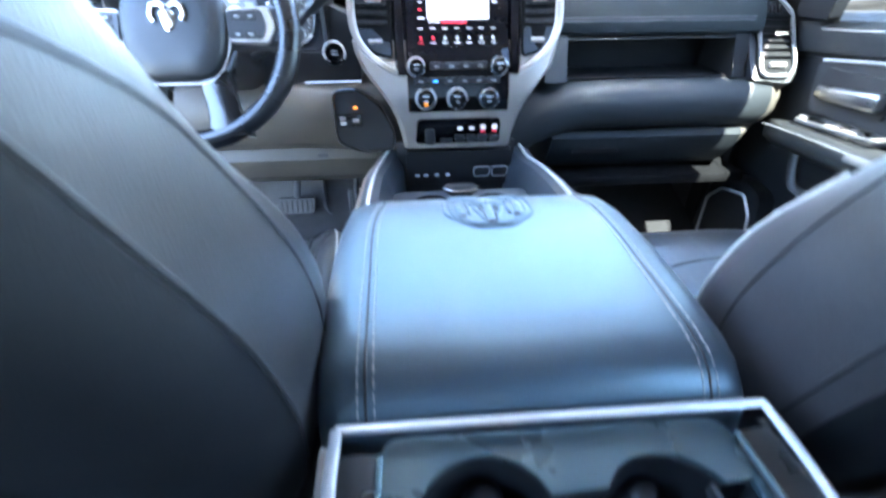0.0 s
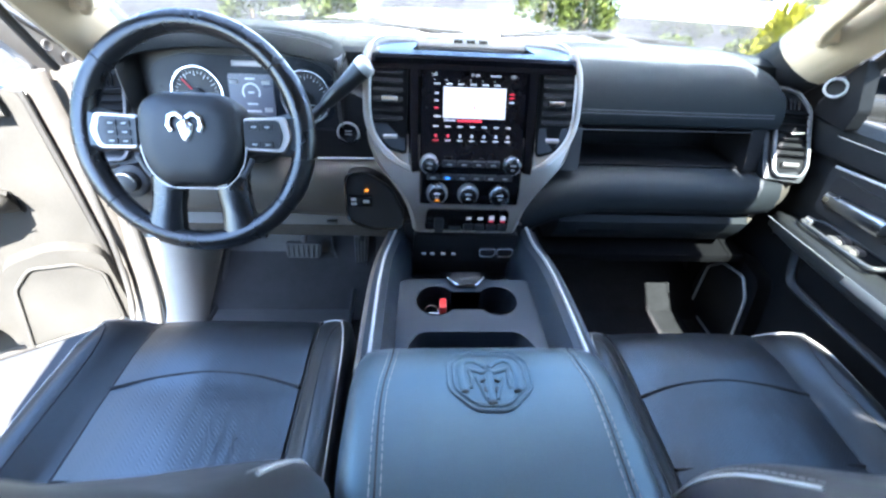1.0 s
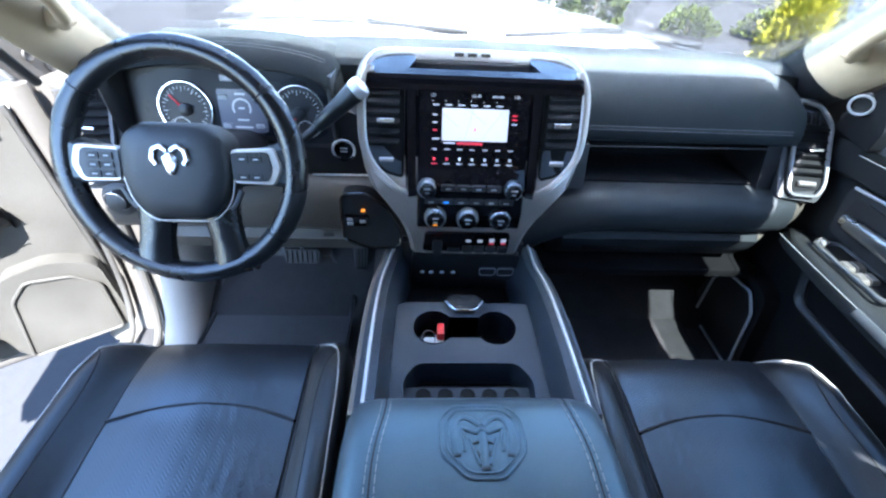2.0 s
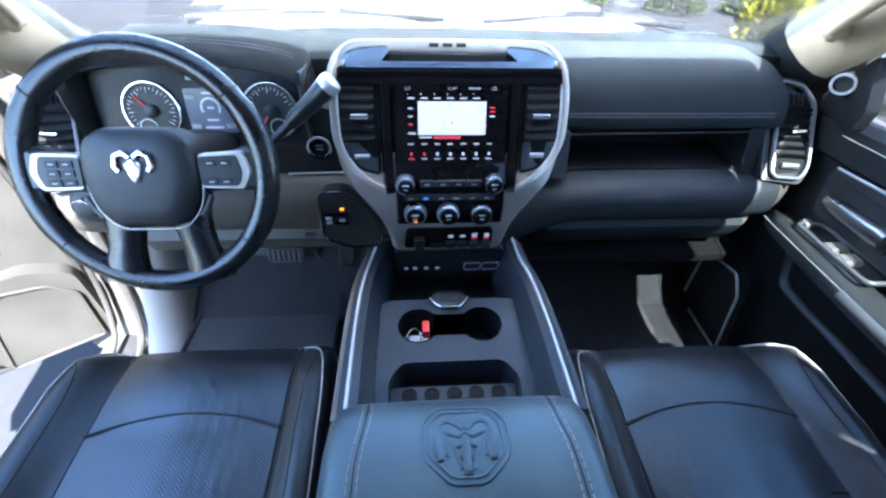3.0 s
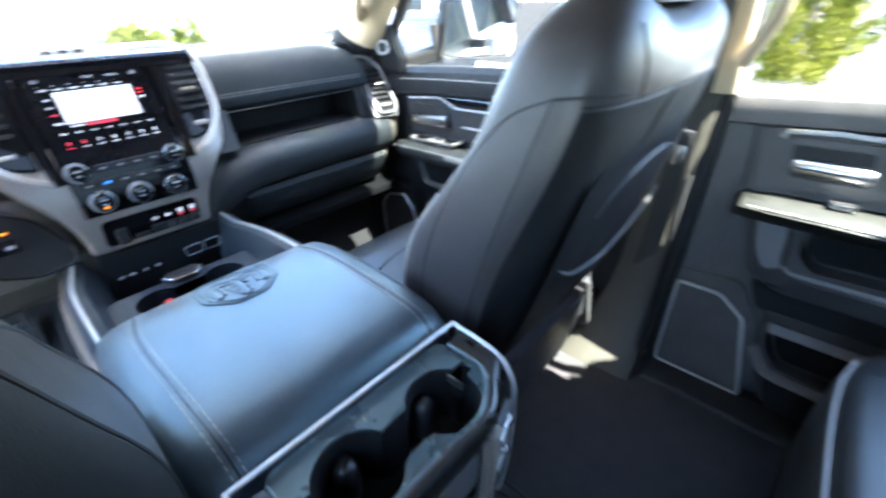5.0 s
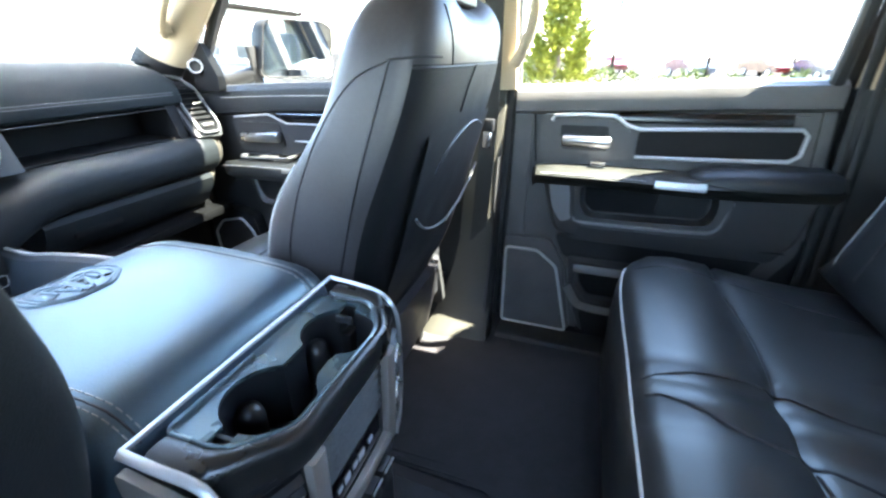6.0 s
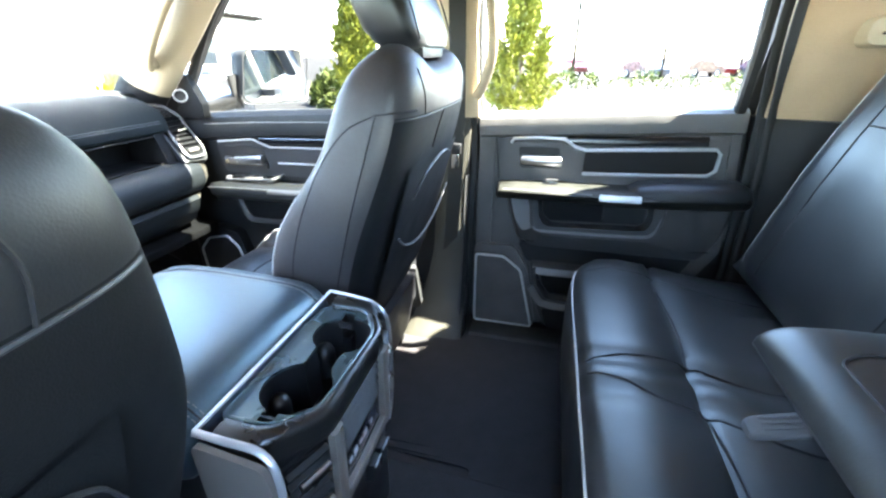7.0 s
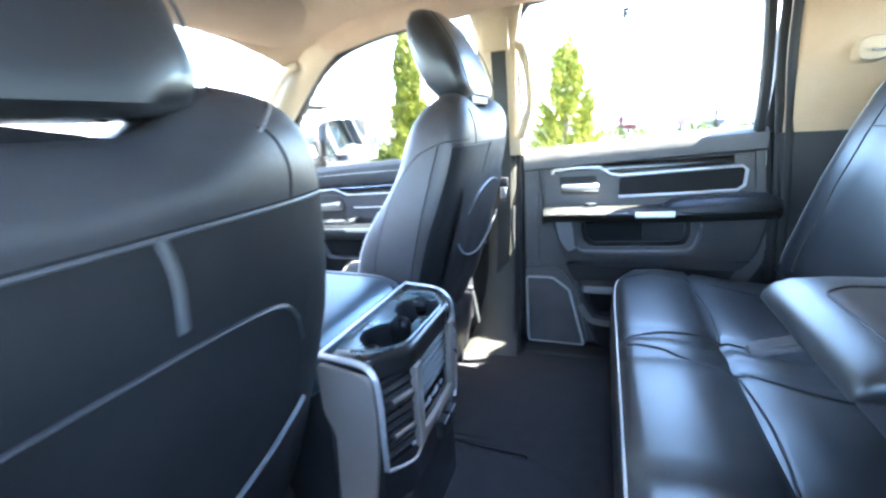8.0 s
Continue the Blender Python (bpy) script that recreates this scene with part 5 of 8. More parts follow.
def mixed(a, b, f):
    return [(p[0] + (q[0] - p[0]) * f, p[1] + (q[1] - p[1]) * f) for p, q in zip(a, b)]


def joined_cups():
    """Outline of two round holes with a neck between them and a slot at either end."""
    def arc(cx, cy, r, a0, a1, n):
        return [(cx + r * math.cos(radians(a0 + (a1 - a0) * i / n)), cy + r * math.sin(radians(a0 + (a1 - a0) * i / n))) for i in range(n + 1)]

    out = arc(-0.065, -0.006, 0.0445, 21, 159, 14) + [(-0.126, 0.010), (-0.126, -0.009)] + arc(-0.065, -0.006, 0.0445, 184, 318, 14)
    out += [(-0.022, -0.031), (-0.002, -0.030)] + arc(0.050, -0.012, 0.0435, 208, 362, 15) + [(0.106, -0.010), (0.106, 0.009)] + arc(0.050, -0.012, 0.0435, 389, 508, 13)
    return out


part("rear_body", loft([[Vector((x, y + dy, z)) for x, y in round_outline(BODY_POLY, 0.016, 4)] for z, dy in ((0.37, 0.03), (0.45, 0.022), (0.60, 0.008), (0.70, 0.002), (0.770, 0.0))], False), PLASTIC, con)
rear_cups = joined_cups()
part("rear_tray", holed_plate(round_outline(TRAY_POLY, 0.016, 4), [rear_cups], lambda x, y: 0.8035 - 0.08 * max(0.0, -0.01 - y), 0.006), TRAY, con, "rear tray with two joined cup holders", 30)
cup_mid = (-0.008, -0.008)
part("cup_well", loft([[Vector((cup_mid[0] + (x - cup_mid[0]) * k, cup_mid[1] + (y - cup_mid[1]) * k, z)) for x, y in rear_cups] for z, k in ((0.8005, 1.012), (0.7985, 1.0), (0.790, 0.992), (0.735, 0.965), (0.722, 0.94))], False), CUP, con, "deep black cup well")
part("rear_cup_floor", box((-0.128, -0.056, 0.716), (0.108, 0.042, 0.7225), 0.002), WELL, con)
for x, y in ((-0.062, 0.030), (0.050, 0.024)):
    part("cup_boss", disc((x, y, 0.7225), (0, -0.05, 1), [(0.016, 0), (0.0155, 0.040), (0.012, 0.050), (0.006, 0.055), (0.001, 0.056)], 18), CUP, con, "rounded rubber cup grip")
for x, y in ((-0.104, 0.0), (0.091, -0.001)):
    part("cup_fin", box((x - 0.011, y - 0.0075, 0.722), (x + 0.011, y + 0.0075, 0.772), 0.003), CUP, con)
    part("cup_flap", box((x - 0.012, y - 0.012, 0.790), (x - 0.008, y + 0.011, 0.800), 0.001), SOFT, con)
rings = [rear_ring(mixed(TRAY_POLY, RIM_POLY, f), z) for f, z in ((-0.04, 0.8025), (0.02, 0.8075), (0.10, 0.8095), (0.40, 0.8110), (0.72, 0.8100))]
rings += [rear_ring(mixed(RIM_POLY, BODY_POLY, f), z) for f, z in ((0.0, 0.8055), (-0.10, 0.7985), (-0.14, 0.789), (-0.10, 0.779), (0.2, 0.772))]
rear_rim = loft([r[4:-4] for r in rings], False, False)
part("rear_rim", rear_rim, RIM_PLASTIC, con, "rounded black rim", 60)
# thin bar in tray colour, added to draw the highlight along the rim
part("rim_edge", sweep([p + Vector((0, 0, 0.0045)) for p in rear_ring(TRAY_POLY, 0.8045)[4:-4]], 0.0045, 0.004), TRAY, con, "inner edge bar that draws the rim's highlight")
part("rear_chrome", sweep([(-0.161, 0.0580, 0.8125), (0.145, 0.0560, 0.8125)], 0.006, 0.005, (0, 0, 1), sides=8, square=3), SILVER, con, "silver line behind the lid")
left_edge = [(-0.161, 0.0580, 0.8120), (-0.161, 0.020, 0.8090), (-0.159, -0.012, 0.8040), (-0.160, -0.028, 0.7960), (-0.163, -0.038, 0.7800), (-0.164, -0.041, 0.74), (-0.160, -0.036, 0.67), (-0.152, -0.030, 0.615)]
right_edge = [(0.145, 0.0560, 0.8120), (0.145, 0.010, 0.8085), (0.142, -0.022, 0.8040), (0.138, -0.040, 0.7930), (0.1385, -0.048, 0.7700), (0.141, -0.049, 0.72), (0.142, -0.047, 0.64), (0.138, -0.044, 0.585), (0.128, -0.043, 0.560)]
part("rear_edge", sweep(smooth_path(left_edge, 5), 0.009, 0.006, (-0.5, -0.3, 0.8), sides=8, square=3), SILVER, con, "silver corner edge")
part("rear_edge", sweep(smooth_path(right_edge, 5), 0.006, 0.006, (0.5, -0.3, 0.8), sides=8, square=3), SILVER, con, "silver corner edge")
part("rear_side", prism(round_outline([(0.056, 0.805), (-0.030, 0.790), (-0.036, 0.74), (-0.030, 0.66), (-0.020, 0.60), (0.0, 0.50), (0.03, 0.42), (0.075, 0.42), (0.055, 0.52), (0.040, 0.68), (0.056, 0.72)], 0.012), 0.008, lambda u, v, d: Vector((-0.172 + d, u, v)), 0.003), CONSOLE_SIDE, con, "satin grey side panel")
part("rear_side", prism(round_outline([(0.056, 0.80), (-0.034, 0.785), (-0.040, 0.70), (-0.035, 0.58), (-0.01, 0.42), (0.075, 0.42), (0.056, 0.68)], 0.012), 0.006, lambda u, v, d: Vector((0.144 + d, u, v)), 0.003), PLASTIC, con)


def rear_at(x, z, d=0.0):
    """On the console's rear face, which turns forward at either end."""
    y = -0.0575 + max(0.0, -0.100 - x) * 0.43 + max(0.0, x - 0.082) * 0.30 + max(0.0, 0.775 - z) * 0.04
    return Vector((x, y - d, z))


def rear_plate(x0, x1, z0, z1, d0, d1, n=6):
    return loft([[rear_at(x, z0, d1), rear_at(x, z0, d0), rear_at(x, z1, d0), rear_at(x, z1, d1)] for x in [x0 + (x1 - x0) * i / n for i in range(n + 1)]])


rv = part("rear_panel", rear_plate(-0.158, 0.138, 0.535, 0.773, -0.010, 0.0, 24), DARK, con, "rear panel with vents and switches")
for x0, x1 in ((-0.154, -0.098), (0.084, 0.134)):
    part("vent_throat", rear_plate(x0, x1, 0.622, 0.766, -0.002, 0.0015), WELL, rv)
    for k in range(8):
        z = 0.757 - k * 0.0165
        part("slat", sweep([rear_at(x0 + 0.002, z, 0.004), rear_at((x0 + x1) / 2, z, 0.004), rear_at(x1 - 0.002, z, 0.004)], 0.011, 0.003, (0, -0.5, 0.8), sides=6), PLASTIC, rv)
    xm = x0 + (x1 - x0) * (0.52 if x0 < 0 else 0.45)
    for z in (0.733, 0.672):
        part("vent_tab", sweep([rear_at(xm - 0.019, z, 0.011), rear_at(xm + 0.019, z, 0.011)], 0.013, 0.010, (0, -1, 0.3), sides=8, square=3), HANDLE, rv, "bright vent tab")
    part("tab_side", box(rear_at(x1 - 0.006, 0.628, 0.008), rear_at(x1 - 0.001, 0.640, 0.0), 0.001), SILVER, rv)
for x in (-0.085, 0.072):
    part("side_bar", sweep([rear_at(x, 0.770, 0.007), rear_at(x + 0.004, 0.70, 0.006), rear_at(x + 0.008, 0.612, 0.005)], 0.022, 0.014, (0, -1, 0), sides=8, square=5), CONSOLE_SIDE, rv, "satin grey upright bar")
for k in range(5):
    z = 0.757 - k * 0.015
    part("middle_slat", sweep([rear_at(-0.068, z, 0.002), rear_at(0.056, z, 0.002)], 0.010, 0.003, (0, -0.5, 0.8), sides=6), PLASTIC, rv)
us = part("port_panel", rear_plate(-0.066, 0.058, 0.642, 0.682, -0.002, 0.003), PIANO, rv, "black port panel with white marks")
for x, w, h in ((-0.045, 0.010, 0.007), (-0.030, 0.012, 0.011), (-0.012, 0.010, 0.007), (0.003, 0.014, 0.011), (0.026, 0.010, 0.007)):
    part("port_mark", box(rear_at(x - w / 2, 0.664 - h / 2, 0.0046), rear_at(x + w / 2, 0.664 + h / 2, 0.0034), 0), GREY_INK, us)
part("cross_bar", sweep([rear_at(-0.076, 0.624, 0.006), rear_at(0.0, 0.622, 0.007), rear_at(0.080, 0.624, 0.006)], 0.020, 0.012, (0, -1, 0), sides=8, square=5), CONSOLE_SIDE, rv, "satin grey cross bar")
for x in (0.018, 0.052):
    ho = part("socket_door", box(rear_at(x - 0.014, 0.550, 0.016), rear_at(x + 0.014, 0.590, -0.002), 0.004), PLASTIC, rv, "hinged socket door")
    part("rim", sweep([rear_at(x - 0.013, 0.588, 0.017), rear_at(x + 0.013, 0.588, 0.017)], 0.003, 0.003, (0, -1, 0), sides=6), SILVER, ho)
part("lower_rim", sweep(smooth_path([rear_at(-0.150, 0.612, 0.003), rear_at(-0.125, 0.603, 0.004), rear_at(-0.100, 0.600, 0.005), rear_at(-0.078, 0.606, 0.006)], 5), 0.006, 0.005, (0, -1, 0)), SILVER, rv, "silver lower edge")
part("foot_cover", box((-0.13, -0.045, 0.37), (0.11, 0.0, 0.538), 0.012, 3), DARK, con)

# key in the cup holder
key = thing("car_key", (-0.062, 0.615, 0.617), "grey and red car key with its ring in a cup holder", "key")
part("fob", bevel(add_box(bmesh.new(), (-0.085, 0.60, 0.640), (-0.045, 0.62, 0.656)), 0.004, 3), GREY_INK, key)
part("red_tag", box((-0.058, 0.612, 0.645), (-0.044, 0.640, 0.676), 0.003), RED, key, "red tag")
part("key_ring", sweep([Vector((-0.075 + 0.014 * math.cos(t), 0.613 + 0.014 * math.sin(t), 0.660 + 0.008 * math.sin(t))) for t in [i * math.pi / 12 for i in range(24)]], 0.002, 0.002, (0, 0, 1), True, 6), CHROME, key)
part("blade", box((-0.092, 0.585, 0.617), (-0.083, 0.606, 0.645), 0.001), CHROME, key)

# ---------------------------------------------------------------- steering wheel
WC, WT = Vector((-0.477, 0.698, 0.991)), radians(25)
sw = thing("steering_wheel", WC, "black leather steering wheel with silver spokes and buttons", "steering wheel")


def wheel(u, v, d=0.0):
    """u to the right, v up along the wheel, d towards the driver."""
    return WC + Vector((u, v * math.sin(WT) - d * math.cos(WT), v * math.cos(WT) + d * math.sin(WT)))


WN = Vector((0, -math.cos(WT), math.sin(WT)))
R = 0.178
bm = bmesh.new()
rings = []
for i in range(72):
    a = 2 * math.pi * i / 72
    c, s = math.cos(a), math.sin(a)
    fat = 1.0 + (0.10 if abs(s) < 0.55 else 0.0)
    rings.append([wheel((R + 0.0180 * fat * math.cos(b)) * c, (R + 0.0180 * fat * math.cos(b)) * s, 0.0168 * math.sin(b)) for b in [2 * math.pi * k / 12 for k in range(12)]])
rows = [[bm.verts.new(p) for p in r] for r in rings]
for i in range(72):
    for k in range(12):
        bm.faces.new((rows[i][k], rows[i][(k + 1) % 12], rows[(i + 1) % 72][(k + 1) % 12], rows[(i + 1) % 72][k]))
rim = part("rim", bm, RIM_LEATHER, sw, "black leather wrapped rim")
for a in (40, 140, 218, 322):
    c, s = math.cos(radians(a)), math.sin(radians(a))
    ring = [wheel((R + 0.0187 * math.cos(b)) * c, (R + 0.0187 * math.cos(b)) * s, 0.0175 * math.sin(b)) for b in [2 * math.pi * k / 14 for k in range(14)]]
    part("rim_seam", sweep(ring, 0.0025, 0.0015, (c, 0, s), True, 6), SEAM, rim)
hub_out = round_outline([(-0.078, 0.050), (-0.050, 0.070), (0.050, 0.070), (0.078, 0.050), (0.085, 0.0), (0.075, -0.050), (0.048, -0.080), (-0.048, -0.080), (-0.075, -0.050), (-0.085, 0.0)], 0.022, 5)
part("airbag_cover", loft([[wheel(u * k, v * k - 0.002, d) for u, v in hub_out] for k, d in ((0.97, -0.035), (1.0, -0.01), (1.0, 0.012), (0.97, 0.022), (0.88, 0.028), (0.6, 0.031), (0.2, 0.032))]), SOFT, sw, "padded airbag cover")
part("airbag_mark", sweep([wheel(-0.012, -0.040, 0.0305), wheel(0.012, -0.040, 0.0305)], 0.004, 0.001, WN, sides=4), DARK, sw)
for s in (-1, 1):
    part("horn_mark", sweep([wheel(s * 0.052, -0.008, 0.0305), wheel(s * 0.060, -0.008, 0.030)], 0.006, 0.001, WN, sides=4), DARK, sw)
    # chrome badge, a plain horned shape
    part("badge", sweep([wheel(*p, 0.034) for p in [(s * 0.003, 0.026), (s * 0.012, 0.033), (s * 0.023, 0.028), (s * 0.026, 0.014), (s * 0.021, 0.006)]], 0.009, 0.005, WN, sides=8), CHROME, sw, "chrome badge")
    part("badge", sweep([wheel(s * 0.009, 0.018, 0.033), wheel(s * 0.006, 0.004, 0.033), wheel(s * 0.002, -0.006, 0.033)], 0.008, 0.005, WN, sides=8), CHROME, sw)
    part("badge_face", loft([[wheel(s * u * k, 0.008 + (v - 0.008) * k, d) for u, v in ((0.0, 0.024), (0.006, 0.022), (0.0105, 0.015), (0.007, 0.0), (0.004, -0.009), (0.0, -0.010))] for k, d in ((1.0, 0.030), (1.0, 0.0345), (0.8, 0.036))]), CHROME, sw)
    # side spokes
    part("spoke", loft([[wheel(s * u, v + dv, d) for dv, d in ((0.030 * k, -0.015), (0.030 * k, 0.004), (0.022 * k, 0.012), (-0.022 * k, 0.012), (-0.030 * k, 0.004), (-0.030 * k, -0.015))] for u, v, k in ((0.07, -0.004, 1.0), (0.10, 0.0, 0.95), (0.13, 0.004, 1.0), (0.155, 0.006, 1.15), (0.175, 0.007, 1.3))]), LEATHER, sw)
    spoke_line = round_outline([(s * 0.083, 0.027), (s * 0.150, 0.031), (s * 0.160, 0.0), (s * 0.148, -0.026), (s * 0.086, -0.024)], 0.008, 3)
    part("spoke_trim", loft([[wheel(0.12 * s + (u - 0.12 * s) * k, v * k + 0.002, d) for u, v in spoke_line] for k, d in ((1.04, 0.004), (1.03, 0.014), (0.97, 0.017))]), SATIN, sw, "satin silver spoke trim")
    pad = round_outline([(s * 0.084, 0.0235), (s * 0.140, 0.026), (s * 0.147, 0.0), (s * 0.140, -0.021), (s * 0.086, -0.020)], 0.006, 3)
    part("button_pad", loft([[wheel(u, v + 0.002, d) for u, v in pad] for d in (0.012, 0.0195)]), DARK, sw)
    for i in range(2):
        for j in range(3 if s < 0 else 2):
            n = 3 if s < 0 else 2
            u, v = s * (0.102 + i * 0.021), 0.016 - j * (0.028 / (n - 1))
            part("button", loft([[wheel(u + a, v + b, d) for a, b in round_outline([(-0.0088, -0.0052), (0.0088, -0.0052), (0.0088, 0.0052), (-0.0088, 0.0052)], 0.002, 2)] for d in (0.018, 0.0215)]), PLASTIC, sw)
            part("button_mark", sweep([wheel(u - 0.004, v, 0.0218), wheel(u + 0.004, v, 0.0218)], 0.003, 0.0008, WN, sides=4), GREY_INK, sw)
    # lower spokes
    part("lower_spoke", loft([[wheel(s * (u + du), v, d) for du, d in ((-w, -0.012), (-w, 0.006), (-w * 0.6, 0.014), (w * 0.6, 0.014), (w, 0.006), (w, -0.012))] for u, v, w in ((0.046, -0.055, 0.034), (0.053, -0.09, 0.026), (0.058, -0.12, 0.025), (0.064, -0.15, 0.030), (0.068, -0.172, 0.036))]), RIM_LEATHER, sw)
    part("paddle_button", sweep([wheel(s * 0.093, -0.035, 0.01), wheel(s * 0.083, -0.055, 0.01), wheel(s * 0.074, -0.066, 0.01)], 0.010, 0.006, WN), SWITCHGEAR, sw)
line = [wheel(u * 1.035, v * 1.035 - 0.003, 0.012) for u, v in hub_out if v < 0.01]
part("silver_line", sweep(line, 0.0035, 0.005, WN), SATIN, sw, "silver line under the cover")
part("column", loft([superring(WC.x, z, y, w, h, 3, 20, "xzy") for y, z, w, h in ((0.71, 0.985, 0.055, 0.05), (0.78, 0.955, 0.062, 0.055), (0.88, 0.91, 0.065, 0.055), (0.92, 0.90, 0.065, 0.055))]), DARK, sw, "steering column shroud")
gs = thing("gear_lever", (-0.36, 0.80, 0.95), "black column shift lever with a silver end cap", "gear lever")
kp = [Vector((-0.40, 0.80, 0.935)), Vector((-0.34, 0.805, 0.965)), Vector((-0.285, 0.812, 1.012)), Vector((-0.235, 0.818, 1.055)), Vector((-0.205, 0.82, 1.082))]
part("stem", sweep(kp[:3], 0.016, 0.016, sides=12), DARK, gs)
rings = []
for f, r in ((0, 0.009), (0.1, 0.013), (0.4, 0.015), (0.7, 0.017), (0.92, 0.019), (1.0, 0.019)):
    p = kp[2].lerp(kp[4], f)
    ax = (kp[4] - kp[2]).normalized()
    e1 = ax.cross(Vector((0, 1, 0))).normalized()
    e2 = ax.cross(e1)
    rings.append([p + e1 * r * math.cos(a) + e2 * r * math.sin(a) for a in [i * math.pi / 8 for i in range(16)]])
part("grip", loft(rings), LEATHER, gs)
part("cap", disc(kp[4], kp[4] - kp[2], [(0.0192, -0.008), (0.0195, 0.002), (0.017, 0.008), (0.008, 0.011)], 20), SILVER, gs, "silver end cap")

# pedals and mats
bp = thing("brake_pedal", (-0.455, 1.04, 0.47), "wide rubber-faced brake pedal", "pedal")
part("arm", sweep([(-0.455, 1.06, 0.49), (-0.45, 1.15, 0.62)], 0.02, 0.012), DARK, bp)
plate = part("pad", prism(round_outline([(-0.505, -0.020), (-0.405, -0.020), (-0.400, 0.024), (-0.510, 0.024)], 0.01), 0.014, lambda u, v, d: Vector((u, 1.05 + v * 0.35 + d, 0.478 + v)), 0.004), RUBBER, bp)
for k in range(7):
    part("rib", sweep([(-0.500 + k * 0.015, 1.043, 0.462), (-0.500 + k * 0.015, 1.056, 0.499)], 0.005, 0.005, (0, -1, 0.3), sides=6), PLASTIC, plate)
ap = thing("accelerator_pedal", (-0.278, 1.05, 0.46), "tall narrow rubber-faced accelerator pedal", "pedal")
part("arm", sweep([(-0.278, 1.08, 0.50), (-0.27, 1.15, 0.66)], 0.015, 0.012), DARK, ap)
plate = part("pad", prism(round_outline([(-0.298, -0.055), (-0.266, -0.055), (-0.258, 0.05), (-0.304, 0.05)], 0.008), 0.014, lambda u, v, d: Vector((u, 1.07 + v * 0.35 + d, 0.46 + v)), 0.004), BAND, ap)
for k in range(4):
    part("rib", sweep([(-0.294 + k * 0.008, 1.049, 0.412), (-0.298 + k * 0.0113, 1.082, 0.506)], 0.0035, 0.005, (0, -1, 0.3), sides=6), PLASTIC, plate)
mat_d = thing("floor_mat", (-0.50, 0.9, FLOOR_Z), "black ribbed rubber mat with a raised rim in the footwell", "floor mat")
mat_line = round_outline([(-0.715, 0.66), (-0.30, 0.66), (-0.30, 1.06), (-0.375, 1.075), (-0.395, 1.19), (-0.69, 1.19), (-0.705, 0.93)], 0.03, 4)


def mat_z(y):
    return FLOOR_Z + 0.006 + max(0, y - 1.0) * 1.1


def mat_sheet(line):
    """A thin sheet over the floor that bends up where the floor does."""
    bm = add_prism(bmesh.new(), line, 0.010, lambda u, v, d: Vector((u, v, d)))
    for y in (1.0, 1.05, 1.10):
        bmesh.ops.bisect_plane(bm, geom=bm.verts[:] + bm.edges[:] + bm.faces[:], plane_co=(0, y, 0), plane_no=(0, 1, 0))
    for v in bm.verts:
        v.co.z += mat_z(v.co.y)
    return bm


part("sheet", mat_sheet(mat_line), RUBBER, mat_d)
part("raised_rim", sweep([Vector((u, v, mat_z(v) + 0.012)) for u, v in mat_line], 0.012, 0.010, (0, 0, 1), True, 6), SWITCHGEAR, mat_d)
mat_p = thing("floor_mat", (0.48, 0.9, FLOOR_Z), "black carpet mat in the passenger footwell", "floor mat")
part("sheet", mat_sheet(round_outline([(0.28, 0.66), (0.72, 0.66), (0.73, 0.98), (0.68, 1.08), (0.30, 1.08)], 0.03, 4)), CARPET, mat_p)


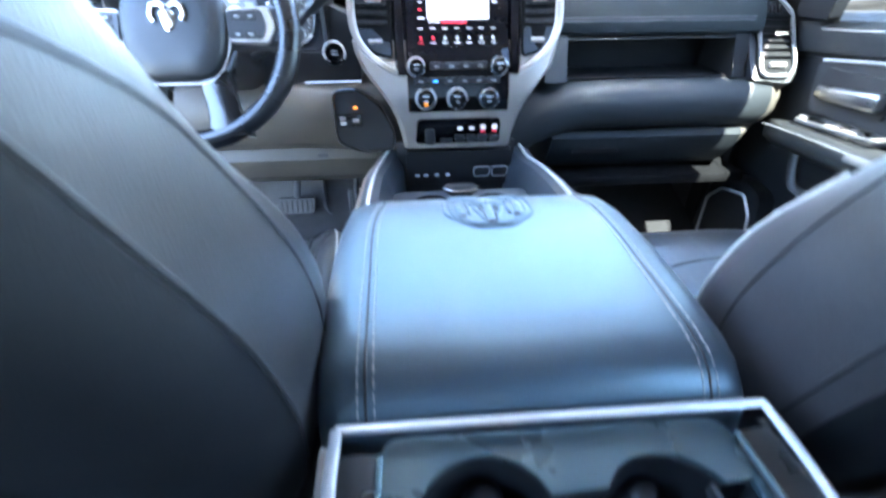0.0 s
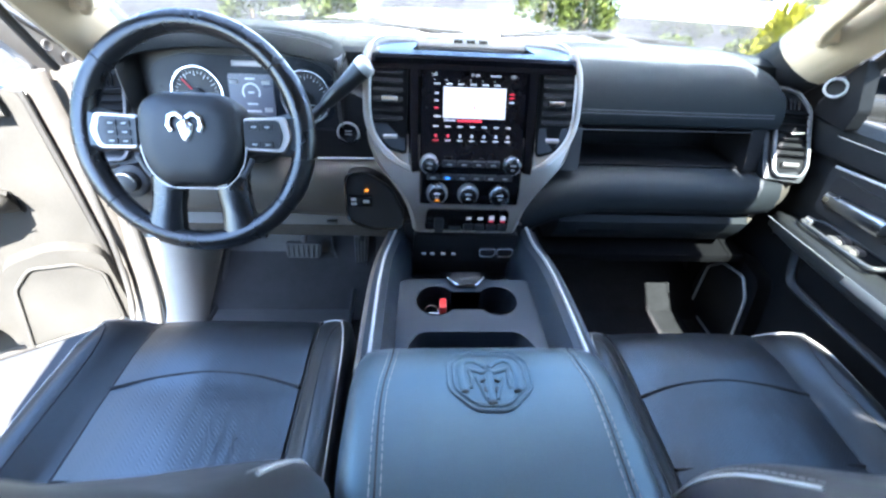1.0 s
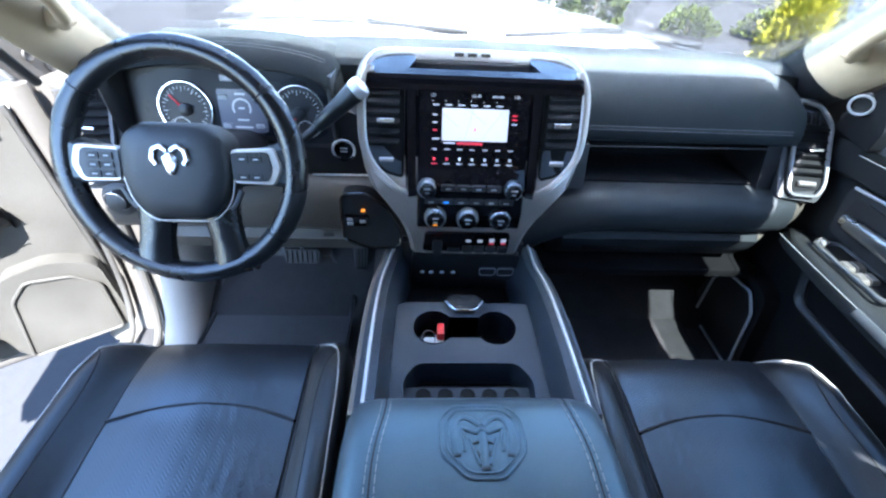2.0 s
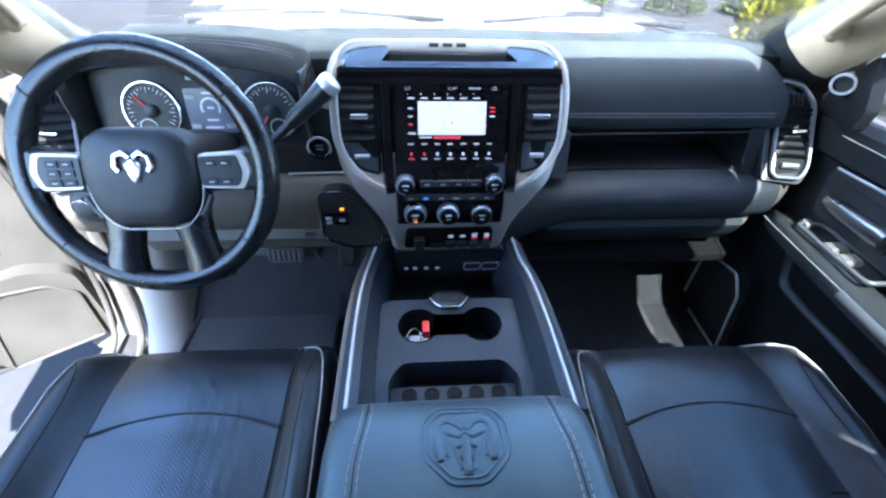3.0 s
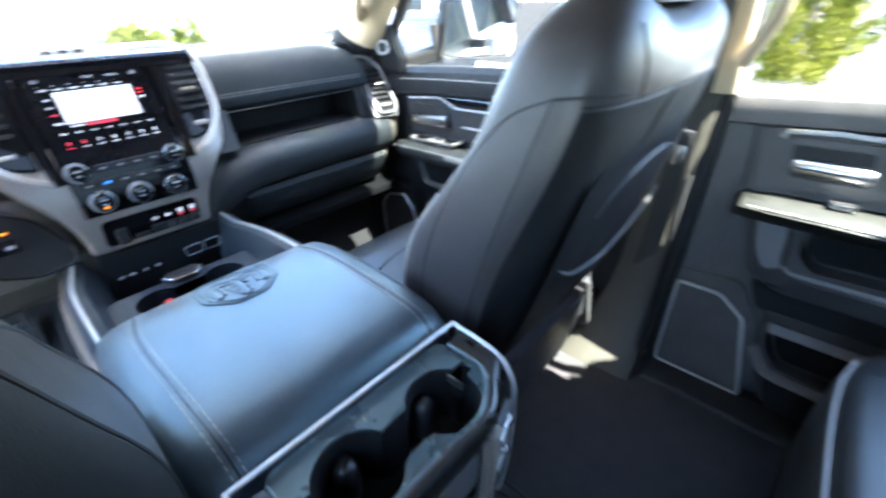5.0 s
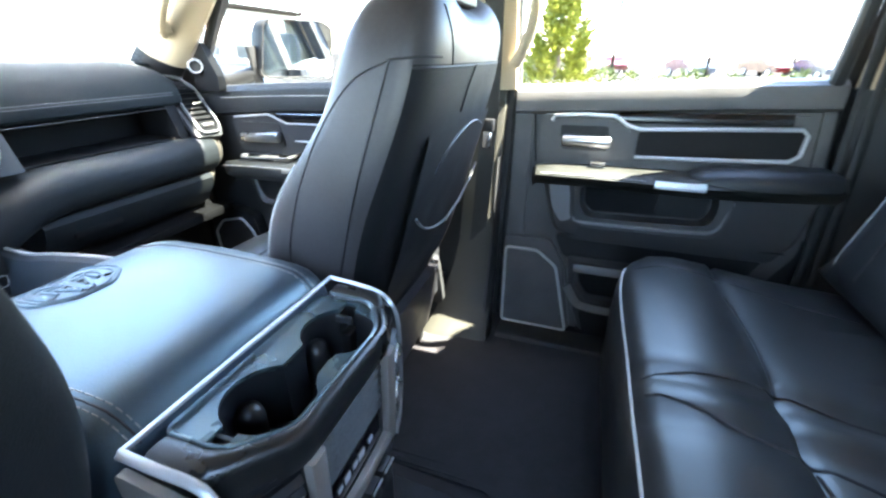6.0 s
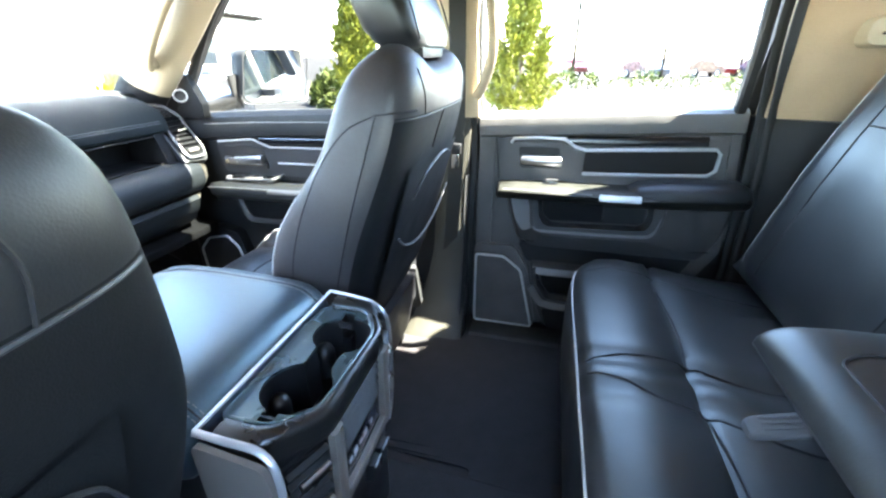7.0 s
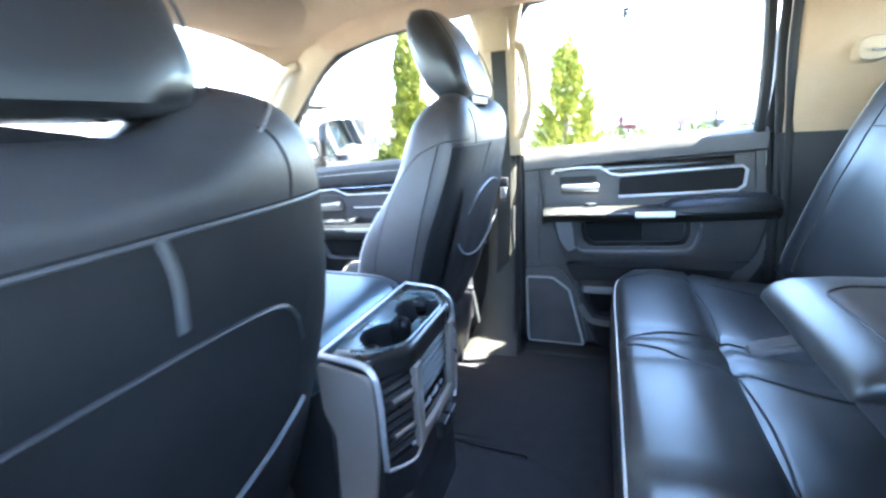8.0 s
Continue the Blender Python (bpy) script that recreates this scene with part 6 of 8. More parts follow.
# ---------------------------------------------------------------- front seats
def front_seat(cx, s, label, drop=0.0, fore=0.0, mid=0.440):
    """s = 1 for the passenger's seat: u runs from the console outwards; fore lengthens the cushion."""
    seat = thing("front_seat", (cx, 0.25, FLOOR_Z), label, "car seat", "front seats")

    def X(u):
        return cx + s * u

    # cushion
    rings = []
    for y, zf, hw in ((0.08, 0.0, 0.235), (0.12, 0.0, 0.242), (0.25, 0.005, 0.246), (0.40, 0.010, 0.246), (0.50, 0.010, 0.244), (0.56, 0.002, 0.240), (0.598, -0.022, 0.232), (0.615, -0.055, 0.224), (0.618, -0.10, 0.218), (0.612, -0.15, 0.214)):
        y += fore * min(1, max(0, (y - 0.25) / 0.25))
        zt = 0.640 + zf
        prof = [(-1.0, -0.16), (-1.02, -0.06), (-1.0, -0.005), (-0.95, 0.018), (-0.86, 0.020), (-0.76, 0.004), (-0.69, -0.012), (-0.45, -0.010), (0, -0.006), (0.45, -0.010), (0.69, -0.012), (0.76, 0.004), (0.86, 0.020), (0.95, 0.018), (1.0, -0.005), (1.02, -0.06), (1.0, -0.16)]
        low = 1.0 if zf > -0.02 else 0.4
        rings.append([Vector((X(u * hw), y, max(zt + v * (low if v > -0.03 else 1), 0.44))) for u, v in prof])
    bm = loft(rings)
    tr = tree_of(bm)
    cu = part("cushion", bm, LEATHER, seat, "black leather seat cushion", 60)
    # embossed middle panel laid on the cushion, a little nearer to the console
    front = 0.595 + fore
    grid = []
    for j in range(34):
        y = 0.13 + j * (front - 0.13) / 33
        puff = 0.0065 * math.sin(math.pi * min(max((y - 0.13) / (mid - 0.13), 0), 1)) if y < mid else 0.0065 * math.sin(math.pi * min((y - mid) / (front + 0.02 - mid), 1))
        row, nn = laid_on(tr, [(X(-0.170 + i * 0.0130), y, 1.2) for i in range(25)], (0, 0, -1), 0.0045)
        grid.append([p + n * (puff * min(1, 5 * i / 24, 5 * (24 - i) / 24) + 0.0012 * noise.noise(p * 19)) for i, (p, n) in enumerate(zip(row, nn))])
    part("centre_panel", loft(grid, False, False), PERFORATED, cu, "embossed leather centre panel", 60)
    for uu in (-0.174, 0.146):
        part("seam", seam_on(tr, [(X(uu), 0.12 + i * (front - 0.115) / 8, 1.2) for i in range(9)], (0, 0, -1), 0.006, 0.006), SEAM, cu)
    part("seam", seam_on(tr, [(X(u), mid + 0.030 * (1 - ((u + 0.014) / 0.160) ** 2), 1.2) for u in (-0.172, -0.11, -0.06, -0.014, 0.035, 0.09, 0.144)], (0, 0, -1), 0.006, 0.010, 0.0045), SEAM, cu)
    part("seam", seam_on(tr, [(X(u), 0.30, 1.2) for u in (-0.172, -0.05, 0.05, 0.144)], (0, 0, -1), 0.005, 0.007, 0.0045), SEAM, cu)
    # bolster seams and pale piping
    for g in (-1, 1):
        part("seam", seam_on(tr, [(X(g * 0.205), 0.14, 1.2), (X(g * 0.203), 0.32, 1.2), (X(g * 0.200), 0.46 + fore, 1.2), (X(g * 0.208), 0.53 + fore, 1.2), (X(g * 0.225), 0.56 + fore, 1.2)], (0, 0, -1), 0.003, 0.003), SEAM, cu)
        pts, nn = laid_on(tr, smooth_path([(X(g * 0.16), 0.597 + fore, 1.2), (X(g * 0.195), 0.588 + fore, 1.2), (X(g * 0.221), 0.560 + fore, 1.2), (X(g * 0.232), 0.50 + fore, 1.2), (X(g * 0.236), 0.40, 1.2), (X(g * 0.238), 0.28, 1.2)], 6), (0, 0, -1), 0.001)
        part("piping", sweep(pts, 0.0032, 0.0032, nn, sides=6), PIPING, cu, "pale piping")
    part("seam", seam_on(tr, [(X(u), 0.596 + fore, 1.2) for u in (-0.16, -0.08, 0, 0.08, 0.16)], (0, 0, -1), 0.003, 0.003), SEAM, cu)
    # seat base and rails
    part("base", box((cx - 0.20, 0.10, 0.40), (cx + 0.20, 0.58, 0.52), 0.02, 3), PLASTIC, seat)
    for g in (-0.17, 0.17):
        part("rail", box((cx + g - 0.02, 0.11, FLOOR_Z), (cx + g + 0.02, 0.58, 0.40), 0.004), WELL, seat)

    # backrest
    rings = []
    table = ((0.585, 0.225, 0.235, 0.085, 5.0), (0.62, 0.235, 0.245, 0.07, 5.0), (0.70, 0.258, 0.25, 0.040, 5.0), (0.80, 0.274, 0.236, 0.012, 5.0), (0.88, 0.276, 0.208, -0.012, 5.0), (0.95, 0.270, 0.160, -0.034, 5.0), (1.02, 0.258, 0.114, -0.056, 4.6), (1.08, 0.246, 0.093, -0.072, 4.2),
             (1.12, 0.234, 0.076, -0.077, 4.0), (1.15, 0.218, 0.056, -0.073, 3.6), (1.172, 0.196, 0.034, -0.061, 3.2), (1.186, 0.165, 0.014, -0.042, 3.0), (1.192, 0.12, -0.002, -0.028, 2.6))
    # the driver's seat has squarer shoulders
    wide = (0, 0.004, 0.010, 0.014, 0.018, 0.018, 0.014, 0.013, 0.017, 0.025, 0.031, 0.034, 0.034) if drop else (0,) * 13
    thick = (0, 0, 0, 0.006, 0.018, 0.026, 0.028, 0.028, 0.028, 0.028, 0.026, 0.02, 0.01) if drop else (0,) * 13
    hd = 0.042 if drop else 0.0
    fine = zip(smooth_path([(z, hw + w, yf + f) for (z, hw, yf, yb, n), w, f in zip(table, wide, thick)], 3), smooth_path([(yb, n, 0) for z, hw, yf, yb, n in table], 3))
    for (z, hw, yf), (yb, n, _) in fine:
        z -= drop * min(1, max(0, (z - 0.7) / 0.3))
        pts = superring(cx, (yf + yb) / 2, z, hw, (yf - yb) / 2, n, 48)
        out = []
        for p in pts:
            u = (p.x - cx) / hw
            if p.y > (yf + yb) / 2:                       # hollow front
                p = Vector((p.x, p.y - 0.035 * (1 - min(1, abs(u) * 1.15) ** 2) * (1 if z < 1.1 else 0.4), p.z))
            f = min(1, max(0, (z - 1.06) / 0.08))          # saddle between the shoulders
            a = min(1, max(0, (abs(p.x - cx) - 0.05) / 0.10))
            p.z += f * ((0.040 if drop else 0.028) * a * a * (3 - 2 * a) - (0.041 if drop else 0.020))
            out.append(p)
        rings.append(out)
    bm = loft(rings)
    tr = tree_of(bm)
    sd = 0.015 if drop else 0.0
    zs = 1.089 - sd
    y_, z_ = 0.108, 0.394 - sd
    fall = Vector((0, z_, y_)).normalized()
    for co, no in ((Vector((0, -0.014, 1.094 - sd)), fall), (Vector((0, 0, zs)), Vector((0, 0, 1)))):
        bmesh.ops.bisect_plane(bm, geom=bm.verts[:] + bm.edges[:] + bm.faces[:], plane_co=co, plane_no=no)

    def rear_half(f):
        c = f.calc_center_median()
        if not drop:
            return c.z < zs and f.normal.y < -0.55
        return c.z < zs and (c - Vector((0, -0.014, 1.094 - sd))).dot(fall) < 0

    bm.normal_update()
    shell = bm.copy()
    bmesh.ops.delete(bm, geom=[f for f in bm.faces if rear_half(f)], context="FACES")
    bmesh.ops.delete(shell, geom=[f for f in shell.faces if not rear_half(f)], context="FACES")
    bk = part("backrest", bm, BACK_LEATHER if drop else LIT_BACK_LEATHER, seat, "black leather backrest", 60)
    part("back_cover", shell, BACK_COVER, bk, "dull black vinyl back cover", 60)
    inn = Vector((s, 0, 0))         # looking from the console at its side
    side_x = X(-0.4)

    def side(pts, m, w=0.003, h=0.003, d=inn, x0=side_x):
        b = seam_on(tr, [(x0, y, z) for y, z in pts], d, w, h)
        if b:
            part("seam", b, m, bk)

    for d, x0 in ((inn, side_x), (-inn, X(0.4))):
        pale = POCKET if drop else SEAM
        side([(-0.014, 1.094 - sd), (0.006, 1.02), (0.0255, 0.95), (0.045, 0.88), (0.0615, 0.82), (0.094, 0.70)], SEAM, 0.004, 0.004, d, x0)
        side([(-0.014, 1.094 - sd), (0.036, 1.070 - sd), (0.080, 1.018), (0.112, 0.952), (0.138, 0.88), (0.156, 0.81), (0.168, 0.70)], pale, 0.003, 0.003, d, x0)
        if not drop:
            side([(-0.014, 1.094), (-0.05, 1.098), (-0.066, 1.098)], SEAM, 0.004, 0.004, d, x0)
    # piping at the front edge
    for g in (-1, 1):
        pts, nn = laid_on(tr, smooth_path([(X(g * 0.252), 0.5, 0.72), (X(g * 0.258), 0.5, 0.80), (X(g * 0.258), 0.5, 0.88), (X(g * 0.25), 0.5, 0.95)], 6), (0, -1, 0), 0.001)
        part("piping", sweep(pts, 0.004, 0.004, nn, sides=6), PIPING, bk, "pale piping")
        pts2 = [(X(g * 0.244), 0.5, 0.70), (X(g * 0.250), 0.5, 0.80), (X(g * 0.250), 0.5, 0.88), (X(g * 0.242), 0.5, 0.95)]
        part("stitching", stitches_on(tr, pts2, (0, -1, 0), 0.005, 0.003), STITCH, bk)
    # seams on the rear face
    back = (0, 1, 0)
    part("seam", seam_on(tr, [(X(u), -0.5, 1.085 - sd) for u in (-0.236, -0.16, -0.08, 0, 0.08, 0.16, 0.236)], back, 0.004, 0.004), POCKET if drop else SEAM, bk)
    for g in (-1, 1):
        if drop:
            part("seam", seam_on(tr, [(X(g * 0.166), -0.5, 1.072), (X(g * 0.169), -0.5, 1.100), (X(g * 0.161), -0.5, 1.124), (X(g * 0.149), -0.5, 1.137)], back, 0.003, 0.003), SEAM, bk)
            part("stitching", stitches_on(tr, [(X(g * 0.145), -0.5, 1.132), (X(g * 0.172), -0.5, 1.147), (X(g * 0.196), -0.5, 1.158)], back, 0.007, 0.003, 0.0022), STITCH, bk, "pale stitched shoulder seam")
            part("seam", seam_on(tr, [(X(g * 0.145), -0.5, 1.135), (X(g * 0.172), -0.5, 1.150), (X(g * 0.197), -0.5, 1.161)], back, 0.004, 0.003), SEAM, bk)
        else:
            part("seam", seam_on(tr, [(X(g * 0.155), -0.5, 1.088), (X(g * 0.162), -0.5, 1.12), (X(g * 0.170), -0.5, 1.145), (X(g * 0.172), -0.5, 1.16)], back, 0.003, 0.003), SEAM, bk)
        p2, n2 = laid_on(tr, smooth_path([(X(g * 0.165), 0.0, 1.3), (X(g * 0.150), 0.01, 1.3), (X(g * 0.140), 0.02, 1.3)], 5), (0, 0, -1))
        if len(p2) > 1:
            part("seam", sweep(p2, 0.003, 0.003, n2, sides=6), SEAM, bk)
    part("strap", seam_on(tr, [(X(-0.036), -0.5, 1.086 - sd), (X(-0.046), -0.5, 1.055 - sd), (X(-0.050), -0.5, 1.012 - sd)], back, 0.008, 0.004, 0.001), WEBBING if drop else SEAM, bk)
    # map pocket's mouth and the lower edge of the back panel
    if drop:
        mouth = [(X(u), -0.5, 0.962 + dz) for u, dz in ((-0.185, -0.04), (-0.165, 0.0), (-0.125, 0.022), (0, 0.026), (0.125, 0.022), (0.165, 0.0), (0.185, -0.04))]
    else:
        mouth = [(X(u), -0.5, z) for u, z in ((-0.125, 0.925), (-0.105, 0.946), (-0.07, 0.968), (-0.01, 0.985), (0.06, 0.987), (0.13, 0.972))]
    part("pocket_edge", seam_on(tr, mouth, back, 0.003, 0.005, 0.0105 if drop else 0.0085), VINYL if drop else POCKET, bk)
    edge = [(X(u), -0.5, z - drop) for u, z in ((-0.185, 0.868), (-0.165, 0.852), (-0.12, 0.826), (-0.05, 0.802), (0.03, 0.790), (0.11, 0.806), (0.165, 0.840), (0.19, 0.875))]
    part("panel_edge", seam_on(tr, edge, back, 0.005, 0.006, 0.020), PALE_EDGE, bk, "pale lower edge of the back panel")
    # pocket sheet bulging from the back
    grid = []
    for j in range(9):
        z = 0.66 + j * 0.042
        row, _ = laid_on(tr, [(X(-0.19 + i * 0.038), -0.5, z) for i in range(11)], back, 0.006 + 0.004 * math.sin(j * 0.39))
        grid.append(row)
    part("map_pocket", loft(grid, False, False), BACK_COVER, bk, "slack vinyl map pocket", 60)
    # lower rear cover and side shield
    part("lower_cover", loft([superring(cx, 0.14, z, hw, hy, 5, 32) for z, hw, hy in ((0.42, 0.20, 0.06), (0.50, 0.215, 0.075), (0.60, 0.225, 0.085))]), VINYL, seat)
    part("side_shield", prism(round_outline([(0.06, 0.44), (0.56, 0.44), (0.54, 0.52), (0.22, 0.56), (0.08, 0.58)], 0.02), 0.02, lambda u, v, d: Vector((X(0.225 + d), u, v)), 0.005), PLASTIC, seat)
    # head restraint
    hr = part("head_restraint", loft([superring(cx, yc, z - hd, hw, hy, n, 36) for z, yc, hw, hy, n in ((1.188, -0.008, 0.105, 0.030, 3), (1.196, -0.006, 0.125, 0.048, 3.2), (1.22, 0.004, 0.138, 0.058, 3.6), (1.27, 0.025, 0.140, 0.060, 3.8), (1.32, 0.045, 0.134, 0.056, 3.6), (1.36, 0.060, 0.122, 0.046, 3.2), (1.382, 0.066, 0.104, 0.033, 2.8), (1.390, 0.068, 0.08, 0.02, 2.4))]), LEATHER, seat, "black leather head restraint", 60)
    for g in (-0.06, 0.06):
        part("post", sweep([(cx + g, -0.02, 1.15), (cx + g, -0.005, 1.20 - hd)], 0.014, 0.014, (0, 1, 0), sides=12), CHROME, hr)
        part("post_collar", disc((cx + g, -0.018, 1.188 - drop), (0, 0.2, 1), [(0.017, 0), (0.017, 0.008), (0.012, 0.010)], 18), DARK, hr)
    if not drop:
        part("carrier", box((cx - 0.075, -0.045, 1.175 - hd), (cx + 0.075, 0.03, 1.198 - hd), 0.006), DARK, hr)
    for g in (-1, 1):
        part("seam", sweep(smooth_path([(X(g * 0.118), -0.052, 1.205 - hd), (X(g * 0.120), -0.040, 1.25 - hd), (X(g * 0.118), -0.020, 1.30 - hd), (X(g * 0.108), 0.008, 1.345 - hd), (X(g * 0.095), 0.035, 1.378 - hd)], 5), 0.003, 0.003), SEAM, hr)
    # buckle beside the console
    bu = part("belt_buckle", box((X(-0.252) - 0.012, 0.20, 0.57), (X(-0.252) + 0.012, 0.235, 0.655), 0.005), DARK, seat, "black belt buckle with a red button")
    part("release_button", box((X(-0.252) - 0.008, 0.204, 0.652), (X(-0.252) + 0.008, 0.231, 0.659), 0.002), RED, bu, "red release button")
    return seat


front_seat(0.463, 1, "black leather passenger bucket seat with pale piping", 0.0, -0.008, 0.423)
front_seat(-0.474, -1, "black leather driver's bucket seat with pale piping", 0.018, 0.026, 0.448)


# ---------------------------------------------------------------- front doors
def front_door(name, T, label):
    """T places a point of the closed right-hand door."""
    door = thing(name, T(Vector((0.88, 0.5, 0.33))), label, "car door", "front doors")

    # the open door's trim carries sunlight in its colour
    trim = SUNLIT_TRIM if name.startswith("driver") else BLACK_TRIM

    def moved(bm):
        lean_in(bm)
        for v in bm.verts:
            v.co = T(v.co)
        return bm

    def plate(nm, pts, x0, x1, mat, r=0.004, rr=0.015, parent=None, lab=""):
        return part(nm, moved(prism(round_outline(pts, rr, 4), x1 - x0, lambda u, v, d: Vector((x0 + d, u, v)), r)), mat, parent or door, lab)

    def bar(nm, pts, w, h, mat, parent=None, lab="", nrm=(-1, 0, 0), step=5, square=3, closed=False):
        return part(nm, moved(sweep(smooth_path(pts, step, closed) if step else pts, w, h, nrm, closed, 8, square)), mat, parent or door, lab)

    # shell, upper, middle and lower panels
    plate("shell", [(1.0, 0.30), (0.03, 0.30), (0.03, 0.985), (0.86, 0.952), (1.0, 0.955)], 0.865, 0.95, PAINT, 0.01, 0.02)
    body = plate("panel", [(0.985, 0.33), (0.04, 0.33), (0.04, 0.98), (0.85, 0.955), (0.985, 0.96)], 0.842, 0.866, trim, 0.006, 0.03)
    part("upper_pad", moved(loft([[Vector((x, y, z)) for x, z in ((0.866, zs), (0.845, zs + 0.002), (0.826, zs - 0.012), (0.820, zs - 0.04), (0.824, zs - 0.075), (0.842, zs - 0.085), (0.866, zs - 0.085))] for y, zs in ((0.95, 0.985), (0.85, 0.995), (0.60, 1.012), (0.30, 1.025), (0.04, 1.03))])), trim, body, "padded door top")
    if name.startswith("driver"):
        bar("flange", [(0.872, 0.06, 0.300), (0.872, 0.60, 0.300), (0.872, 0.88, 0.306), (0.872, 0.975, 0.350), (0.872, 1.012, 0.46), (0.872, 1.020, 0.70), (0.872, 1.018, 0.98)], 0.050, 0.036, JAMB_PAINT, None, "painted door edge, darkened for shade")
        bar("door_seal", [(0.850, 0.06, 0.325), (0.850, 0.60, 0.325), (0.850, 0.86, 0.330), (0.850, 0.945, 0.368), (0.850, 0.982, 0.47), (0.850, 0.990, 0.70), (0.850, 0.988, 0.95)], 0.014, 0.014, JAMB_SEAL, None, "brown-grey rubber door seal")
    bar("stitch_line", [(0.822, 0.86, 0.965), (0.822, 0.6, 0.98), (0.822, 0.05, 0.998)], 0.002, 0.002, STITCH, body)
    plate("insert", [(0.84, 0.905), (0.70, 0.925), (0.62, 0.895), (0.08, 0.905), (0.08, 0.80), (0.82, 0.80)], 0.832, 0.845, VINYL, 0.004, 0.02)
    bar("gloss_strip", [(0.828, 0.66, 0.918), (0.828, 0.40, 0.925), (0.828, 0.10, 0.93)], 0.018, 0.008, PIANO, None, "gloss black strip")
    bar("silver_line", [(0.827, 0.825, 0.908), (0.826, 0.76, 0.915), (0.826, 0.69, 0.922), (0.826, 0.655, 0.910), (0.826, 0.625, 0.897), (0.826, 0.45, 0.902), (0.826, 0.10, 0.912)], 0.006, 0.006, SILVER, None, "silver trim line", step=0)
    bar("silver_line", [(0.826, 0.60, 0.845), (0.826, 0.45, 0.848), (0.826, 0.10, 0.855)], 0.006, 0.006, SILVER, None, "silver trim line", step=0)
    hp = plate("handle_recess", [(0.81, 0.895), (0.655, 0.895), (0.64, 0.82), (0.81, 0.82)], 0.828, 0.836, DARK, 0.003, 0.015)
    part("door_handle", moved(loft([superring(0.815, z, y, hx, hz, 3, 16, "xzy") for y, z, hx, hz in ((0.795, 0.848, 0.006, 0.012), (0.77, 0.848, 0.010, 0.014), (0.70, 0.852, 0.012, 0.016), (0.665, 0.855, 0.014, 0.018), (0.650, 0.855, 0.012, 0.016))])), HANDLE, hp, "bright silver door handle")
    # arm rest
    arm = part("armrest", moved(loft([[Vector((x, y, z)) for x, z in ((0.845, zt - 0.01), (0.80, zt), (x0 + 0.012, zt), (x0, zt - 0.014), (x0 + 0.004, zt - 0.04), (x0 + 0.035, zt - 0.062), (0.845, zt - 0.075))] for y, zt, x0 in ((0.885, 0.752, 0.815), (0.87, 0.765, 0.79), (0.82, 0.775, 0.765), (0.70, 0.782, 0.748), (0.55, 0.785, 0.742), (0.30, 0.792, 0.742), (0.10, 0.79, 0.752), (0.06, 0.775, 0.775))])), trim if name.startswith("driver") else PAD, door, "padded armrest", 50)
    bar("stitch_line", [(0.762, 0.85, 0.762), (0.748, 0.76, 0.771), (0.744, 0.6, 0.776), (0.743, 0.48, 0.778)], 0.002, 0.002, STITCH, arm)
    swp = part("window_switch_panel", moved(prism(round_outline([(0.775, 0.790), (0.60, 0.783), (0.60, 0.838), (0.775, 0.836)], 0.014), 0.006, lambda u, v, d: Vector((v, u, 0.782 + d)), 0.002)), DARK, arm, "black window switch panel in a satin bezel")
    part("bezel", moved(sweep([(x, y, 0.789 + 0.012 * max(0, (0.65 - y) / 0.05)) for y, x in round_outline([(0.790, 0.782), (0.592, 0.772), (0.592, 0.842), (0.780, 0.840)], 0.016, 4)], 0.008, 0.009, (0, 0, 1), True, 8, 3)), BAND, swp, "satin silver bezel")
    part("grab_edge", moved(loft([superring(x, y, z, 0.006, 0.011, 3, 16) for x, y, z in ((0.800, 0.782, 0.784), (0.800, 0.784, 0.794), (0.803, 0.784, 0.797))])), SATIN, swp)
    for k in range(4):
        y, x = 0.700 - (k // 2) * 0.036, 0.792 + (k % 2) * 0.022
        part("window_switch", moved(loft([[Vector((x + dx * f, y + dy * f + 0.003 * h / 0.01, 0.787 + h)) for dx, dy in ((-0.009, 0.013), (0.009, 0.013), (0.009, -0.013), (-0.009, -0.013))] for h, f in ((0, 1.0), (0.007, 1.0), (0.011, 0.8))])), SATIN, swp, "silver window switch")
    bar("silver_inlay", [(0.742, 0.60, 0.770), (0.740, 0.53, 0.772), (0.740, 0.47, 0.774)], 0.018, 0.006, BAND, arm, "satin silver armrest inlay", (-1, 0, 0.35))
    # lower pocket, speaker
    poc = plate("pocket_frame", [(0.80, 0.722), (0.08, 0.728), (0.12, 0.56), (0.42, 0.565), (0.74, 0.61)], 0.826, 0.845, trim, 0.006, 0.03)
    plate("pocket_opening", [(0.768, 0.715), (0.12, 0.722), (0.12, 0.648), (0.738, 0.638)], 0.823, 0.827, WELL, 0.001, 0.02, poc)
    bar("opening_lip", [(0.812, 0.776, 0.712), (0.812, 0.760, 0.664), (0.812, 0.742, 0.640), (0.812, 0.70, 0.634), (0.812, 0.50, 0.640), (0.812, 0.12, 0.650)], 0.020, 0.010, SWITCHGEAR if not name.startswith("driver") else trim, poc, "satin grey pocket lip", (-0.65, 0.1, 0.76), 3)
    part("pocket_lip", moved(loft([superring(0.815, z, y, 0.016, 0.030, 3, 16, "xzy") for y, z in ((0.70, 0.40), (0.60, 0.43), (0.35, 0.44), (0.10, 0.44))])), trim, door)
    pod = plate("speaker_pod", [(0.985, 0.335), (0.985, 0.56), (0.90, 0.60), (0.80, 0.585), (0.74, 0.335)], 0.80, 0.845, trim, 0.012, 0.03)

    def spk(y, z):
        return Vector((0.792, y, z))

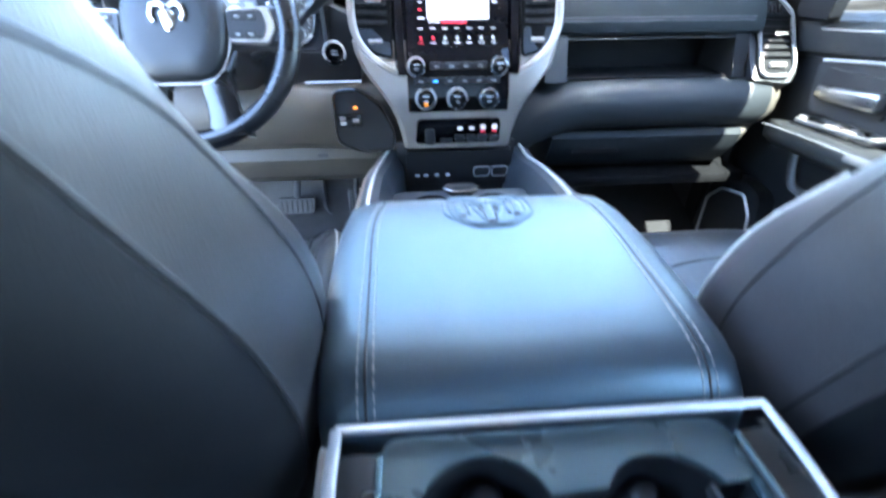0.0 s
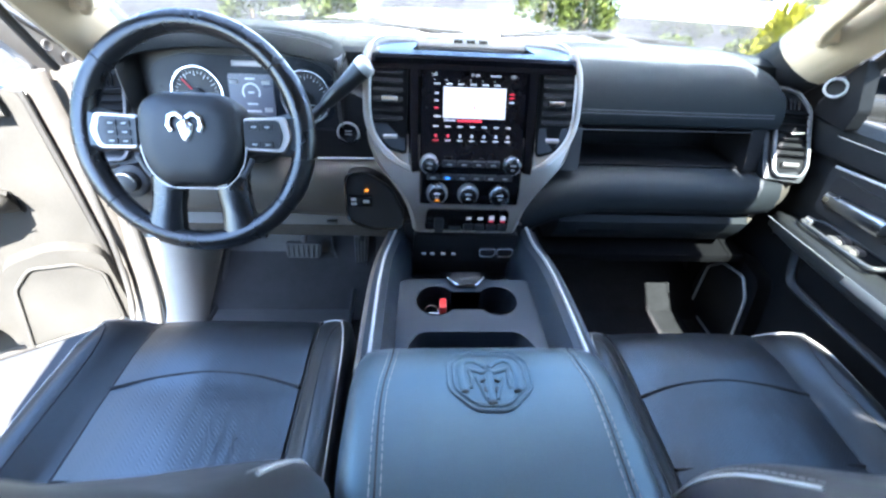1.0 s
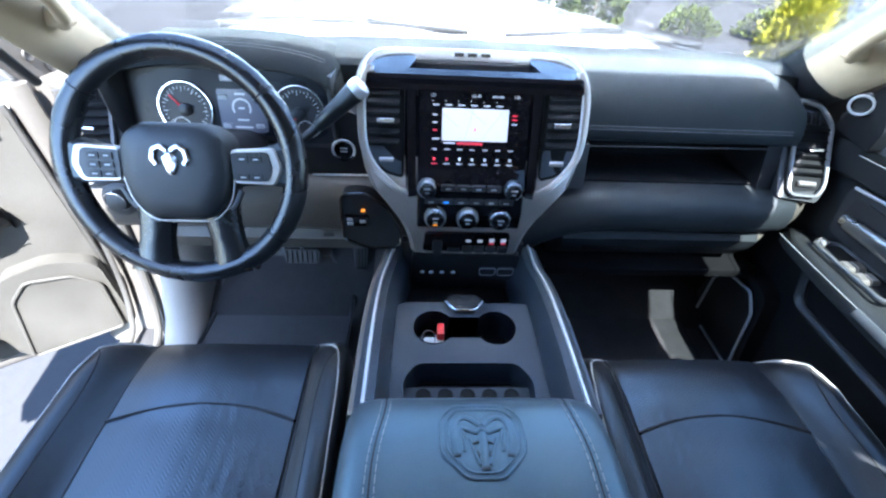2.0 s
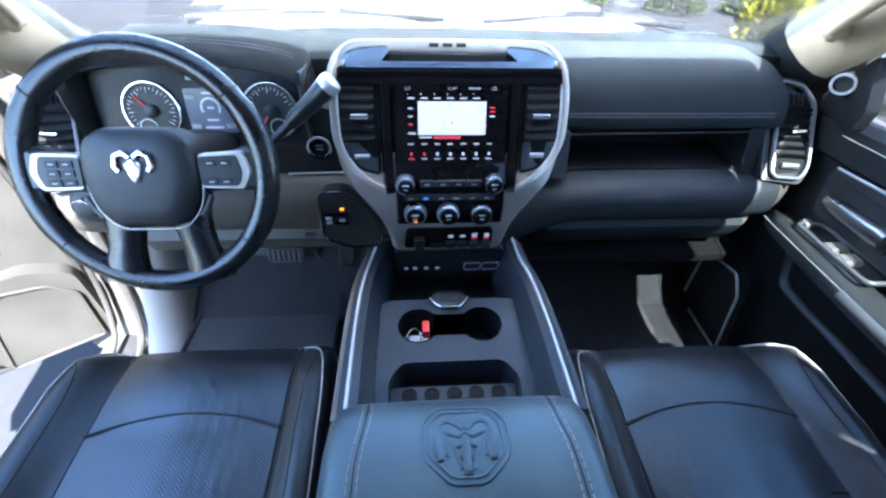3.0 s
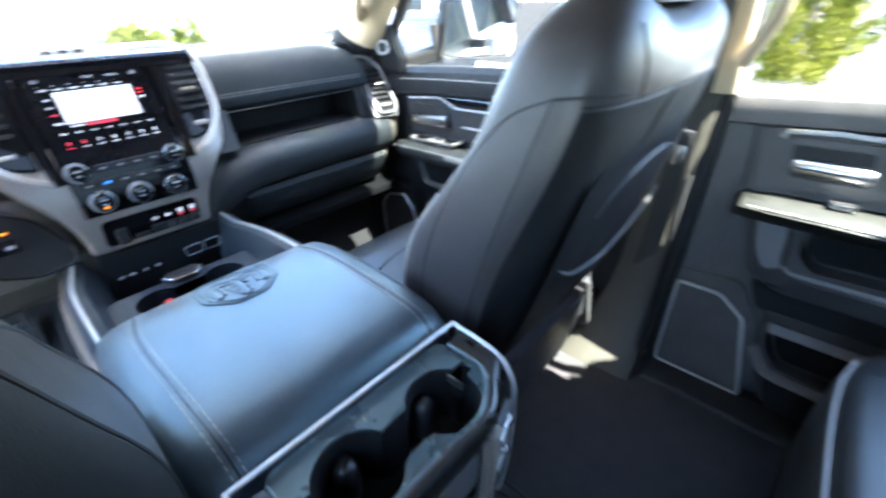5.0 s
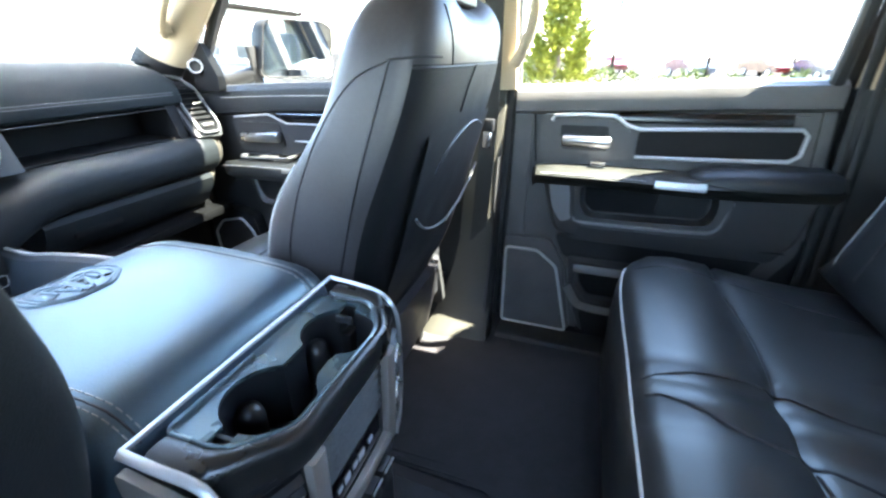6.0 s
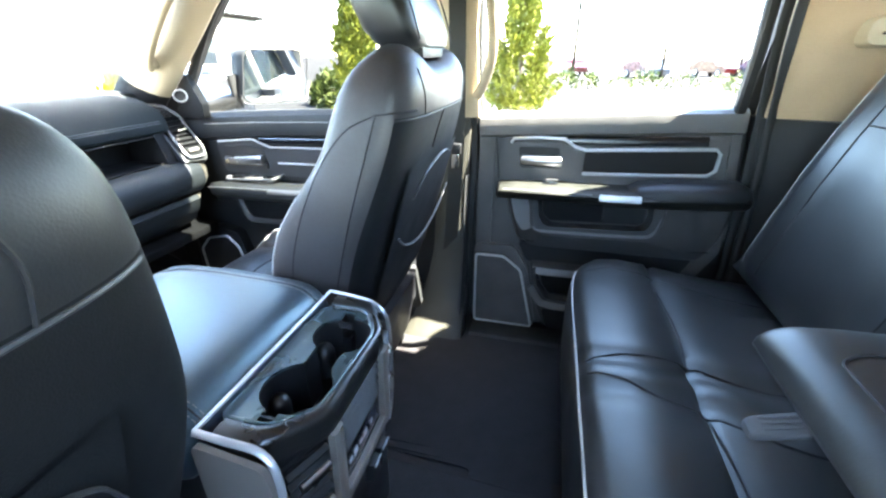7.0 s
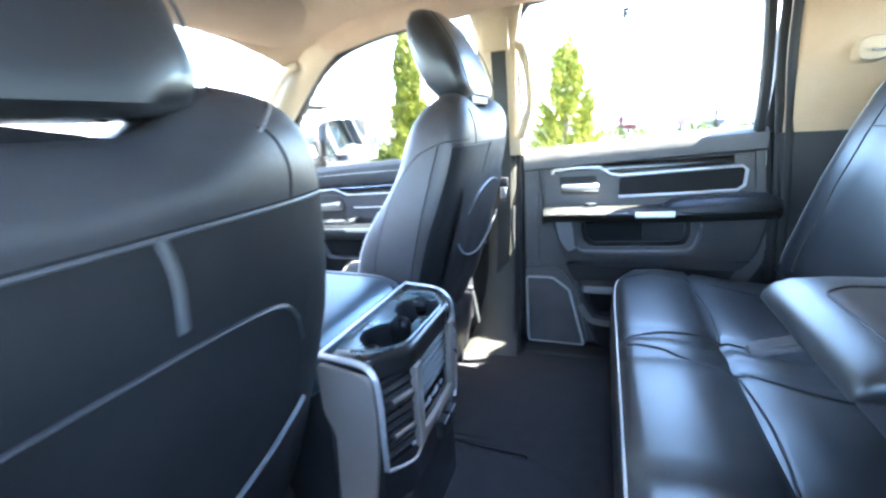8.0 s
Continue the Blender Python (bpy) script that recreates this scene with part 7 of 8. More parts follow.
    out = [(0.965, 0.50), (0.925, 0.545), (0.845, 0.562), (0.805, 0.52), (0.765, 0.345), (0.955, 0.345)]
    part("speaker_grille", moved(prism(round_outline(out, 0.012, 3), 0.01, lambda u, v, d: spk(u, v) + Vector((d + 0.001, 0, 0)), 0.003)), trim, pod, "black speaker grille")
    part("speaker_frame", moved(sweep([spk(u, v) for u, v in round_outline([(0.868 + (u - 0.868) * 1.05, 0.45 + (v - 0.45) * 1.05) for u, v in out], 0.012, 3)], 0.007, 0.008, (-1, 0, 0), True, 8, 3)), trim if name.startswith("driver") else SILVER, pod, "raised speaker frame")
    # window frame, glass and tweeter
    wf = [(0.845, 0.955, 1.0), (0.835, 0.87, 1.12), (0.82, 0.76, 1.255), (0.80, 0.63, 1.37), (0.785, 0.48, 1.43), (0.775, 0.25, 1.46), (0.772, 0.045, 1.465), (0.80, 0.04, 1.25), (0.85, 0.04, 1.02)]
    bar("window_frame", wf, 0.020 if name.startswith("driver") else 0.032, 0.030, SEAL, None, "black window frame", (-1, 0, 0.2), 5)
    sp = part("sail_panel", moved(prism(round_outline([(0.96, 0.985), (0.835, 0.985), (0.825, 1.03), (0.865, 1.13), (0.90, 1.09)], 0.008), 0.03, lambda u, v, d: Vector((0.812 + d - (v - 1.0) * 0.10 + (u - 0.9) * 0.2, u, v)), 0.004)), WELL, door, "black corner panel")
    tn = Vector((-0.86, -0.5, 0.1)).normalized()
    c = Vector((0.802, 0.905, 1.058))
    part("tweeter", moved(disc(c, tn, [(0.024, -0.01), (0.024, 0.006), (0.021, 0.012), (0.016, 0.0125), (0.015, 0.008), (0.001, 0.007)], 28)), DARK, sp, "round tweeter")
    q = Vector((0, 0, 1)).rotation_difference(tn)
    part("tweeter_ring", moved(sweep([c + q @ Vector((0.0195 * math.cos(a), 0.0195 * math.sin(a), 0.013)) for a in [i * math.pi / 18 for i in range(36)]], 0.0055, 0.004, tn, True)), BRIGHT, sp, "bright ring")
    rings = [[Vector((0.872, 0.94, 1.0)), Vector((0.872, 0.05, 1.02))], [Vector((0.845, 0.80, 1.21)), Vector((0.835, 0.05, 1.25))], [Vector((0.825, 0.66, 1.34)), Vector((0.81, 0.05, 1.38))], [Vector((0.79, 0.40, 1.45)), Vector((0.785, 0.05, 1.46))]]
    bm = loft(rings, False, False)
    bmesh.ops.solidify(bm, geom=bm.faces[:], thickness=0.004)
    part("window_glass", moved(bm), SIDE_GLASS, door, "lightly tinted side window")
    bar("sill_strip", [(0.852, 0.95, 0.985), (0.852, 0.60, 1.01), (0.852, 0.05, 1.028)], 0.02, 0.012, SEAL, None, "", (-0.3, 0, 1))
    return door


front_door("passenger_door", lambda v: Vector(v), "closed black-trimmed front door with silver trim lines and armrest")
OPEN, HINGE = radians(58), Vector((-0.94, 1.04, 0))


def open_left(v):
    p = Vector((-v.x, v.y, v.z)) - HINGE
    c, s = math.cos(OPEN), math.sin(OPEN)
    return HINGE + Vector((p.x * c + p.y * s, -p.x * s + p.y * c, p.z + 0.03))


front_door("driver_door", open_left, "wide open black-trimmed driver's door in full sun")


# ---------------------------------------------------------------- rear doors
def rear_door(s, label):
    door = thing("rear_door", (s * 0.88, -0.45, 0.33), label, "car door", "rear doors")

    def P(x, y, z):
        return Vector((s * x, y, z))

    def plate(nm, pts, x0, x1, mat, r=0.004, rr=0.015, parent=None, lab=""):
        return part(nm, prism(round_outline(pts, rr, 4), x1 - x0, lambda u, v, d: P(x0 + d, u, v), r), mat, parent or door, lab)

    def bar(nm, pts, w, h, mat, parent=None, lab="", nrm=(-1, 0, 0), step=5, square=3, closed=False):
        return part(nm, sweep(smooth_path([P(*p) for p in pts], step, closed) if step else [P(*p) for p in pts], w, h, (s * nrm[0], nrm[1], nrm[2]), closed, 8, square), mat, parent or door, lab)

    plate("shell", [(-0.08, 0.31), (-0.08, 1.02), (-0.775, 1.05), (-0.80, 0.66), (-0.61, 0.31)], 0.877, 0.95, PAINT, 0.01, 0.02)
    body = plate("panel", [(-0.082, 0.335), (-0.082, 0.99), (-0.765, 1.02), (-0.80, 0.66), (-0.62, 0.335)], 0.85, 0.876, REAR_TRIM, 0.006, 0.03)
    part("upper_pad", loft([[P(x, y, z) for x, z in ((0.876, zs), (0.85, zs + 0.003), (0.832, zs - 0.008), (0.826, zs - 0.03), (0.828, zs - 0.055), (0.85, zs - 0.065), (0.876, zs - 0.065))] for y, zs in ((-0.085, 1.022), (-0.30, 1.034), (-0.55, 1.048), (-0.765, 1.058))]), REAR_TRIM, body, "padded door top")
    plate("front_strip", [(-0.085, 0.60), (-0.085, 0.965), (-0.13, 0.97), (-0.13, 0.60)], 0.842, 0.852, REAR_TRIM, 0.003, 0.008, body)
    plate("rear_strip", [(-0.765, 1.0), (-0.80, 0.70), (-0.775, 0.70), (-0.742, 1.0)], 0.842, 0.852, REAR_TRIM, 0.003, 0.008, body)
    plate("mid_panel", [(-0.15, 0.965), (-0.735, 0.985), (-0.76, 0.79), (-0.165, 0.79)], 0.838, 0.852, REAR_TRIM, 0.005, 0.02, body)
    bar("front_seal", [(0.842, -0.070, 1.02), (0.840, -0.066, 0.70), (0.838, -0.066, 0.345)], 0.022, 0.02, SEAL, body, "", (-1, 0, 0), 0)
    bar("shut_line", [(0.841, -0.128, 1.003), (0.841, -0.138, 0.92), (0.841, -0.146, 0.84)], 0.004, 0.004, SEAM, body, "", (-1, 0, 0), 0)
    # handle panel and silver trims
    bar("gloss_strip", [(0.834, -0.335, 0.964), (0.834, -0.50, 0.968), (0.834, -0.69, 0.975)], 0.026, 0.008, STRIP, None, "gloss black strip", (-1, 0, 0.2), 0)
    plate("leather_insert", [(-0.385, 0.935), (-0.72, 0.955), (-0.72, 0.895), (-0.70, 0.88), (-0.385, 0.872)], 0.834, 0.842, INSERT, 0.003, 0.012, None, "black leather insert")
    bar("silver_line", [(0.831, -0.385, 0.872), (0.831, -0.60, 0.880), (0.831, -0.705, 0.886), (0.831, -0.722, 0.900), (0.831, -0.724, 0.945), (0.831, -0.712, 0.957), (0.831, -0.55, 0.948), (0.831, -0.388, 0.939), (0.831, -0.36, 0.945), (0.831, -0.325, 0.967), (0.831, -0.26, 0.969), (0.831, -0.185, 0.963), (0.831, -0.178, 0.950)], 0.009, 0.008, SILVER, None, "silver trim line", (-1, 0, 0), 0)
    hp = plate("handle_recess", [(-0.178, 0.955), (-0.325, 0.957), (-0.375, 0.928), (-0.375, 0.862), (-0.19, 0.855)], 0.832, 0.842, REAR_TRIM, 0.003, 0.012)
    plate("recess_well", [(-0.20, 0.94), (-0.315, 0.942), (-0.322, 0.882), (-0.21, 0.880)], 0.829, 0.834, SEAL, 0.002, 0.008, hp)
    part("door_handle", loft([[P(0.816 + dx, y, z + dz) for dx, dz in ((0.010, -hz), (0.0, -hz + 0.004), (-0.004, 0.0), (0.0, hz - 0.003), (0.012, hz))] for y, z, hz in ((-0.208, 0.904, 0.010), (-0.214, 0.904, 0.014), (-0.29, 0.904, 0.015), (-0.318, 0.904, 0.016), (-0.325, 0.904, 0.011))]), HANDLE, hp, "bright silver door handle", 60)
    # armrest in two parts
    arm = part("armrest", loft([[P(x, y, z) for x, z in ((0.845, zt - 0.002), (0.80, zt + 0.002), (x0 + 0.014, zt - 0.002), (x0 - 0.004, zt - 0.014), (x0 + 0.002, zt - 0.026), (x0 + 0.022, zt - 0.042), (0.845, zt - 0.055))] for y, zt, x0 in ((-0.145, 0.828, 0.80), (-0.155, 0.838, 0.77), (-0.20, 0.842, 0.755), (-0.30, 0.845, 0.748), (-0.42, 0.846, 0.742), (-0.55, 0.846, 0.738), (-0.70, 0.853, 0.738), (-0.79, 0.858, 0.745), (-0.805, 0.85, 0.77))]), ARM_VINYL, door, "padded armrest", 50)
    bar("stitch_line", [(0.757, -0.17, 0.833), (0.749, -0.30, 0.836), (0.743, -0.41, 0.837)], 0.002, 0.002, STITCH, arm)
    part("rear_pad", loft([[P(x, y, z) for x, z in ((0.845, zt - 0.02), (0.83, zt), (x0 + 0.015, zt), (x0 - 0.002, zt - 0.018), (x0, zt - 0.04), (0.845, zt - 0.05))] for y, zt, x0 in ((-0.51, 0.848, 0.762), (-0.54, 0.864, 0.748), (-0.60, 0.872, 0.736), (-0.70, 0.877, 0.735), (-0.78, 0.878, 0.744), (-0.80, 0.868, 0.76))]), SOFT, arm, "raised elbow pad", 60)
    part("window_switch", loft([[P(0.790 + dx, -0.285 + dy, 0.850 + h) for dx, dy in ((0, 0), (0.022, 0), (0.022, -0.035), (0, -0.035))] for h in (0, 0.008)]), CHROME, arm)
    bar("silver_inlay", [(0.738, -0.43, 0.832), (0.735, -0.48, 0.833), (0.735, -0.535, 0.834)], 0.020, 0.006, SILVER, arm, "silver armrest inlay", (-1, 0, 0.2))
    # bulging lower panel with the pull pocket under the armrest, and the door pocket
    def hollow(nm, outer, rim, inner, xs, mat, lab="", rr=0.016):
        """A raised panel from the door's face, with a bevelled hollow in it."""
        o, r, i = (round_outline(q, rr, 4) for q in (outer, rim, inner))
        cy, cz = sum(q[0] for q in outer) / len(outer), sum(q[1] for q in outer) / len(outer)

        def grown(q, k):
            return [(cy + (u - cy) * k, cz + (v - cz) * k) for u, v in q]

        rings = [(grown(o, 1.02), xs[0]), (o, xs[1] + 0.012), (grown(o, 0.985), xs[1] + 0.003), (grown(o, 0.955), xs[1]), (r, xs[2] + 0.004), (grown(r, 0.985), xs[2]), (grown(i, 1.02), xs[2] + 0.003), (i, xs[2] + 0.012), (grown(i, 0.97), xs[3])]
        return part(nm, loft([[P(x, u, v) for u, v in q] for q, x in rings]), mat, door, lab, 50)

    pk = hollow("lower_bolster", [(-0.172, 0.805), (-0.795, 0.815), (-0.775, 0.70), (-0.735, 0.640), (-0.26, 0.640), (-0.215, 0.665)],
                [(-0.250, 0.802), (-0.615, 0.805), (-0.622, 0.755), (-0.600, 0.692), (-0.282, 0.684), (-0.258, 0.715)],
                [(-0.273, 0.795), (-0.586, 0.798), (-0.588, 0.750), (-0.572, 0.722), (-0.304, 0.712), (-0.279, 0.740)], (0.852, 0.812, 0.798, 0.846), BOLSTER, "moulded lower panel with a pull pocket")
    bar("panel_groove", [(0.811, -0.245, 0.656), (0.811, -0.50, 0.660), (0.811, -0.755, 0.672)], 0.003, 0.003, SEAM, pk, "", (-1, 0, 0), 0)
    plate("well_back", [(-0.284, 0.790), (-0.578, 0.792), (-0.576, 0.740), (-0.565, 0.728), (-0.308, 0.719), (-0.287, 0.742)], 0.8415, 0.846, WELL, 0.001, 0.008, pk)
    plate("pull_well", [(-0.46, 0.79), (-0.575, 0.79), (-0.573, 0.735), (-0.46, 0.73)], 0.832, 0.840, BLACK_TRIM, 0.002, 0.008, pk)
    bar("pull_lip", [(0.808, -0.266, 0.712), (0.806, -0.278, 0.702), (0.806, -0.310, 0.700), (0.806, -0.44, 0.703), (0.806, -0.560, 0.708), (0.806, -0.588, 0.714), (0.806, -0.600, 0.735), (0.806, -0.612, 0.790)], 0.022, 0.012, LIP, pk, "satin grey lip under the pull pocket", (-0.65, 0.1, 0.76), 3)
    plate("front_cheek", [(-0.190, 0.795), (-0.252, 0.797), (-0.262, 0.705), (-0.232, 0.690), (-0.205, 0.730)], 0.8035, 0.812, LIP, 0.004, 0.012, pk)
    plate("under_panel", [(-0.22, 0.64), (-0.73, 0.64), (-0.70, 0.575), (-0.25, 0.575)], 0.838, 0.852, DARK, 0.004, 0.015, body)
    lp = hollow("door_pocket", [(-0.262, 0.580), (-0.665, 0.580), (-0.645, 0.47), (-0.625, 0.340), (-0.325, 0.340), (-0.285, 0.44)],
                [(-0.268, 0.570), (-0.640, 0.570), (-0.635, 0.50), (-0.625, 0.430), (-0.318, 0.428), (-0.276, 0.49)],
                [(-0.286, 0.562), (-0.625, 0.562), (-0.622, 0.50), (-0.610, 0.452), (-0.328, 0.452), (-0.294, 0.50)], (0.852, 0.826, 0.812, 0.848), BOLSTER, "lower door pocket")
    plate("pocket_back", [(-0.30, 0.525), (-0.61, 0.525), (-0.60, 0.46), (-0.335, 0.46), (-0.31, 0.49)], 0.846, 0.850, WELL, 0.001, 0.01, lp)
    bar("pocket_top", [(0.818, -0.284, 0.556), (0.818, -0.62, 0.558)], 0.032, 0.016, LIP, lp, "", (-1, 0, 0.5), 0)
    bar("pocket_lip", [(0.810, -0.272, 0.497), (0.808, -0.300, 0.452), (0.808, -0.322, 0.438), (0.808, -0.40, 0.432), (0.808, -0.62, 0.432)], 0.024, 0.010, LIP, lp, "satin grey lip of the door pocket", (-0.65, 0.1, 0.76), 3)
    plate("toe_panel", [(-0.315, 0.420), (-0.63, 0.420), (-0.615, 0.345), (-0.338, 0.345)], 0.807, 0.828, DARK, 0.004, 0.012, lp)
    out = [(-0.085, 0.578), (-0.175, 0.579), (-0.232, 0.535), (-0.283, 0.325), (-0.088, 0.325)]
    out = [(y - 0.004, z + 0.012) for y, z in out]
    plate("speaker_pod", [(-0.082, 0.335), (-0.082, 0.62), (-0.21, 0.625), (-0.255, 0.55), (-0.30, 0.335)], 0.828, 0.852, REAR_TRIM, 0.006, 0.02)
    sg = plate("speaker_grille", out, 0.817, 0.83, REAR_TRIM, 0.003, 0.01, None, "black speaker grille")
    bar("speaker_frame", [(0.817, y, z) for y, z in round_outline(out, 0.012, 3)], 0.008, 0.008, BRIGHT, sg, "pale silver speaker frame", (-1, 0, 0), 0, 3, True)
    # window
    wf = [(0.85, -0.078, 1.02), (0.815, -0.072, 1.22), (0.782, -0.080, 1.40), (0.772, -0.105, 1.455), (0.768, -0.16, 1.468), (0.768, -0.40, 1.470), (0.772, -0.68, 1.462), (0.785, -0.715, 1.40), (0.815, -0.735, 1.22), (0.85, -0.745, 1.05)]
    part("window_frame", lean_in(sweep(smooth_path([P(*p) for p in wf], 4), 0.028, 0.030, (-s, 0, 0.2), sides=8, square=3)), SEAL, door, "black window frame")
    # pale grey strip: sunlight on the pad top is put into its colour
    bar("sill_strip", [(0.853, -0.09, 1.022), (0.853, -0.40, 1.038), (0.853, -0.735, 1.056)], 0.02, 0.012, GREY_INK, None, "", (-0.3, 0, 1))
    bm = loft([[P(0.872, -0.07, 1.01), P(0.872, -0.75, 1.04)], [P(0.835, -0.07, 1.22), P(0.835, -0.74, 1.24)], [P(0.79, -0.07, 1.46), P(0.79, -0.70, 1.46)]], False, False)
    bmesh.ops.solidify(bm, geom=bm.faces[:], thickness=0.004)
    part("window_glass", lean_in(bm), REAR_GLASS, door, "lightly tinted side window")


rear_door(1, "closed black-trimmed rear door with silver trim and speaker")
rear_door(-1, "closed black-trimmed rear door behind the driver's seat")

# ---------------------------------------------------------------- rear bench
bench = thing("rear_bench_seat", (0, -0.65, FLOOR_Z), "black leather rear bench with pale piping and folded-down armrest", "rear seat")
rings = []
RX = [-0.70 + i * 0.02 for i in range(71)]
for x in RX:
    a = abs(x)
    end = max(0, (a - 0.60) / 0.10)
    dip = 0.010 * math.exp(-((a - 0.235) / 0.020) ** 2) + 0.008 * math.exp(-((a - 0.155) / 0.022) ** 2)
    e = 0.03 * end ** 2
    bol = 0.012 * math.exp(-((a - 0.42) / 0.15) ** 2)
    prof = [(-0.375, 0.42), (-0.367, 0.50), (-0.365, 0.60), (-0.368, 0.655 - e), (-0.378, 0.684 - e - dip), (-0.40, 0.698 - e - dip), (-0.45, 0.702 - e - dip), (-0.54, 0.695 - e - dip - bol * 0.2), (-0.555, 0.682 - e - dip), (-0.57, 0.690 - e - dip - bol * 0.4), (-0.68, 0.676 - e - dip - bol), (-0.80, 0.668 - e), (-0.84, 0.60), (-0.84, 0.42)]
    turn = 0.085 * max(0, (a - 0.52) / 0.18) ** 2.2        # rounded front corners
    rings.append([Vector((x, y - turn * max(0, 1 - (-0.365 - y) / 0.25), z)) for y, z in prof])
bm = loft(rings)
tr = tree_of(bm)
bc = part("cushion", bm, BENCH_LEATHER, bench, "black leather bench cushion", 60)
front_edge = [(0.695, -0.462, 1.0), (0.675, -0.430, 1.0), (0.64, -0.406, 1.0), (0.59, -0.386, 1.0), (0.50, -0.3735, 1.0), (0.25, -0.373, 1.0), (0, -0.373, 1.0), (-0.25, -0.373, 1.0), (-0.5, -0.3735, 1.0), (-0.59, -0.386, 1.0), (-0.66, -0.420, 1.0)]
part("piping", seam_on(tr, front_edge, (0, 0, -1), 0.005, 0.005, 0.001), PIPING, bc, "pale piping along the front edge")
for s in (-1, 1):
    part("seam", seam_on(tr, [(s * 0.228, -0.385, 1.0), (s * 0.245, -0.43, 1.0), (s * 0.256, -0.50, 1.0), (s * 0.250, -0.57, 1.0), (s * 0.240, -0.65, 1.0), (s * 0.235, -0.78, 1.0)], (0, 0, -1), 0.004, 0.004), SEAM, bc)
    part("seam", seam_on(tr, [(s * 0.190, -0.385, 1.0), (s * 0.178, -0.44, 1.0), (s * 0.152, -0.50, 1.0), (s * 0.132, -0.568, 1.0), (s * 0.116, -0.625, 1.0), (s * 0.105, -0.70, 1.0), (s * 0.10, -0.78, 1.0)], (0, 0, -1), 0.005, 0.005), SEAM, bc)
for x0, x1 in ((-0.52, -0.255), (0.255, 0.52), (-0.125, 0.125)):
    part("seam", seam_on(tr, [(x0 + (x1 - x0) * f, -0.557 - 0.008 * math.sin(f * math.pi), 1.0) for f in (0, 0.25, 0.5, 0.75, 1)], (0, 0, -1), 0.005, 0.005), SEAM, bc)
for s in (-1, 1):
    part("seam", seam_on(tr, [(s * 0.56, -0.40, 1.0), (s * 0.585, -0.47, 1.0), (s * 0.57, -0.60, 1.0), (s * 0.53, -0.78, 1.0)], (0, 0, -1), 0.003, 0.003), SEAM, bc)
part("base", box((-0.66, -0.82, FLOOR_Z), (0.66, -0.44, 0.45), 0.02), DARK, bench)
# backrests
for nm, x0, x1 in (("backrest", 0.148, 0.70), ("backrest", -0.70, -0.168)):
    rings = []
    n = 14
    for i in range(n + 1):
        f = i / n
        x = x0 + (x1 - x0) * f
        e = abs(f * 2 - 1)
        rr = 0.022 * max(0, (e - 0.72) / 0.28) ** 2
        bol = 0.018 * math.exp(-((e - 0.78) / 0.16) ** 2)
        prof = [(-0.93, 0.66), (-0.80, 0.665), (-0.775, 0.69), (-0.785 + bol - rr, 0.74), (-0.812 + bol - rr, 0.84), (-0.84 + bol - rr, 0.94), (-0.872 + bol * 0.8 - rr, 1.04), (-0.905 + bol * 0.5 - rr, 1.13), (-0.93 - rr, 1.19), (-0.96, 1.21), (-1.00, 1.20), (-1.06, 1.10)]
        rings.append([Vector((x, y, z)) for y, z in prof])
    bm = loft(rings)
    tr = tree_of(bm)
    b = part(nm, bm, BENCH_LEATHER, bench, "black leather backrest", 60)
    for g in (0.2, 0.8):
        x = x0 + (x1 - x0) * g
        part("seam", seam_on(tr, [(x, -0.4, 0.72), (x, -0.4, 0.85), (x, -0.4, 1.0), (x, -0.4, 1.15)], (0, -1, 0), 0.004, 0.004), SEAM, b)
    x = x0 + (x1 - x0) * (0.93 if x0 > 0 else 0.07)
    part("piping", seam_on(tr, [(x, -0.4, 0.72), (x, -0.4, 0.85), (x, -0.4, 1.0), (x, -0.4, 1.15)], (0, -1, 0), 0.003, 0.003), PIPING, b)
    part("seam", seam_on(tr, [(x0 + (x1 - x0) * f, -0.4, 1.06) for f in (0.2, 0.5, 0.8)], (0, -1, 0), 0.004, 0.004), SEAM, b)
part("centre_back", box((-0.165, -1.02, 0.66), (0.145, -0.93, 1.18), 0.02, 3), BENCH_LEATHER, bench)
# armrest folded down
AX0, AX1 = -0.150, 0.131
rings = []
for y, zt, zb, k in ((-0.571, 0.836, 0.830, 0.97), (-0.574, 0.849, 0.828, 0.985), (-0.584, 0.863, 0.826, 0.995), (-0.605, 0.874, 0.824, 1.0), (-0.65, 0.880, 0.821, 1.0), (-0.72, 0.882, 0.818, 1.0), (-0.80, 0.884, 0.815, 1.0), (-0.92, 0.885, 0.812, 1.0)):
    rings.append(superring((AX0 + AX1) / 2, (zt + zb) / 2, y, (AX1 - AX0) / 2 * k, (zt - zb) / 2, 4.5, 36, "xzy"))
bm = loft(rings)
tr = tree_of(bm)
ar = part("armrest", bm, BENCH_LEATHER, bench, "folded-down padded armrest", 60)
pts, nn = laid_on(tr, [(x, y, 1.2) for x, y in round_outline([(-0.115, -0.615), (0.045, -0.615), (0.060, -0.64), (0.062, -0.86), (-0.115, -0.86)], 0.03, 5)], (0, 0, -1), 0.0005)
part("tray_lid", sweep(pts, 0.004, 0.004, nn, True, 6), SEAM, ar)
part("cup_lid", disc((-0.03, -0.685, 0.880), (0, 0.03, 1), [(0.034, 0), (0.034, 0.006), (0.030, 0.008), (0.027, 0.004), (0.001, 0.003)], 28), DARK, ar)
part("seam", seam_on(tr, [(AX1 - 0.008, -0.56, 0.80), (AX1 - 0.008, -0.60, 0.815)], (-1, 0, 0), 0.003, 0.003) or box((0, -0.7, 0.80), (0.01, -0.69, 0.81)), SEAM, ar)
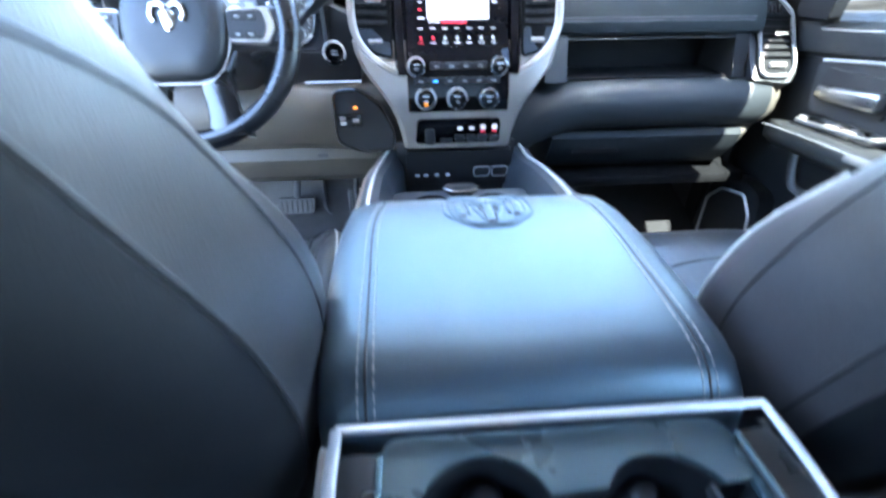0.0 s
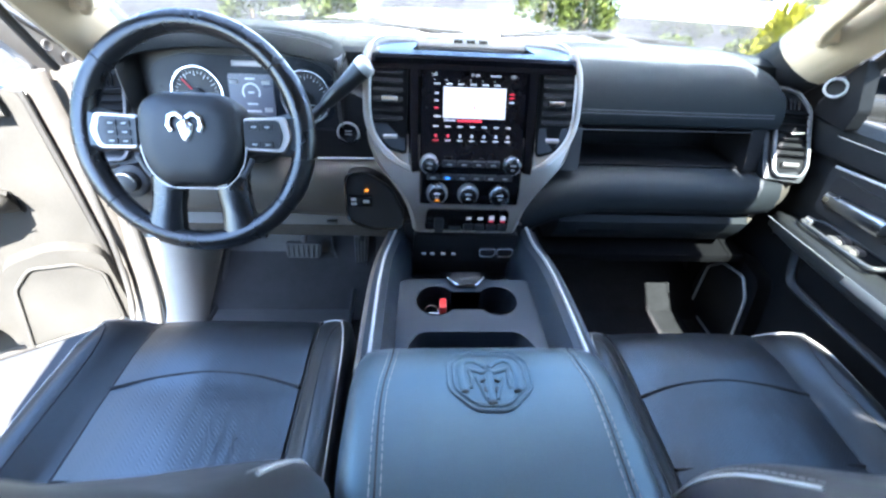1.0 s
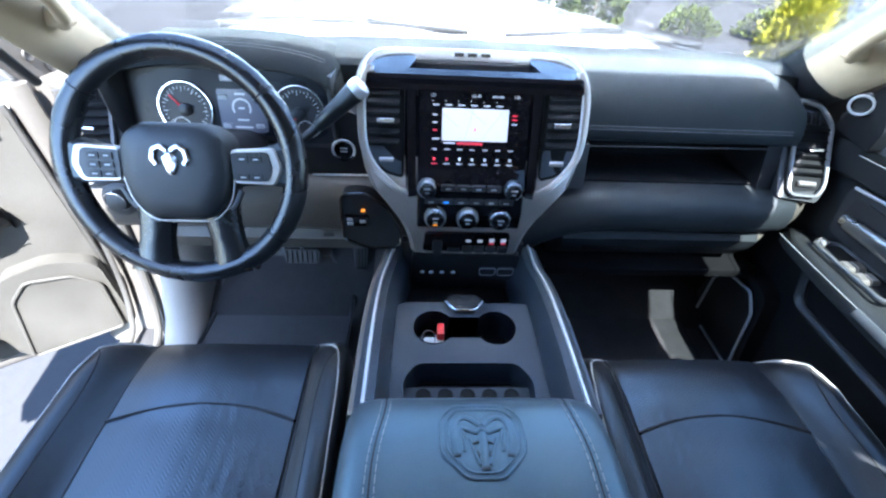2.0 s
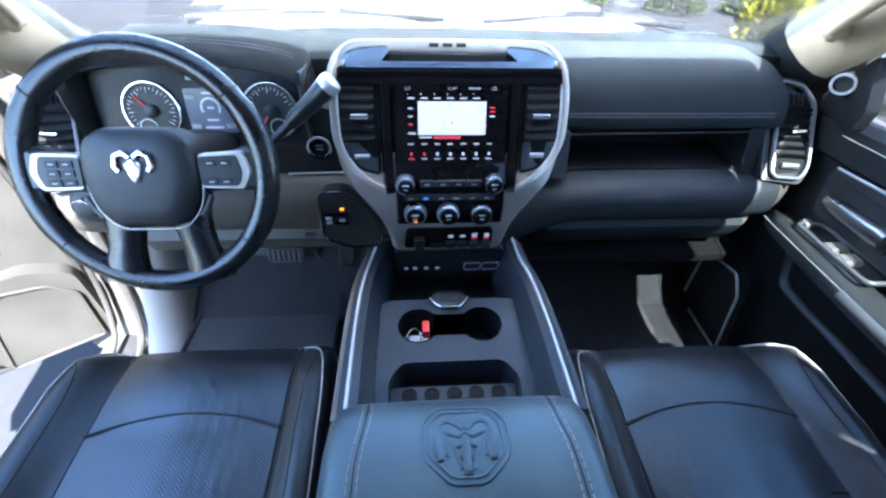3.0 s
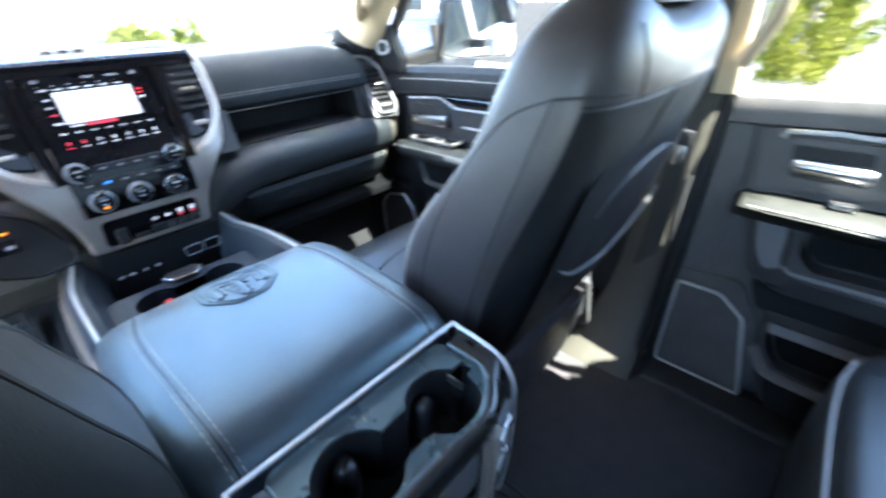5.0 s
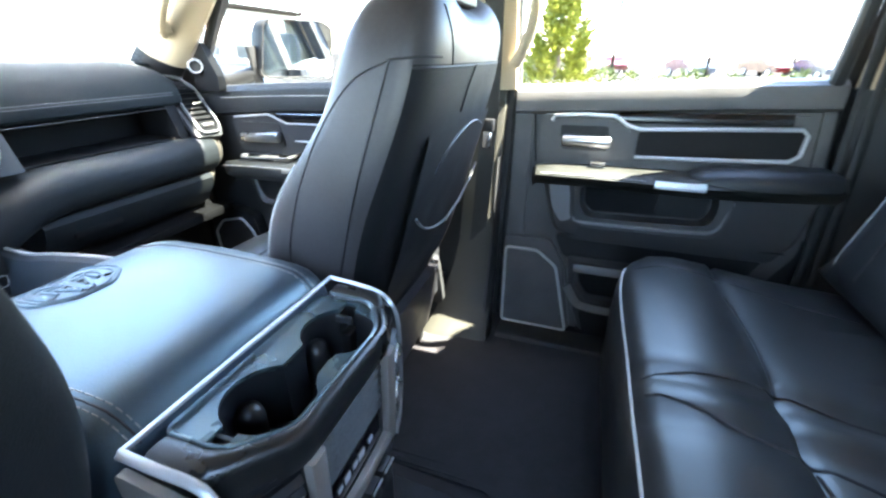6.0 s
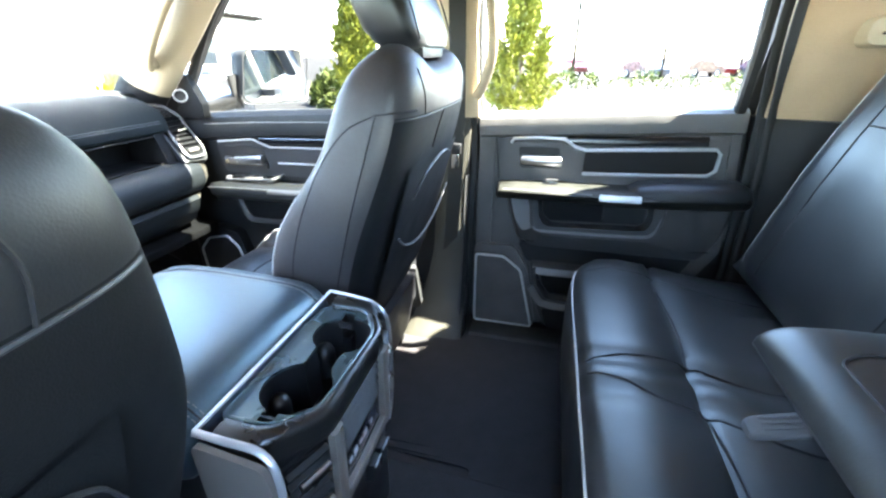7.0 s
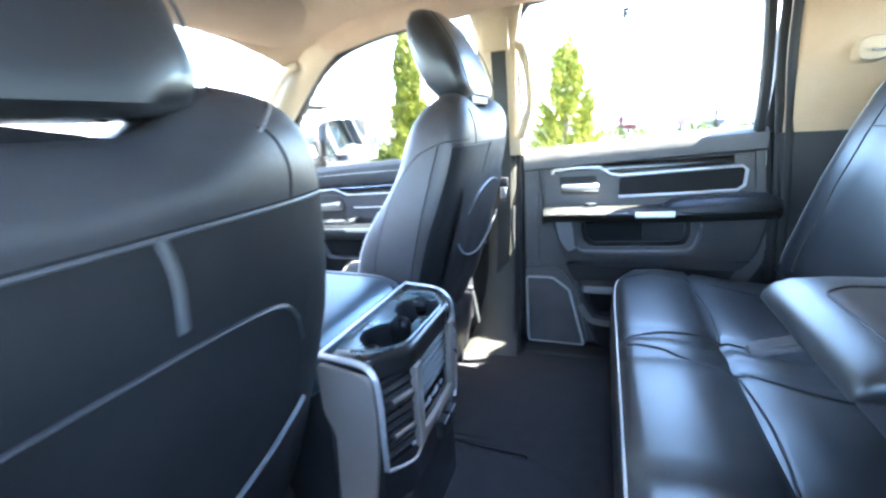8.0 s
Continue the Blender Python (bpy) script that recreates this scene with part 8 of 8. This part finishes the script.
# pull strap at the armrest's front
part("armrest_base", box((-0.135, -0.92, 0.755), (0.115, -0.63, 0.825), 0.015, 3), VINYL, ar)
part("pull_strap", loft([superring(-0.005, 0.806 - 0.35 * (0.525 + y), y, hx, hz, 3, 20, "xzy") for y, hx, hz in ((-0.63, 0.017, 0.005), (-0.56, 0.017, 0.005), (-0.537, 0.015, 0.007), (-0.528, 0.013, 0.008), (-0.524, 0.010, 0.005))]), WEBBING, ar, "grey webbing pull loop")
for x in (-0.013, -0.005, 0.003):
    part("strap_rib", sweep([(x, -0.61, 0.842), (x, -0.56, 0.8245), (x, -0.536, 0.8165)], 0.004, 0.003), WEBBING, ar)
bu = thing("belt_buckle", (0.19, -0.76, 0.665), "black seat belt buckle with a red button on the bench", "belt buckle")
part("body", box((0.185, -0.79, 0.658), (0.212, -0.722, 0.680), 0.006), DARK, bu)
part("release_button", box((0.190, -0.724, 0.664), (0.208, -0.716, 0.676), 0.002), RED, bu, "red release button")

# floor seam of the rear carpet and seat bolt covers
rm = thing("rear_floor_mat", (0.36, -0.2, FLOOR_Z), "black carpet floor cover with a raised seam", "floor mat")
part("sheet", prism(round_outline([(0.0, -0.36), (0.68, -0.36), (0.68, 0.02), (0.262, 0.04), (0.228, 0.04), (0.222, -0.19), (0.02, -0.17)], 0.03), 0.006, lambda u, v, d: Vector((u, v, FLOOR_Z + 0.037 * min(1, max(0, (0.24 - u) / 0.07)) + d)), 0.002), CARPET, rm)
part("slit", sweep([(0.2475, 0.035, 0.3425), (0.246, -0.10, 0.3425), (0.244, -0.205, 0.3425)], 0.014, 0.004, (0, 0, 1), sides=6), SEAM, rm, "dark slit in the carpet")
part("edge_seam", sweep(smooth_path([(0.259, 0.035, 0.343), (0.258, -0.10, 0.343), (0.256, -0.20, 0.343), (0.245, -0.217, 0.343), (0.233, -0.20, 0.346), (0.235, -0.10, 0.346), (0.236, 0.035, 0.346)], 5), 0.007, 0.008), CARPET, rm)

# seat belts on the door pillars
for s in (1, -1):
    blt = thing("seat_belt", (s * 0.78, -0.03, 0.40), "black seat belt on the door pillar with its latch plate", "seat belt", "seat belts")
    part("webbing", lean_in(sweep(smooth_path([(s * 0.735, -0.03, 1.40), (s * 0.765, -0.028, 1.20), (s * 0.775, -0.028, 1.0), (s * 0.786, -0.020, 0.80), (s * 0.798, -0.010, 0.66), (s * 0.80, -0.005, 0.60)], 6), 0.045, 0.0025, (s, 0.1, 0), sides=8, square=4)), BELT, blt)
    part("guide_loop", lean_in(loft([superring(s * 0.728, 1.385, y, 0.008, 0.045, 2.5, 20, "xzy") for y in (-0.065, -0.055, 0.0, 0.01)])), TAN_PLASTIC, blt, "tan plastic belt guide")
    part("latch_plate", box((s * 0.755 - 0.008, -0.045, 0.925), (s * 0.755 + 0.008, -0.012, 0.955), 0.004), DARK, blt, "latch plate")
    part("latch_tongue", box((s * 0.752 - 0.002, -0.04, 0.885), (s * 0.752 + 0.002, -0.018, 0.925), 0.001), CHROME, blt)
    ph = thing("grab_handle", (s * 0.68, 0.80, 1.24), "tan plastic grab handle on the windscreen pillar", "grab handle", "grab handles")
    part("grip", sweep(smooth_path([(s * 0.722, 0.915, 1.145), (s * 0.690, 0.88, 1.170), (s * 0.658, 0.82, 1.215), (s * 0.635, 0.74, 1.285), (s * 0.628, 0.68, 1.335), (s * 0.645, 0.63, 1.370)], 6), 0.034, 0.024, (-s, 0, 0.4), sides=12, square=2.6), TAN_PLASTIC, ph)
    for f in ((s * 0.712, 0.902, 1.158), (s * 0.655, 0.645, 1.362)):
        part("end_cap", box((f[0] - 0.02, f[1] - 0.018, f[2] - 0.018), (f[0] + 0.02, f[1] + 0.018, f[2] + 0.018), 0.010, 3), TAN_PLASTIC, ph)
    gh = thing("grab_handle", (s * 0.74, 0.0, 1.2), "tan plastic grab handle on the door pillar", "grab handle", "grab handles")
    part("grip", lean_in(sweep(smooth_path([(s * 0.735, -0.085, 1.36), (s * 0.742, -0.105, 1.33), (s * 0.755, -0.118, 1.25), (s * 0.765, -0.115, 1.17), (s * 0.775, -0.095, 1.11), (s * 0.785, -0.078, 1.08)], 6), 0.026, 0.020, (s, 0, 0), sides=10)), TAN_PLASTIC, gh)
    ch = thing("coat_hook", (s * 0.72, -0.93, 1.25), "tan plastic belt guide with a steel pin on the rear pillar", "belt guide")
    part("cover", lean_in(loft([superring(-0.915, 1.235, s * x, 0.035 * k, 0.03 * k, 3, 20, "yzx") for x, k in ((0.76, 1.1), (0.735, 1.0), (0.722, 0.85))])), TAN_PLASTIC, ch)
    part("pin", lean_in(sweep([(s * 0.715, -0.905, 1.232), (s * 0.715, -0.955, 1.228)], 0.006, 0.006)), CHROME, ch)

# ---------------------------------------------------------------- the truck outside
rings = []
for y, z, hw in ((1.36, 0.97, 0.80), (1.55, 1.0, 0.83), (1.9, 0.995, 0.86), (2.3, 0.965, 0.88), (2.6, 0.90, 0.87), (2.68, 0.80, 0.85)):
    rings.append([Vector((x * hw, y, z - 0.10 * abs(x) ** 3 + 0.03 * math.exp(-(x / 0.45) ** 4))) for x in (-1, -0.8, -0.6, -0.45, -0.3, 0, 0.3, 0.45, 0.6, 0.8, 1)] + [Vector((hw, y, 0.3)), Vector((-hw, y, 0.3))])
structure("bonnet", loft(rings), PAINT, "white painted truck bonnet", "bonnet")
structure("cowl", box((-0.82, 1.28, 0.985), (0.82, 1.40, 1.02), 0.01), DARK, "black plastic cowl under the windscreen", "cowl")
for x0, x1 in ((-0.62, 0.02), (0.12, 0.66)):
    wp = thing("windscreen_wiper", ((x0 + x1) / 2, 1.33, 1.03), "black windscreen wiper lying at the foot of the glass", "wiper", "wipers")
    part("blade", sweep(smooth_path([(x0, 1.30, 1.062), ((x0 + x1) / 2, 1.325, 1.075), (x1, 1.30, 1.066)], 5), 0.022, 0.016), SEAL, wp)
    part("arm", sweep([(x1 + 0.05, 1.36, 1.03), ((x0 + x1) / 2 + 0.05, 1.335, 1.085)], 0.016, 0.010), SEAL, wp)

mi = thing("side_mirror", (0.96, 0.82, 1.02), "black towing mirror with a white lower rim outside the door", "side mirror")
MC, MT = Vector((1.075, 0.73, 1.106)), 0.66


def mirror_at(u, v, d):
    """u outboard, v up, d towards the front of the truck."""
    return MC + Vector((u + d * 0.35, -u * MT + d, v))


part("bracket", sweep(smooth_path([(0.93, 0.95, 1.0), (0.955, 0.90, 1.01), (0.985, 0.84, 1.03)], 4), 0.05, 0.05, (0, 0, 1), sides=10), SEAL, mi, "black mirror arm")
part("arm_post", sweep([(0.985, 0.835, 1.0), (0.972, 0.840, 1.115)], 0.035, 0.03, (0, 1, 0), sides=10), SEAL, mi, "black folding post")
mline = round_outline([(-0.110, -0.085), (0.092, -0.090), (0.112, 0.072), (0.080, 0.090), (-0.085, 0.090)], 0.028, 5)
part("shell", loft([[mirror_at(u * k, v * k, d) for u, v in mline] for k, d in ((1.0, 0.002), (1.03, 0.012), (1.03, 0.05), (0.90, 0.085), (0.6, 0.10))]), SEAL, mi, "black mirror shell")
part("mirror_frame", sweep([mirror_at(u * 1.01, v * 1.01, -0.001) for u, v in mline], 0.006, 0.008, (-0.55, -0.83, 0), True, 8), SEAL, mi, "black mirror edge")
part("rim_line", sweep(smooth_path([mirror_at(u, v, 0.004) for u, v in ((-0.108, -0.060), (-0.100, -0.086), (-0.06, -0.0915), (0.07, -0.0935), (0.100, -0.078), (0.106, -0.02))], 4), 0.005, 0.006, (-0.55, -0.83, 0), sides=6), PAINT, mi, "white lower rim")
part("mirror_glass", loft([[mirror_at(u * 0.98, v * 0.98, d) for u, v in mline] for d in (-0.003, 0.001)]), MIRROR, mi, "mirror glass")

# ---------------------------------------------------------------- ground and surroundings
bm = bmesh.new()
bmesh.ops.create_grid(bm, x_segments=40, y_segments=40, size=400)
for v in bm.verts:
    v.co.z = GROUND_Z
structure("ground", bm, CONCRETE, "pale sunlit parking lot pavement", "ground")
for k in range(4):
    bm = bmesh.new()
    add_prism(bm, [(6.2, 1.65), (6.32, 1.6), (7.9, 5.0), (7.78, 5.05)], 0.004, lambda u, v, d: Vector((u - k * 0.2, v - k * 3.4, GROUND_Z + 0.004 + d)))
    structure("parking_line_" + str(k + 1), bm, LINE_PAINT, "white painted parking line", "parking line")
structure("kerb", box((9.3, -40, GROUND_Z), (9.48, 9, GROUND_Z + 0.15), 0.02), SIDEWALK, "pale concrete kerb", "kerb")
structure("pavement", box((9.48, -40, GROUND_Z), (10.4, 9, GROUND_Z + 0.146), 0.01), SIDEWALK, "pale concrete pavement", "pavement")


def leaf_cloud(bm, n, place, size, seed):
    """Many small leaf sprays; place(rnd) gives a point and a direction."""
    rnd = random.Random(seed)
    for _ in range(n):
        p, d = place(rnd)
        d = Vector(d).normalized()
        side = d.orthogonal().normalized()
        side.rotate(Matrix.Rotation(rnd.uniform(0, 6.28), 3, d))
        l = size * rnd.uniform(0.6, 1.4)
        w = l * 0.35
        a, b = p, p + d * l
        m1 = p + d * l * 0.45 + side * w
        m2 = p + d * l * 0.45 - side * w
        vs = [bm.verts.new(q) for q in (a, m1, b, m2)]
        bm.faces.new(vs)
    return bm


def conifer(x, y, h, r, seed, name="conifer_tree"):
    t = thing(name, (x, y, GROUND_Z), "bright green columnar conifer with feathery upright sprays", "tree", "conifers")
    part("trunk", disc((x, y, GROUND_Z), (0, 0, 1), [(0.10, 0), (0.07, h * 0.4), (0.02, h * 0.95)], 10), BARK, t)
    rnd0 = random.Random(seed + 5)
    plumes = []
    for i in range(150):
        f = (i + rnd0.random()) / 150
        a = i * 2.4 + rnd0.uniform(-0.4, 0.4)
        rad = r * (1.02 - f) ** 0.6 * (0.55 + 0.5 * min(1, f * 6)) * rnd0.uniform(0.55, 1.12)
        base = Vector((x + rad * 0.55 * math.cos(a), y + rad * 0.55 * math.sin(a), GROUND_Z + 0.05 + f * h * 0.9))
        tip = Vector((x + rad * math.cos(a), y + rad * math.sin(a), base.z + h * rnd0.uniform(0.07, 0.14)))
        plumes.append((base, tip))

    def place(rnd):
        base, tip = plumes[rnd.randrange(len(plumes))]
        g = rnd.random()
        w = 0.09 * (1.1 - g) * (h / 3.5)
        d = (tip - base).normalized()
        return base.lerp(tip, g) + Vector((rnd.gauss(0, w), rnd.gauss(0, w), rnd.gauss(0, w))), d + Vector((rnd.uniform(-0.5, 0.5), rnd.uniform(-0.5, 0.5), rnd.uniform(-0.2, 0.5)))

    part("crown", leaf_cloud(bmesh.new(), 28000, place, h * 0.021, seed), FOLIAGE, t)


def shrub(x, y, rx, ry, h, seed, n=1500, mat=None, label="clipped green hedge shrub in the planting bed", name="shrub"):
    t = thing(name, (x, y, GROUND_Z), label, "shrub", "shrubs")

    def place(rnd):
        a, e = rnd.uniform(0, 6.28), math.asin(rnd.random())
        k = 0.7 + 0.3 * rnd.random() ** 0.5
        bump = 1 + 0.18 * math.sin(a * 5 + seed) * math.cos(e * 4 + seed)
        d = Vector((math.cos(a) * math.cos(e), math.sin(a) * math.cos(e), math.sin(e)))
        return Vector((x + d.x * rx * k * bump, y + d.y * ry * k * bump, GROUND_Z + d.z * h * k * bump + 0.05)), d + Vector((rnd.uniform(-0.6, 0.6), rnd.uniform(-0.6, 0.6), rnd.uniform(-0.2, 0.8)))

    part("crown", leaf_cloud(bmesh.new(), n, place, min(0.16, h * 0.2), seed), mat or HEDGE, t)
    part("stem", disc((x, y, GROUND_Z), (0, 0, 1), [(0.05, 0), (0.02, h * 0.6)], 8), BARK, t)


def lamp_post(x, y, h):
    t = thing("street_lamp", (x, y, GROUND_Z), "tall dark parking lot lamp post with two heads", "street lamp", "lamp posts")
    part("pole", disc((x, y, GROUND_Z), (0, 0, 1), [(0.16, 0), (0.16, 0.6), (0.11, 0.62), (0.09, h)], 12), STEEL, t)
    part("arm", sweep([(x - 0.7, y, GROUND_Z + h), (x + 0.7, y, GROUND_Z + h)], 0.06, 0.06), STEEL, t)
    for s in (-1, 1):
        part("lamp_head", box((x + s * 0.7 - 0.3, y - 0.2, GROUND_Z + h - 0.08), (x + s * 0.7 + 0.3, y + 0.2, GROUND_Z + h + 0.08), 0.03), STEEL, t)


def parked_car(x, y, turn, paint, label):
    t = thing("parked_car", (x, y, GROUND_Z), label, "car", "parked cars")
    M = Matrix.Translation((x, y, GROUND_Z)) @ Matrix.Rotation(turn, 4, "Z")

    def put(bm):
        bmesh.ops.transform(bm, matrix=M, verts=bm.verts[:])
        return bm

    prof = [(-2.2, 0.35), (-2.25, 0.75), (-1.9, 0.95), (-1.1, 1.0), (-0.5, 1.45), (0.9, 1.48), (1.6, 1.05), (2.2, 0.95), (2.25, 0.4)]
    part("body", put(loft([[Vector((u, s * w, v if v < 1.1 else 1.1 + (v - 1.1) * k)) for u, v in prof] for s, w, k in ((-1, 0.88, 0.8), (-1, 0.7, 1.0), (1, 0.7, 1.0), (1, 0.88, 0.8))])), paint, t)
    part("side_glass", put(box((-0.75, -0.85, 1.02), (1.2, 0.85, 1.32), 0.03)), CAR_GLASS, t)
    for u in (-1.4, 1.35):
        for s in (-1, 1):
            w = part("wheel", put(disc((u, s * 0.80, 0.33), (0, s, 0), [(0.33, -0.1), (0.33, 0.08), (0.28, 0.1), (0.20, 0.09)], 20)), SEAL, t)
            part("rim", put(disc((u, s * 0.885, 0.33), (0, s, 0), [(0.2, 0), (0.19, 0.01), (0.02, 0.015)], 16)), SILVER, w)


conifer(11.0, 0.55, 3.4, 0.98, 3)
conifer(11.2, 5.0, 4.2, 0.75, 8)
lamp_post(30.0, -1.4, 7.55)
lamp_post(38.0, -8.35, 6.5)
lamp_post(46.0, -14.2, 6.8)
lamp_post(58.0, -20.7, 6.8)
parked_car(45.0, -14.2, 0.4, CAR_RED, "red parked car across the lot")
parked_car(42.0, -16.8, 0.2, CAR_GREY, "dark grey parked car across the lot")
parked_car(44.0, -2.0, 0.1, CAR_RED, "red parked car beyond the shrubs")
parked_car(40.0, -7.5, 0.3, CAR_GREY, "grey parked car beyond the shrubs")
rnd = random.Random(4)
for k in range(14):
    shrub(rnd.uniform(22, 34), -16 + k * 1.5 + rnd.uniform(-0.5, 0.5), rnd.uniform(0.4, 0.9), rnd.uniform(0.4, 0.9), rnd.uniform(0.4, 0.9), 20 + k, 260)
for k, (x, y, w, h) in enumerate(((3.2, 12.8, 0.8, 1.7), (4.3, 12.6, 0.7, 1.6), (6.4, 11.5, 0.6, 0.45), (8.6, 11.5, 0.8, 0.5), (12.6, 15.4, 0.9, 1.0), (-5.8, 16.4, 0.9, 1.3), (-4.2, 16.0, 0.7, 1.1), (-2.6, 15.4, 0.6, 1.1), (14.5, 7.5, 1.0, 1.0), (12.4, 6.2, 0.4, 0.5))):
    shrub(x, y, w, 0.7, h, 50 + k, 1600)
b = thing("low_building", (30, 20, GROUND_Z), "pale stucco building across the street", "building")
part("wall", box((10, 24, GROUND_Z), (34, 34, GROUND_Z + 4.2), 0.02), STUCCO, b)
part("roof", box((9.6, 23.6, GROUND_Z + 4.2), (34.4, 34.4, GROUND_Z + 4.5), 0.02), STEEL, b)
for k in range(6):
    w = part("window", box((12 + k * 3.6, 23.95, GROUND_Z + 1.0), (14.2 + k * 3.6, 24.05, GROUND_Z + 2.8), 0.02), CAR_GLASS, b)
    part("sill", box((11.9 + k * 3.6, 23.85, GROUND_Z + 0.9), (14.3 + k * 3.6, 24.0, GROUND_Z + 1.0), 0.01), STUCCO, w)
parked_car(8.2, 8.6, 1.2, CAR_GREY, "dark grey parked car beyond the mirror")
shrub(6.2, 7.8, 0.42, 0.42, 1.25, 71, 2600, YELLOW_LEAF, "round clipped yellow-green shrub in the planting bed")
shrub(8.6, 4.75, 0.24, 0.26, 0.34, 72, 1200, YELLOW_LEAF, "low yellow-flowering shrub at the lot's edge")
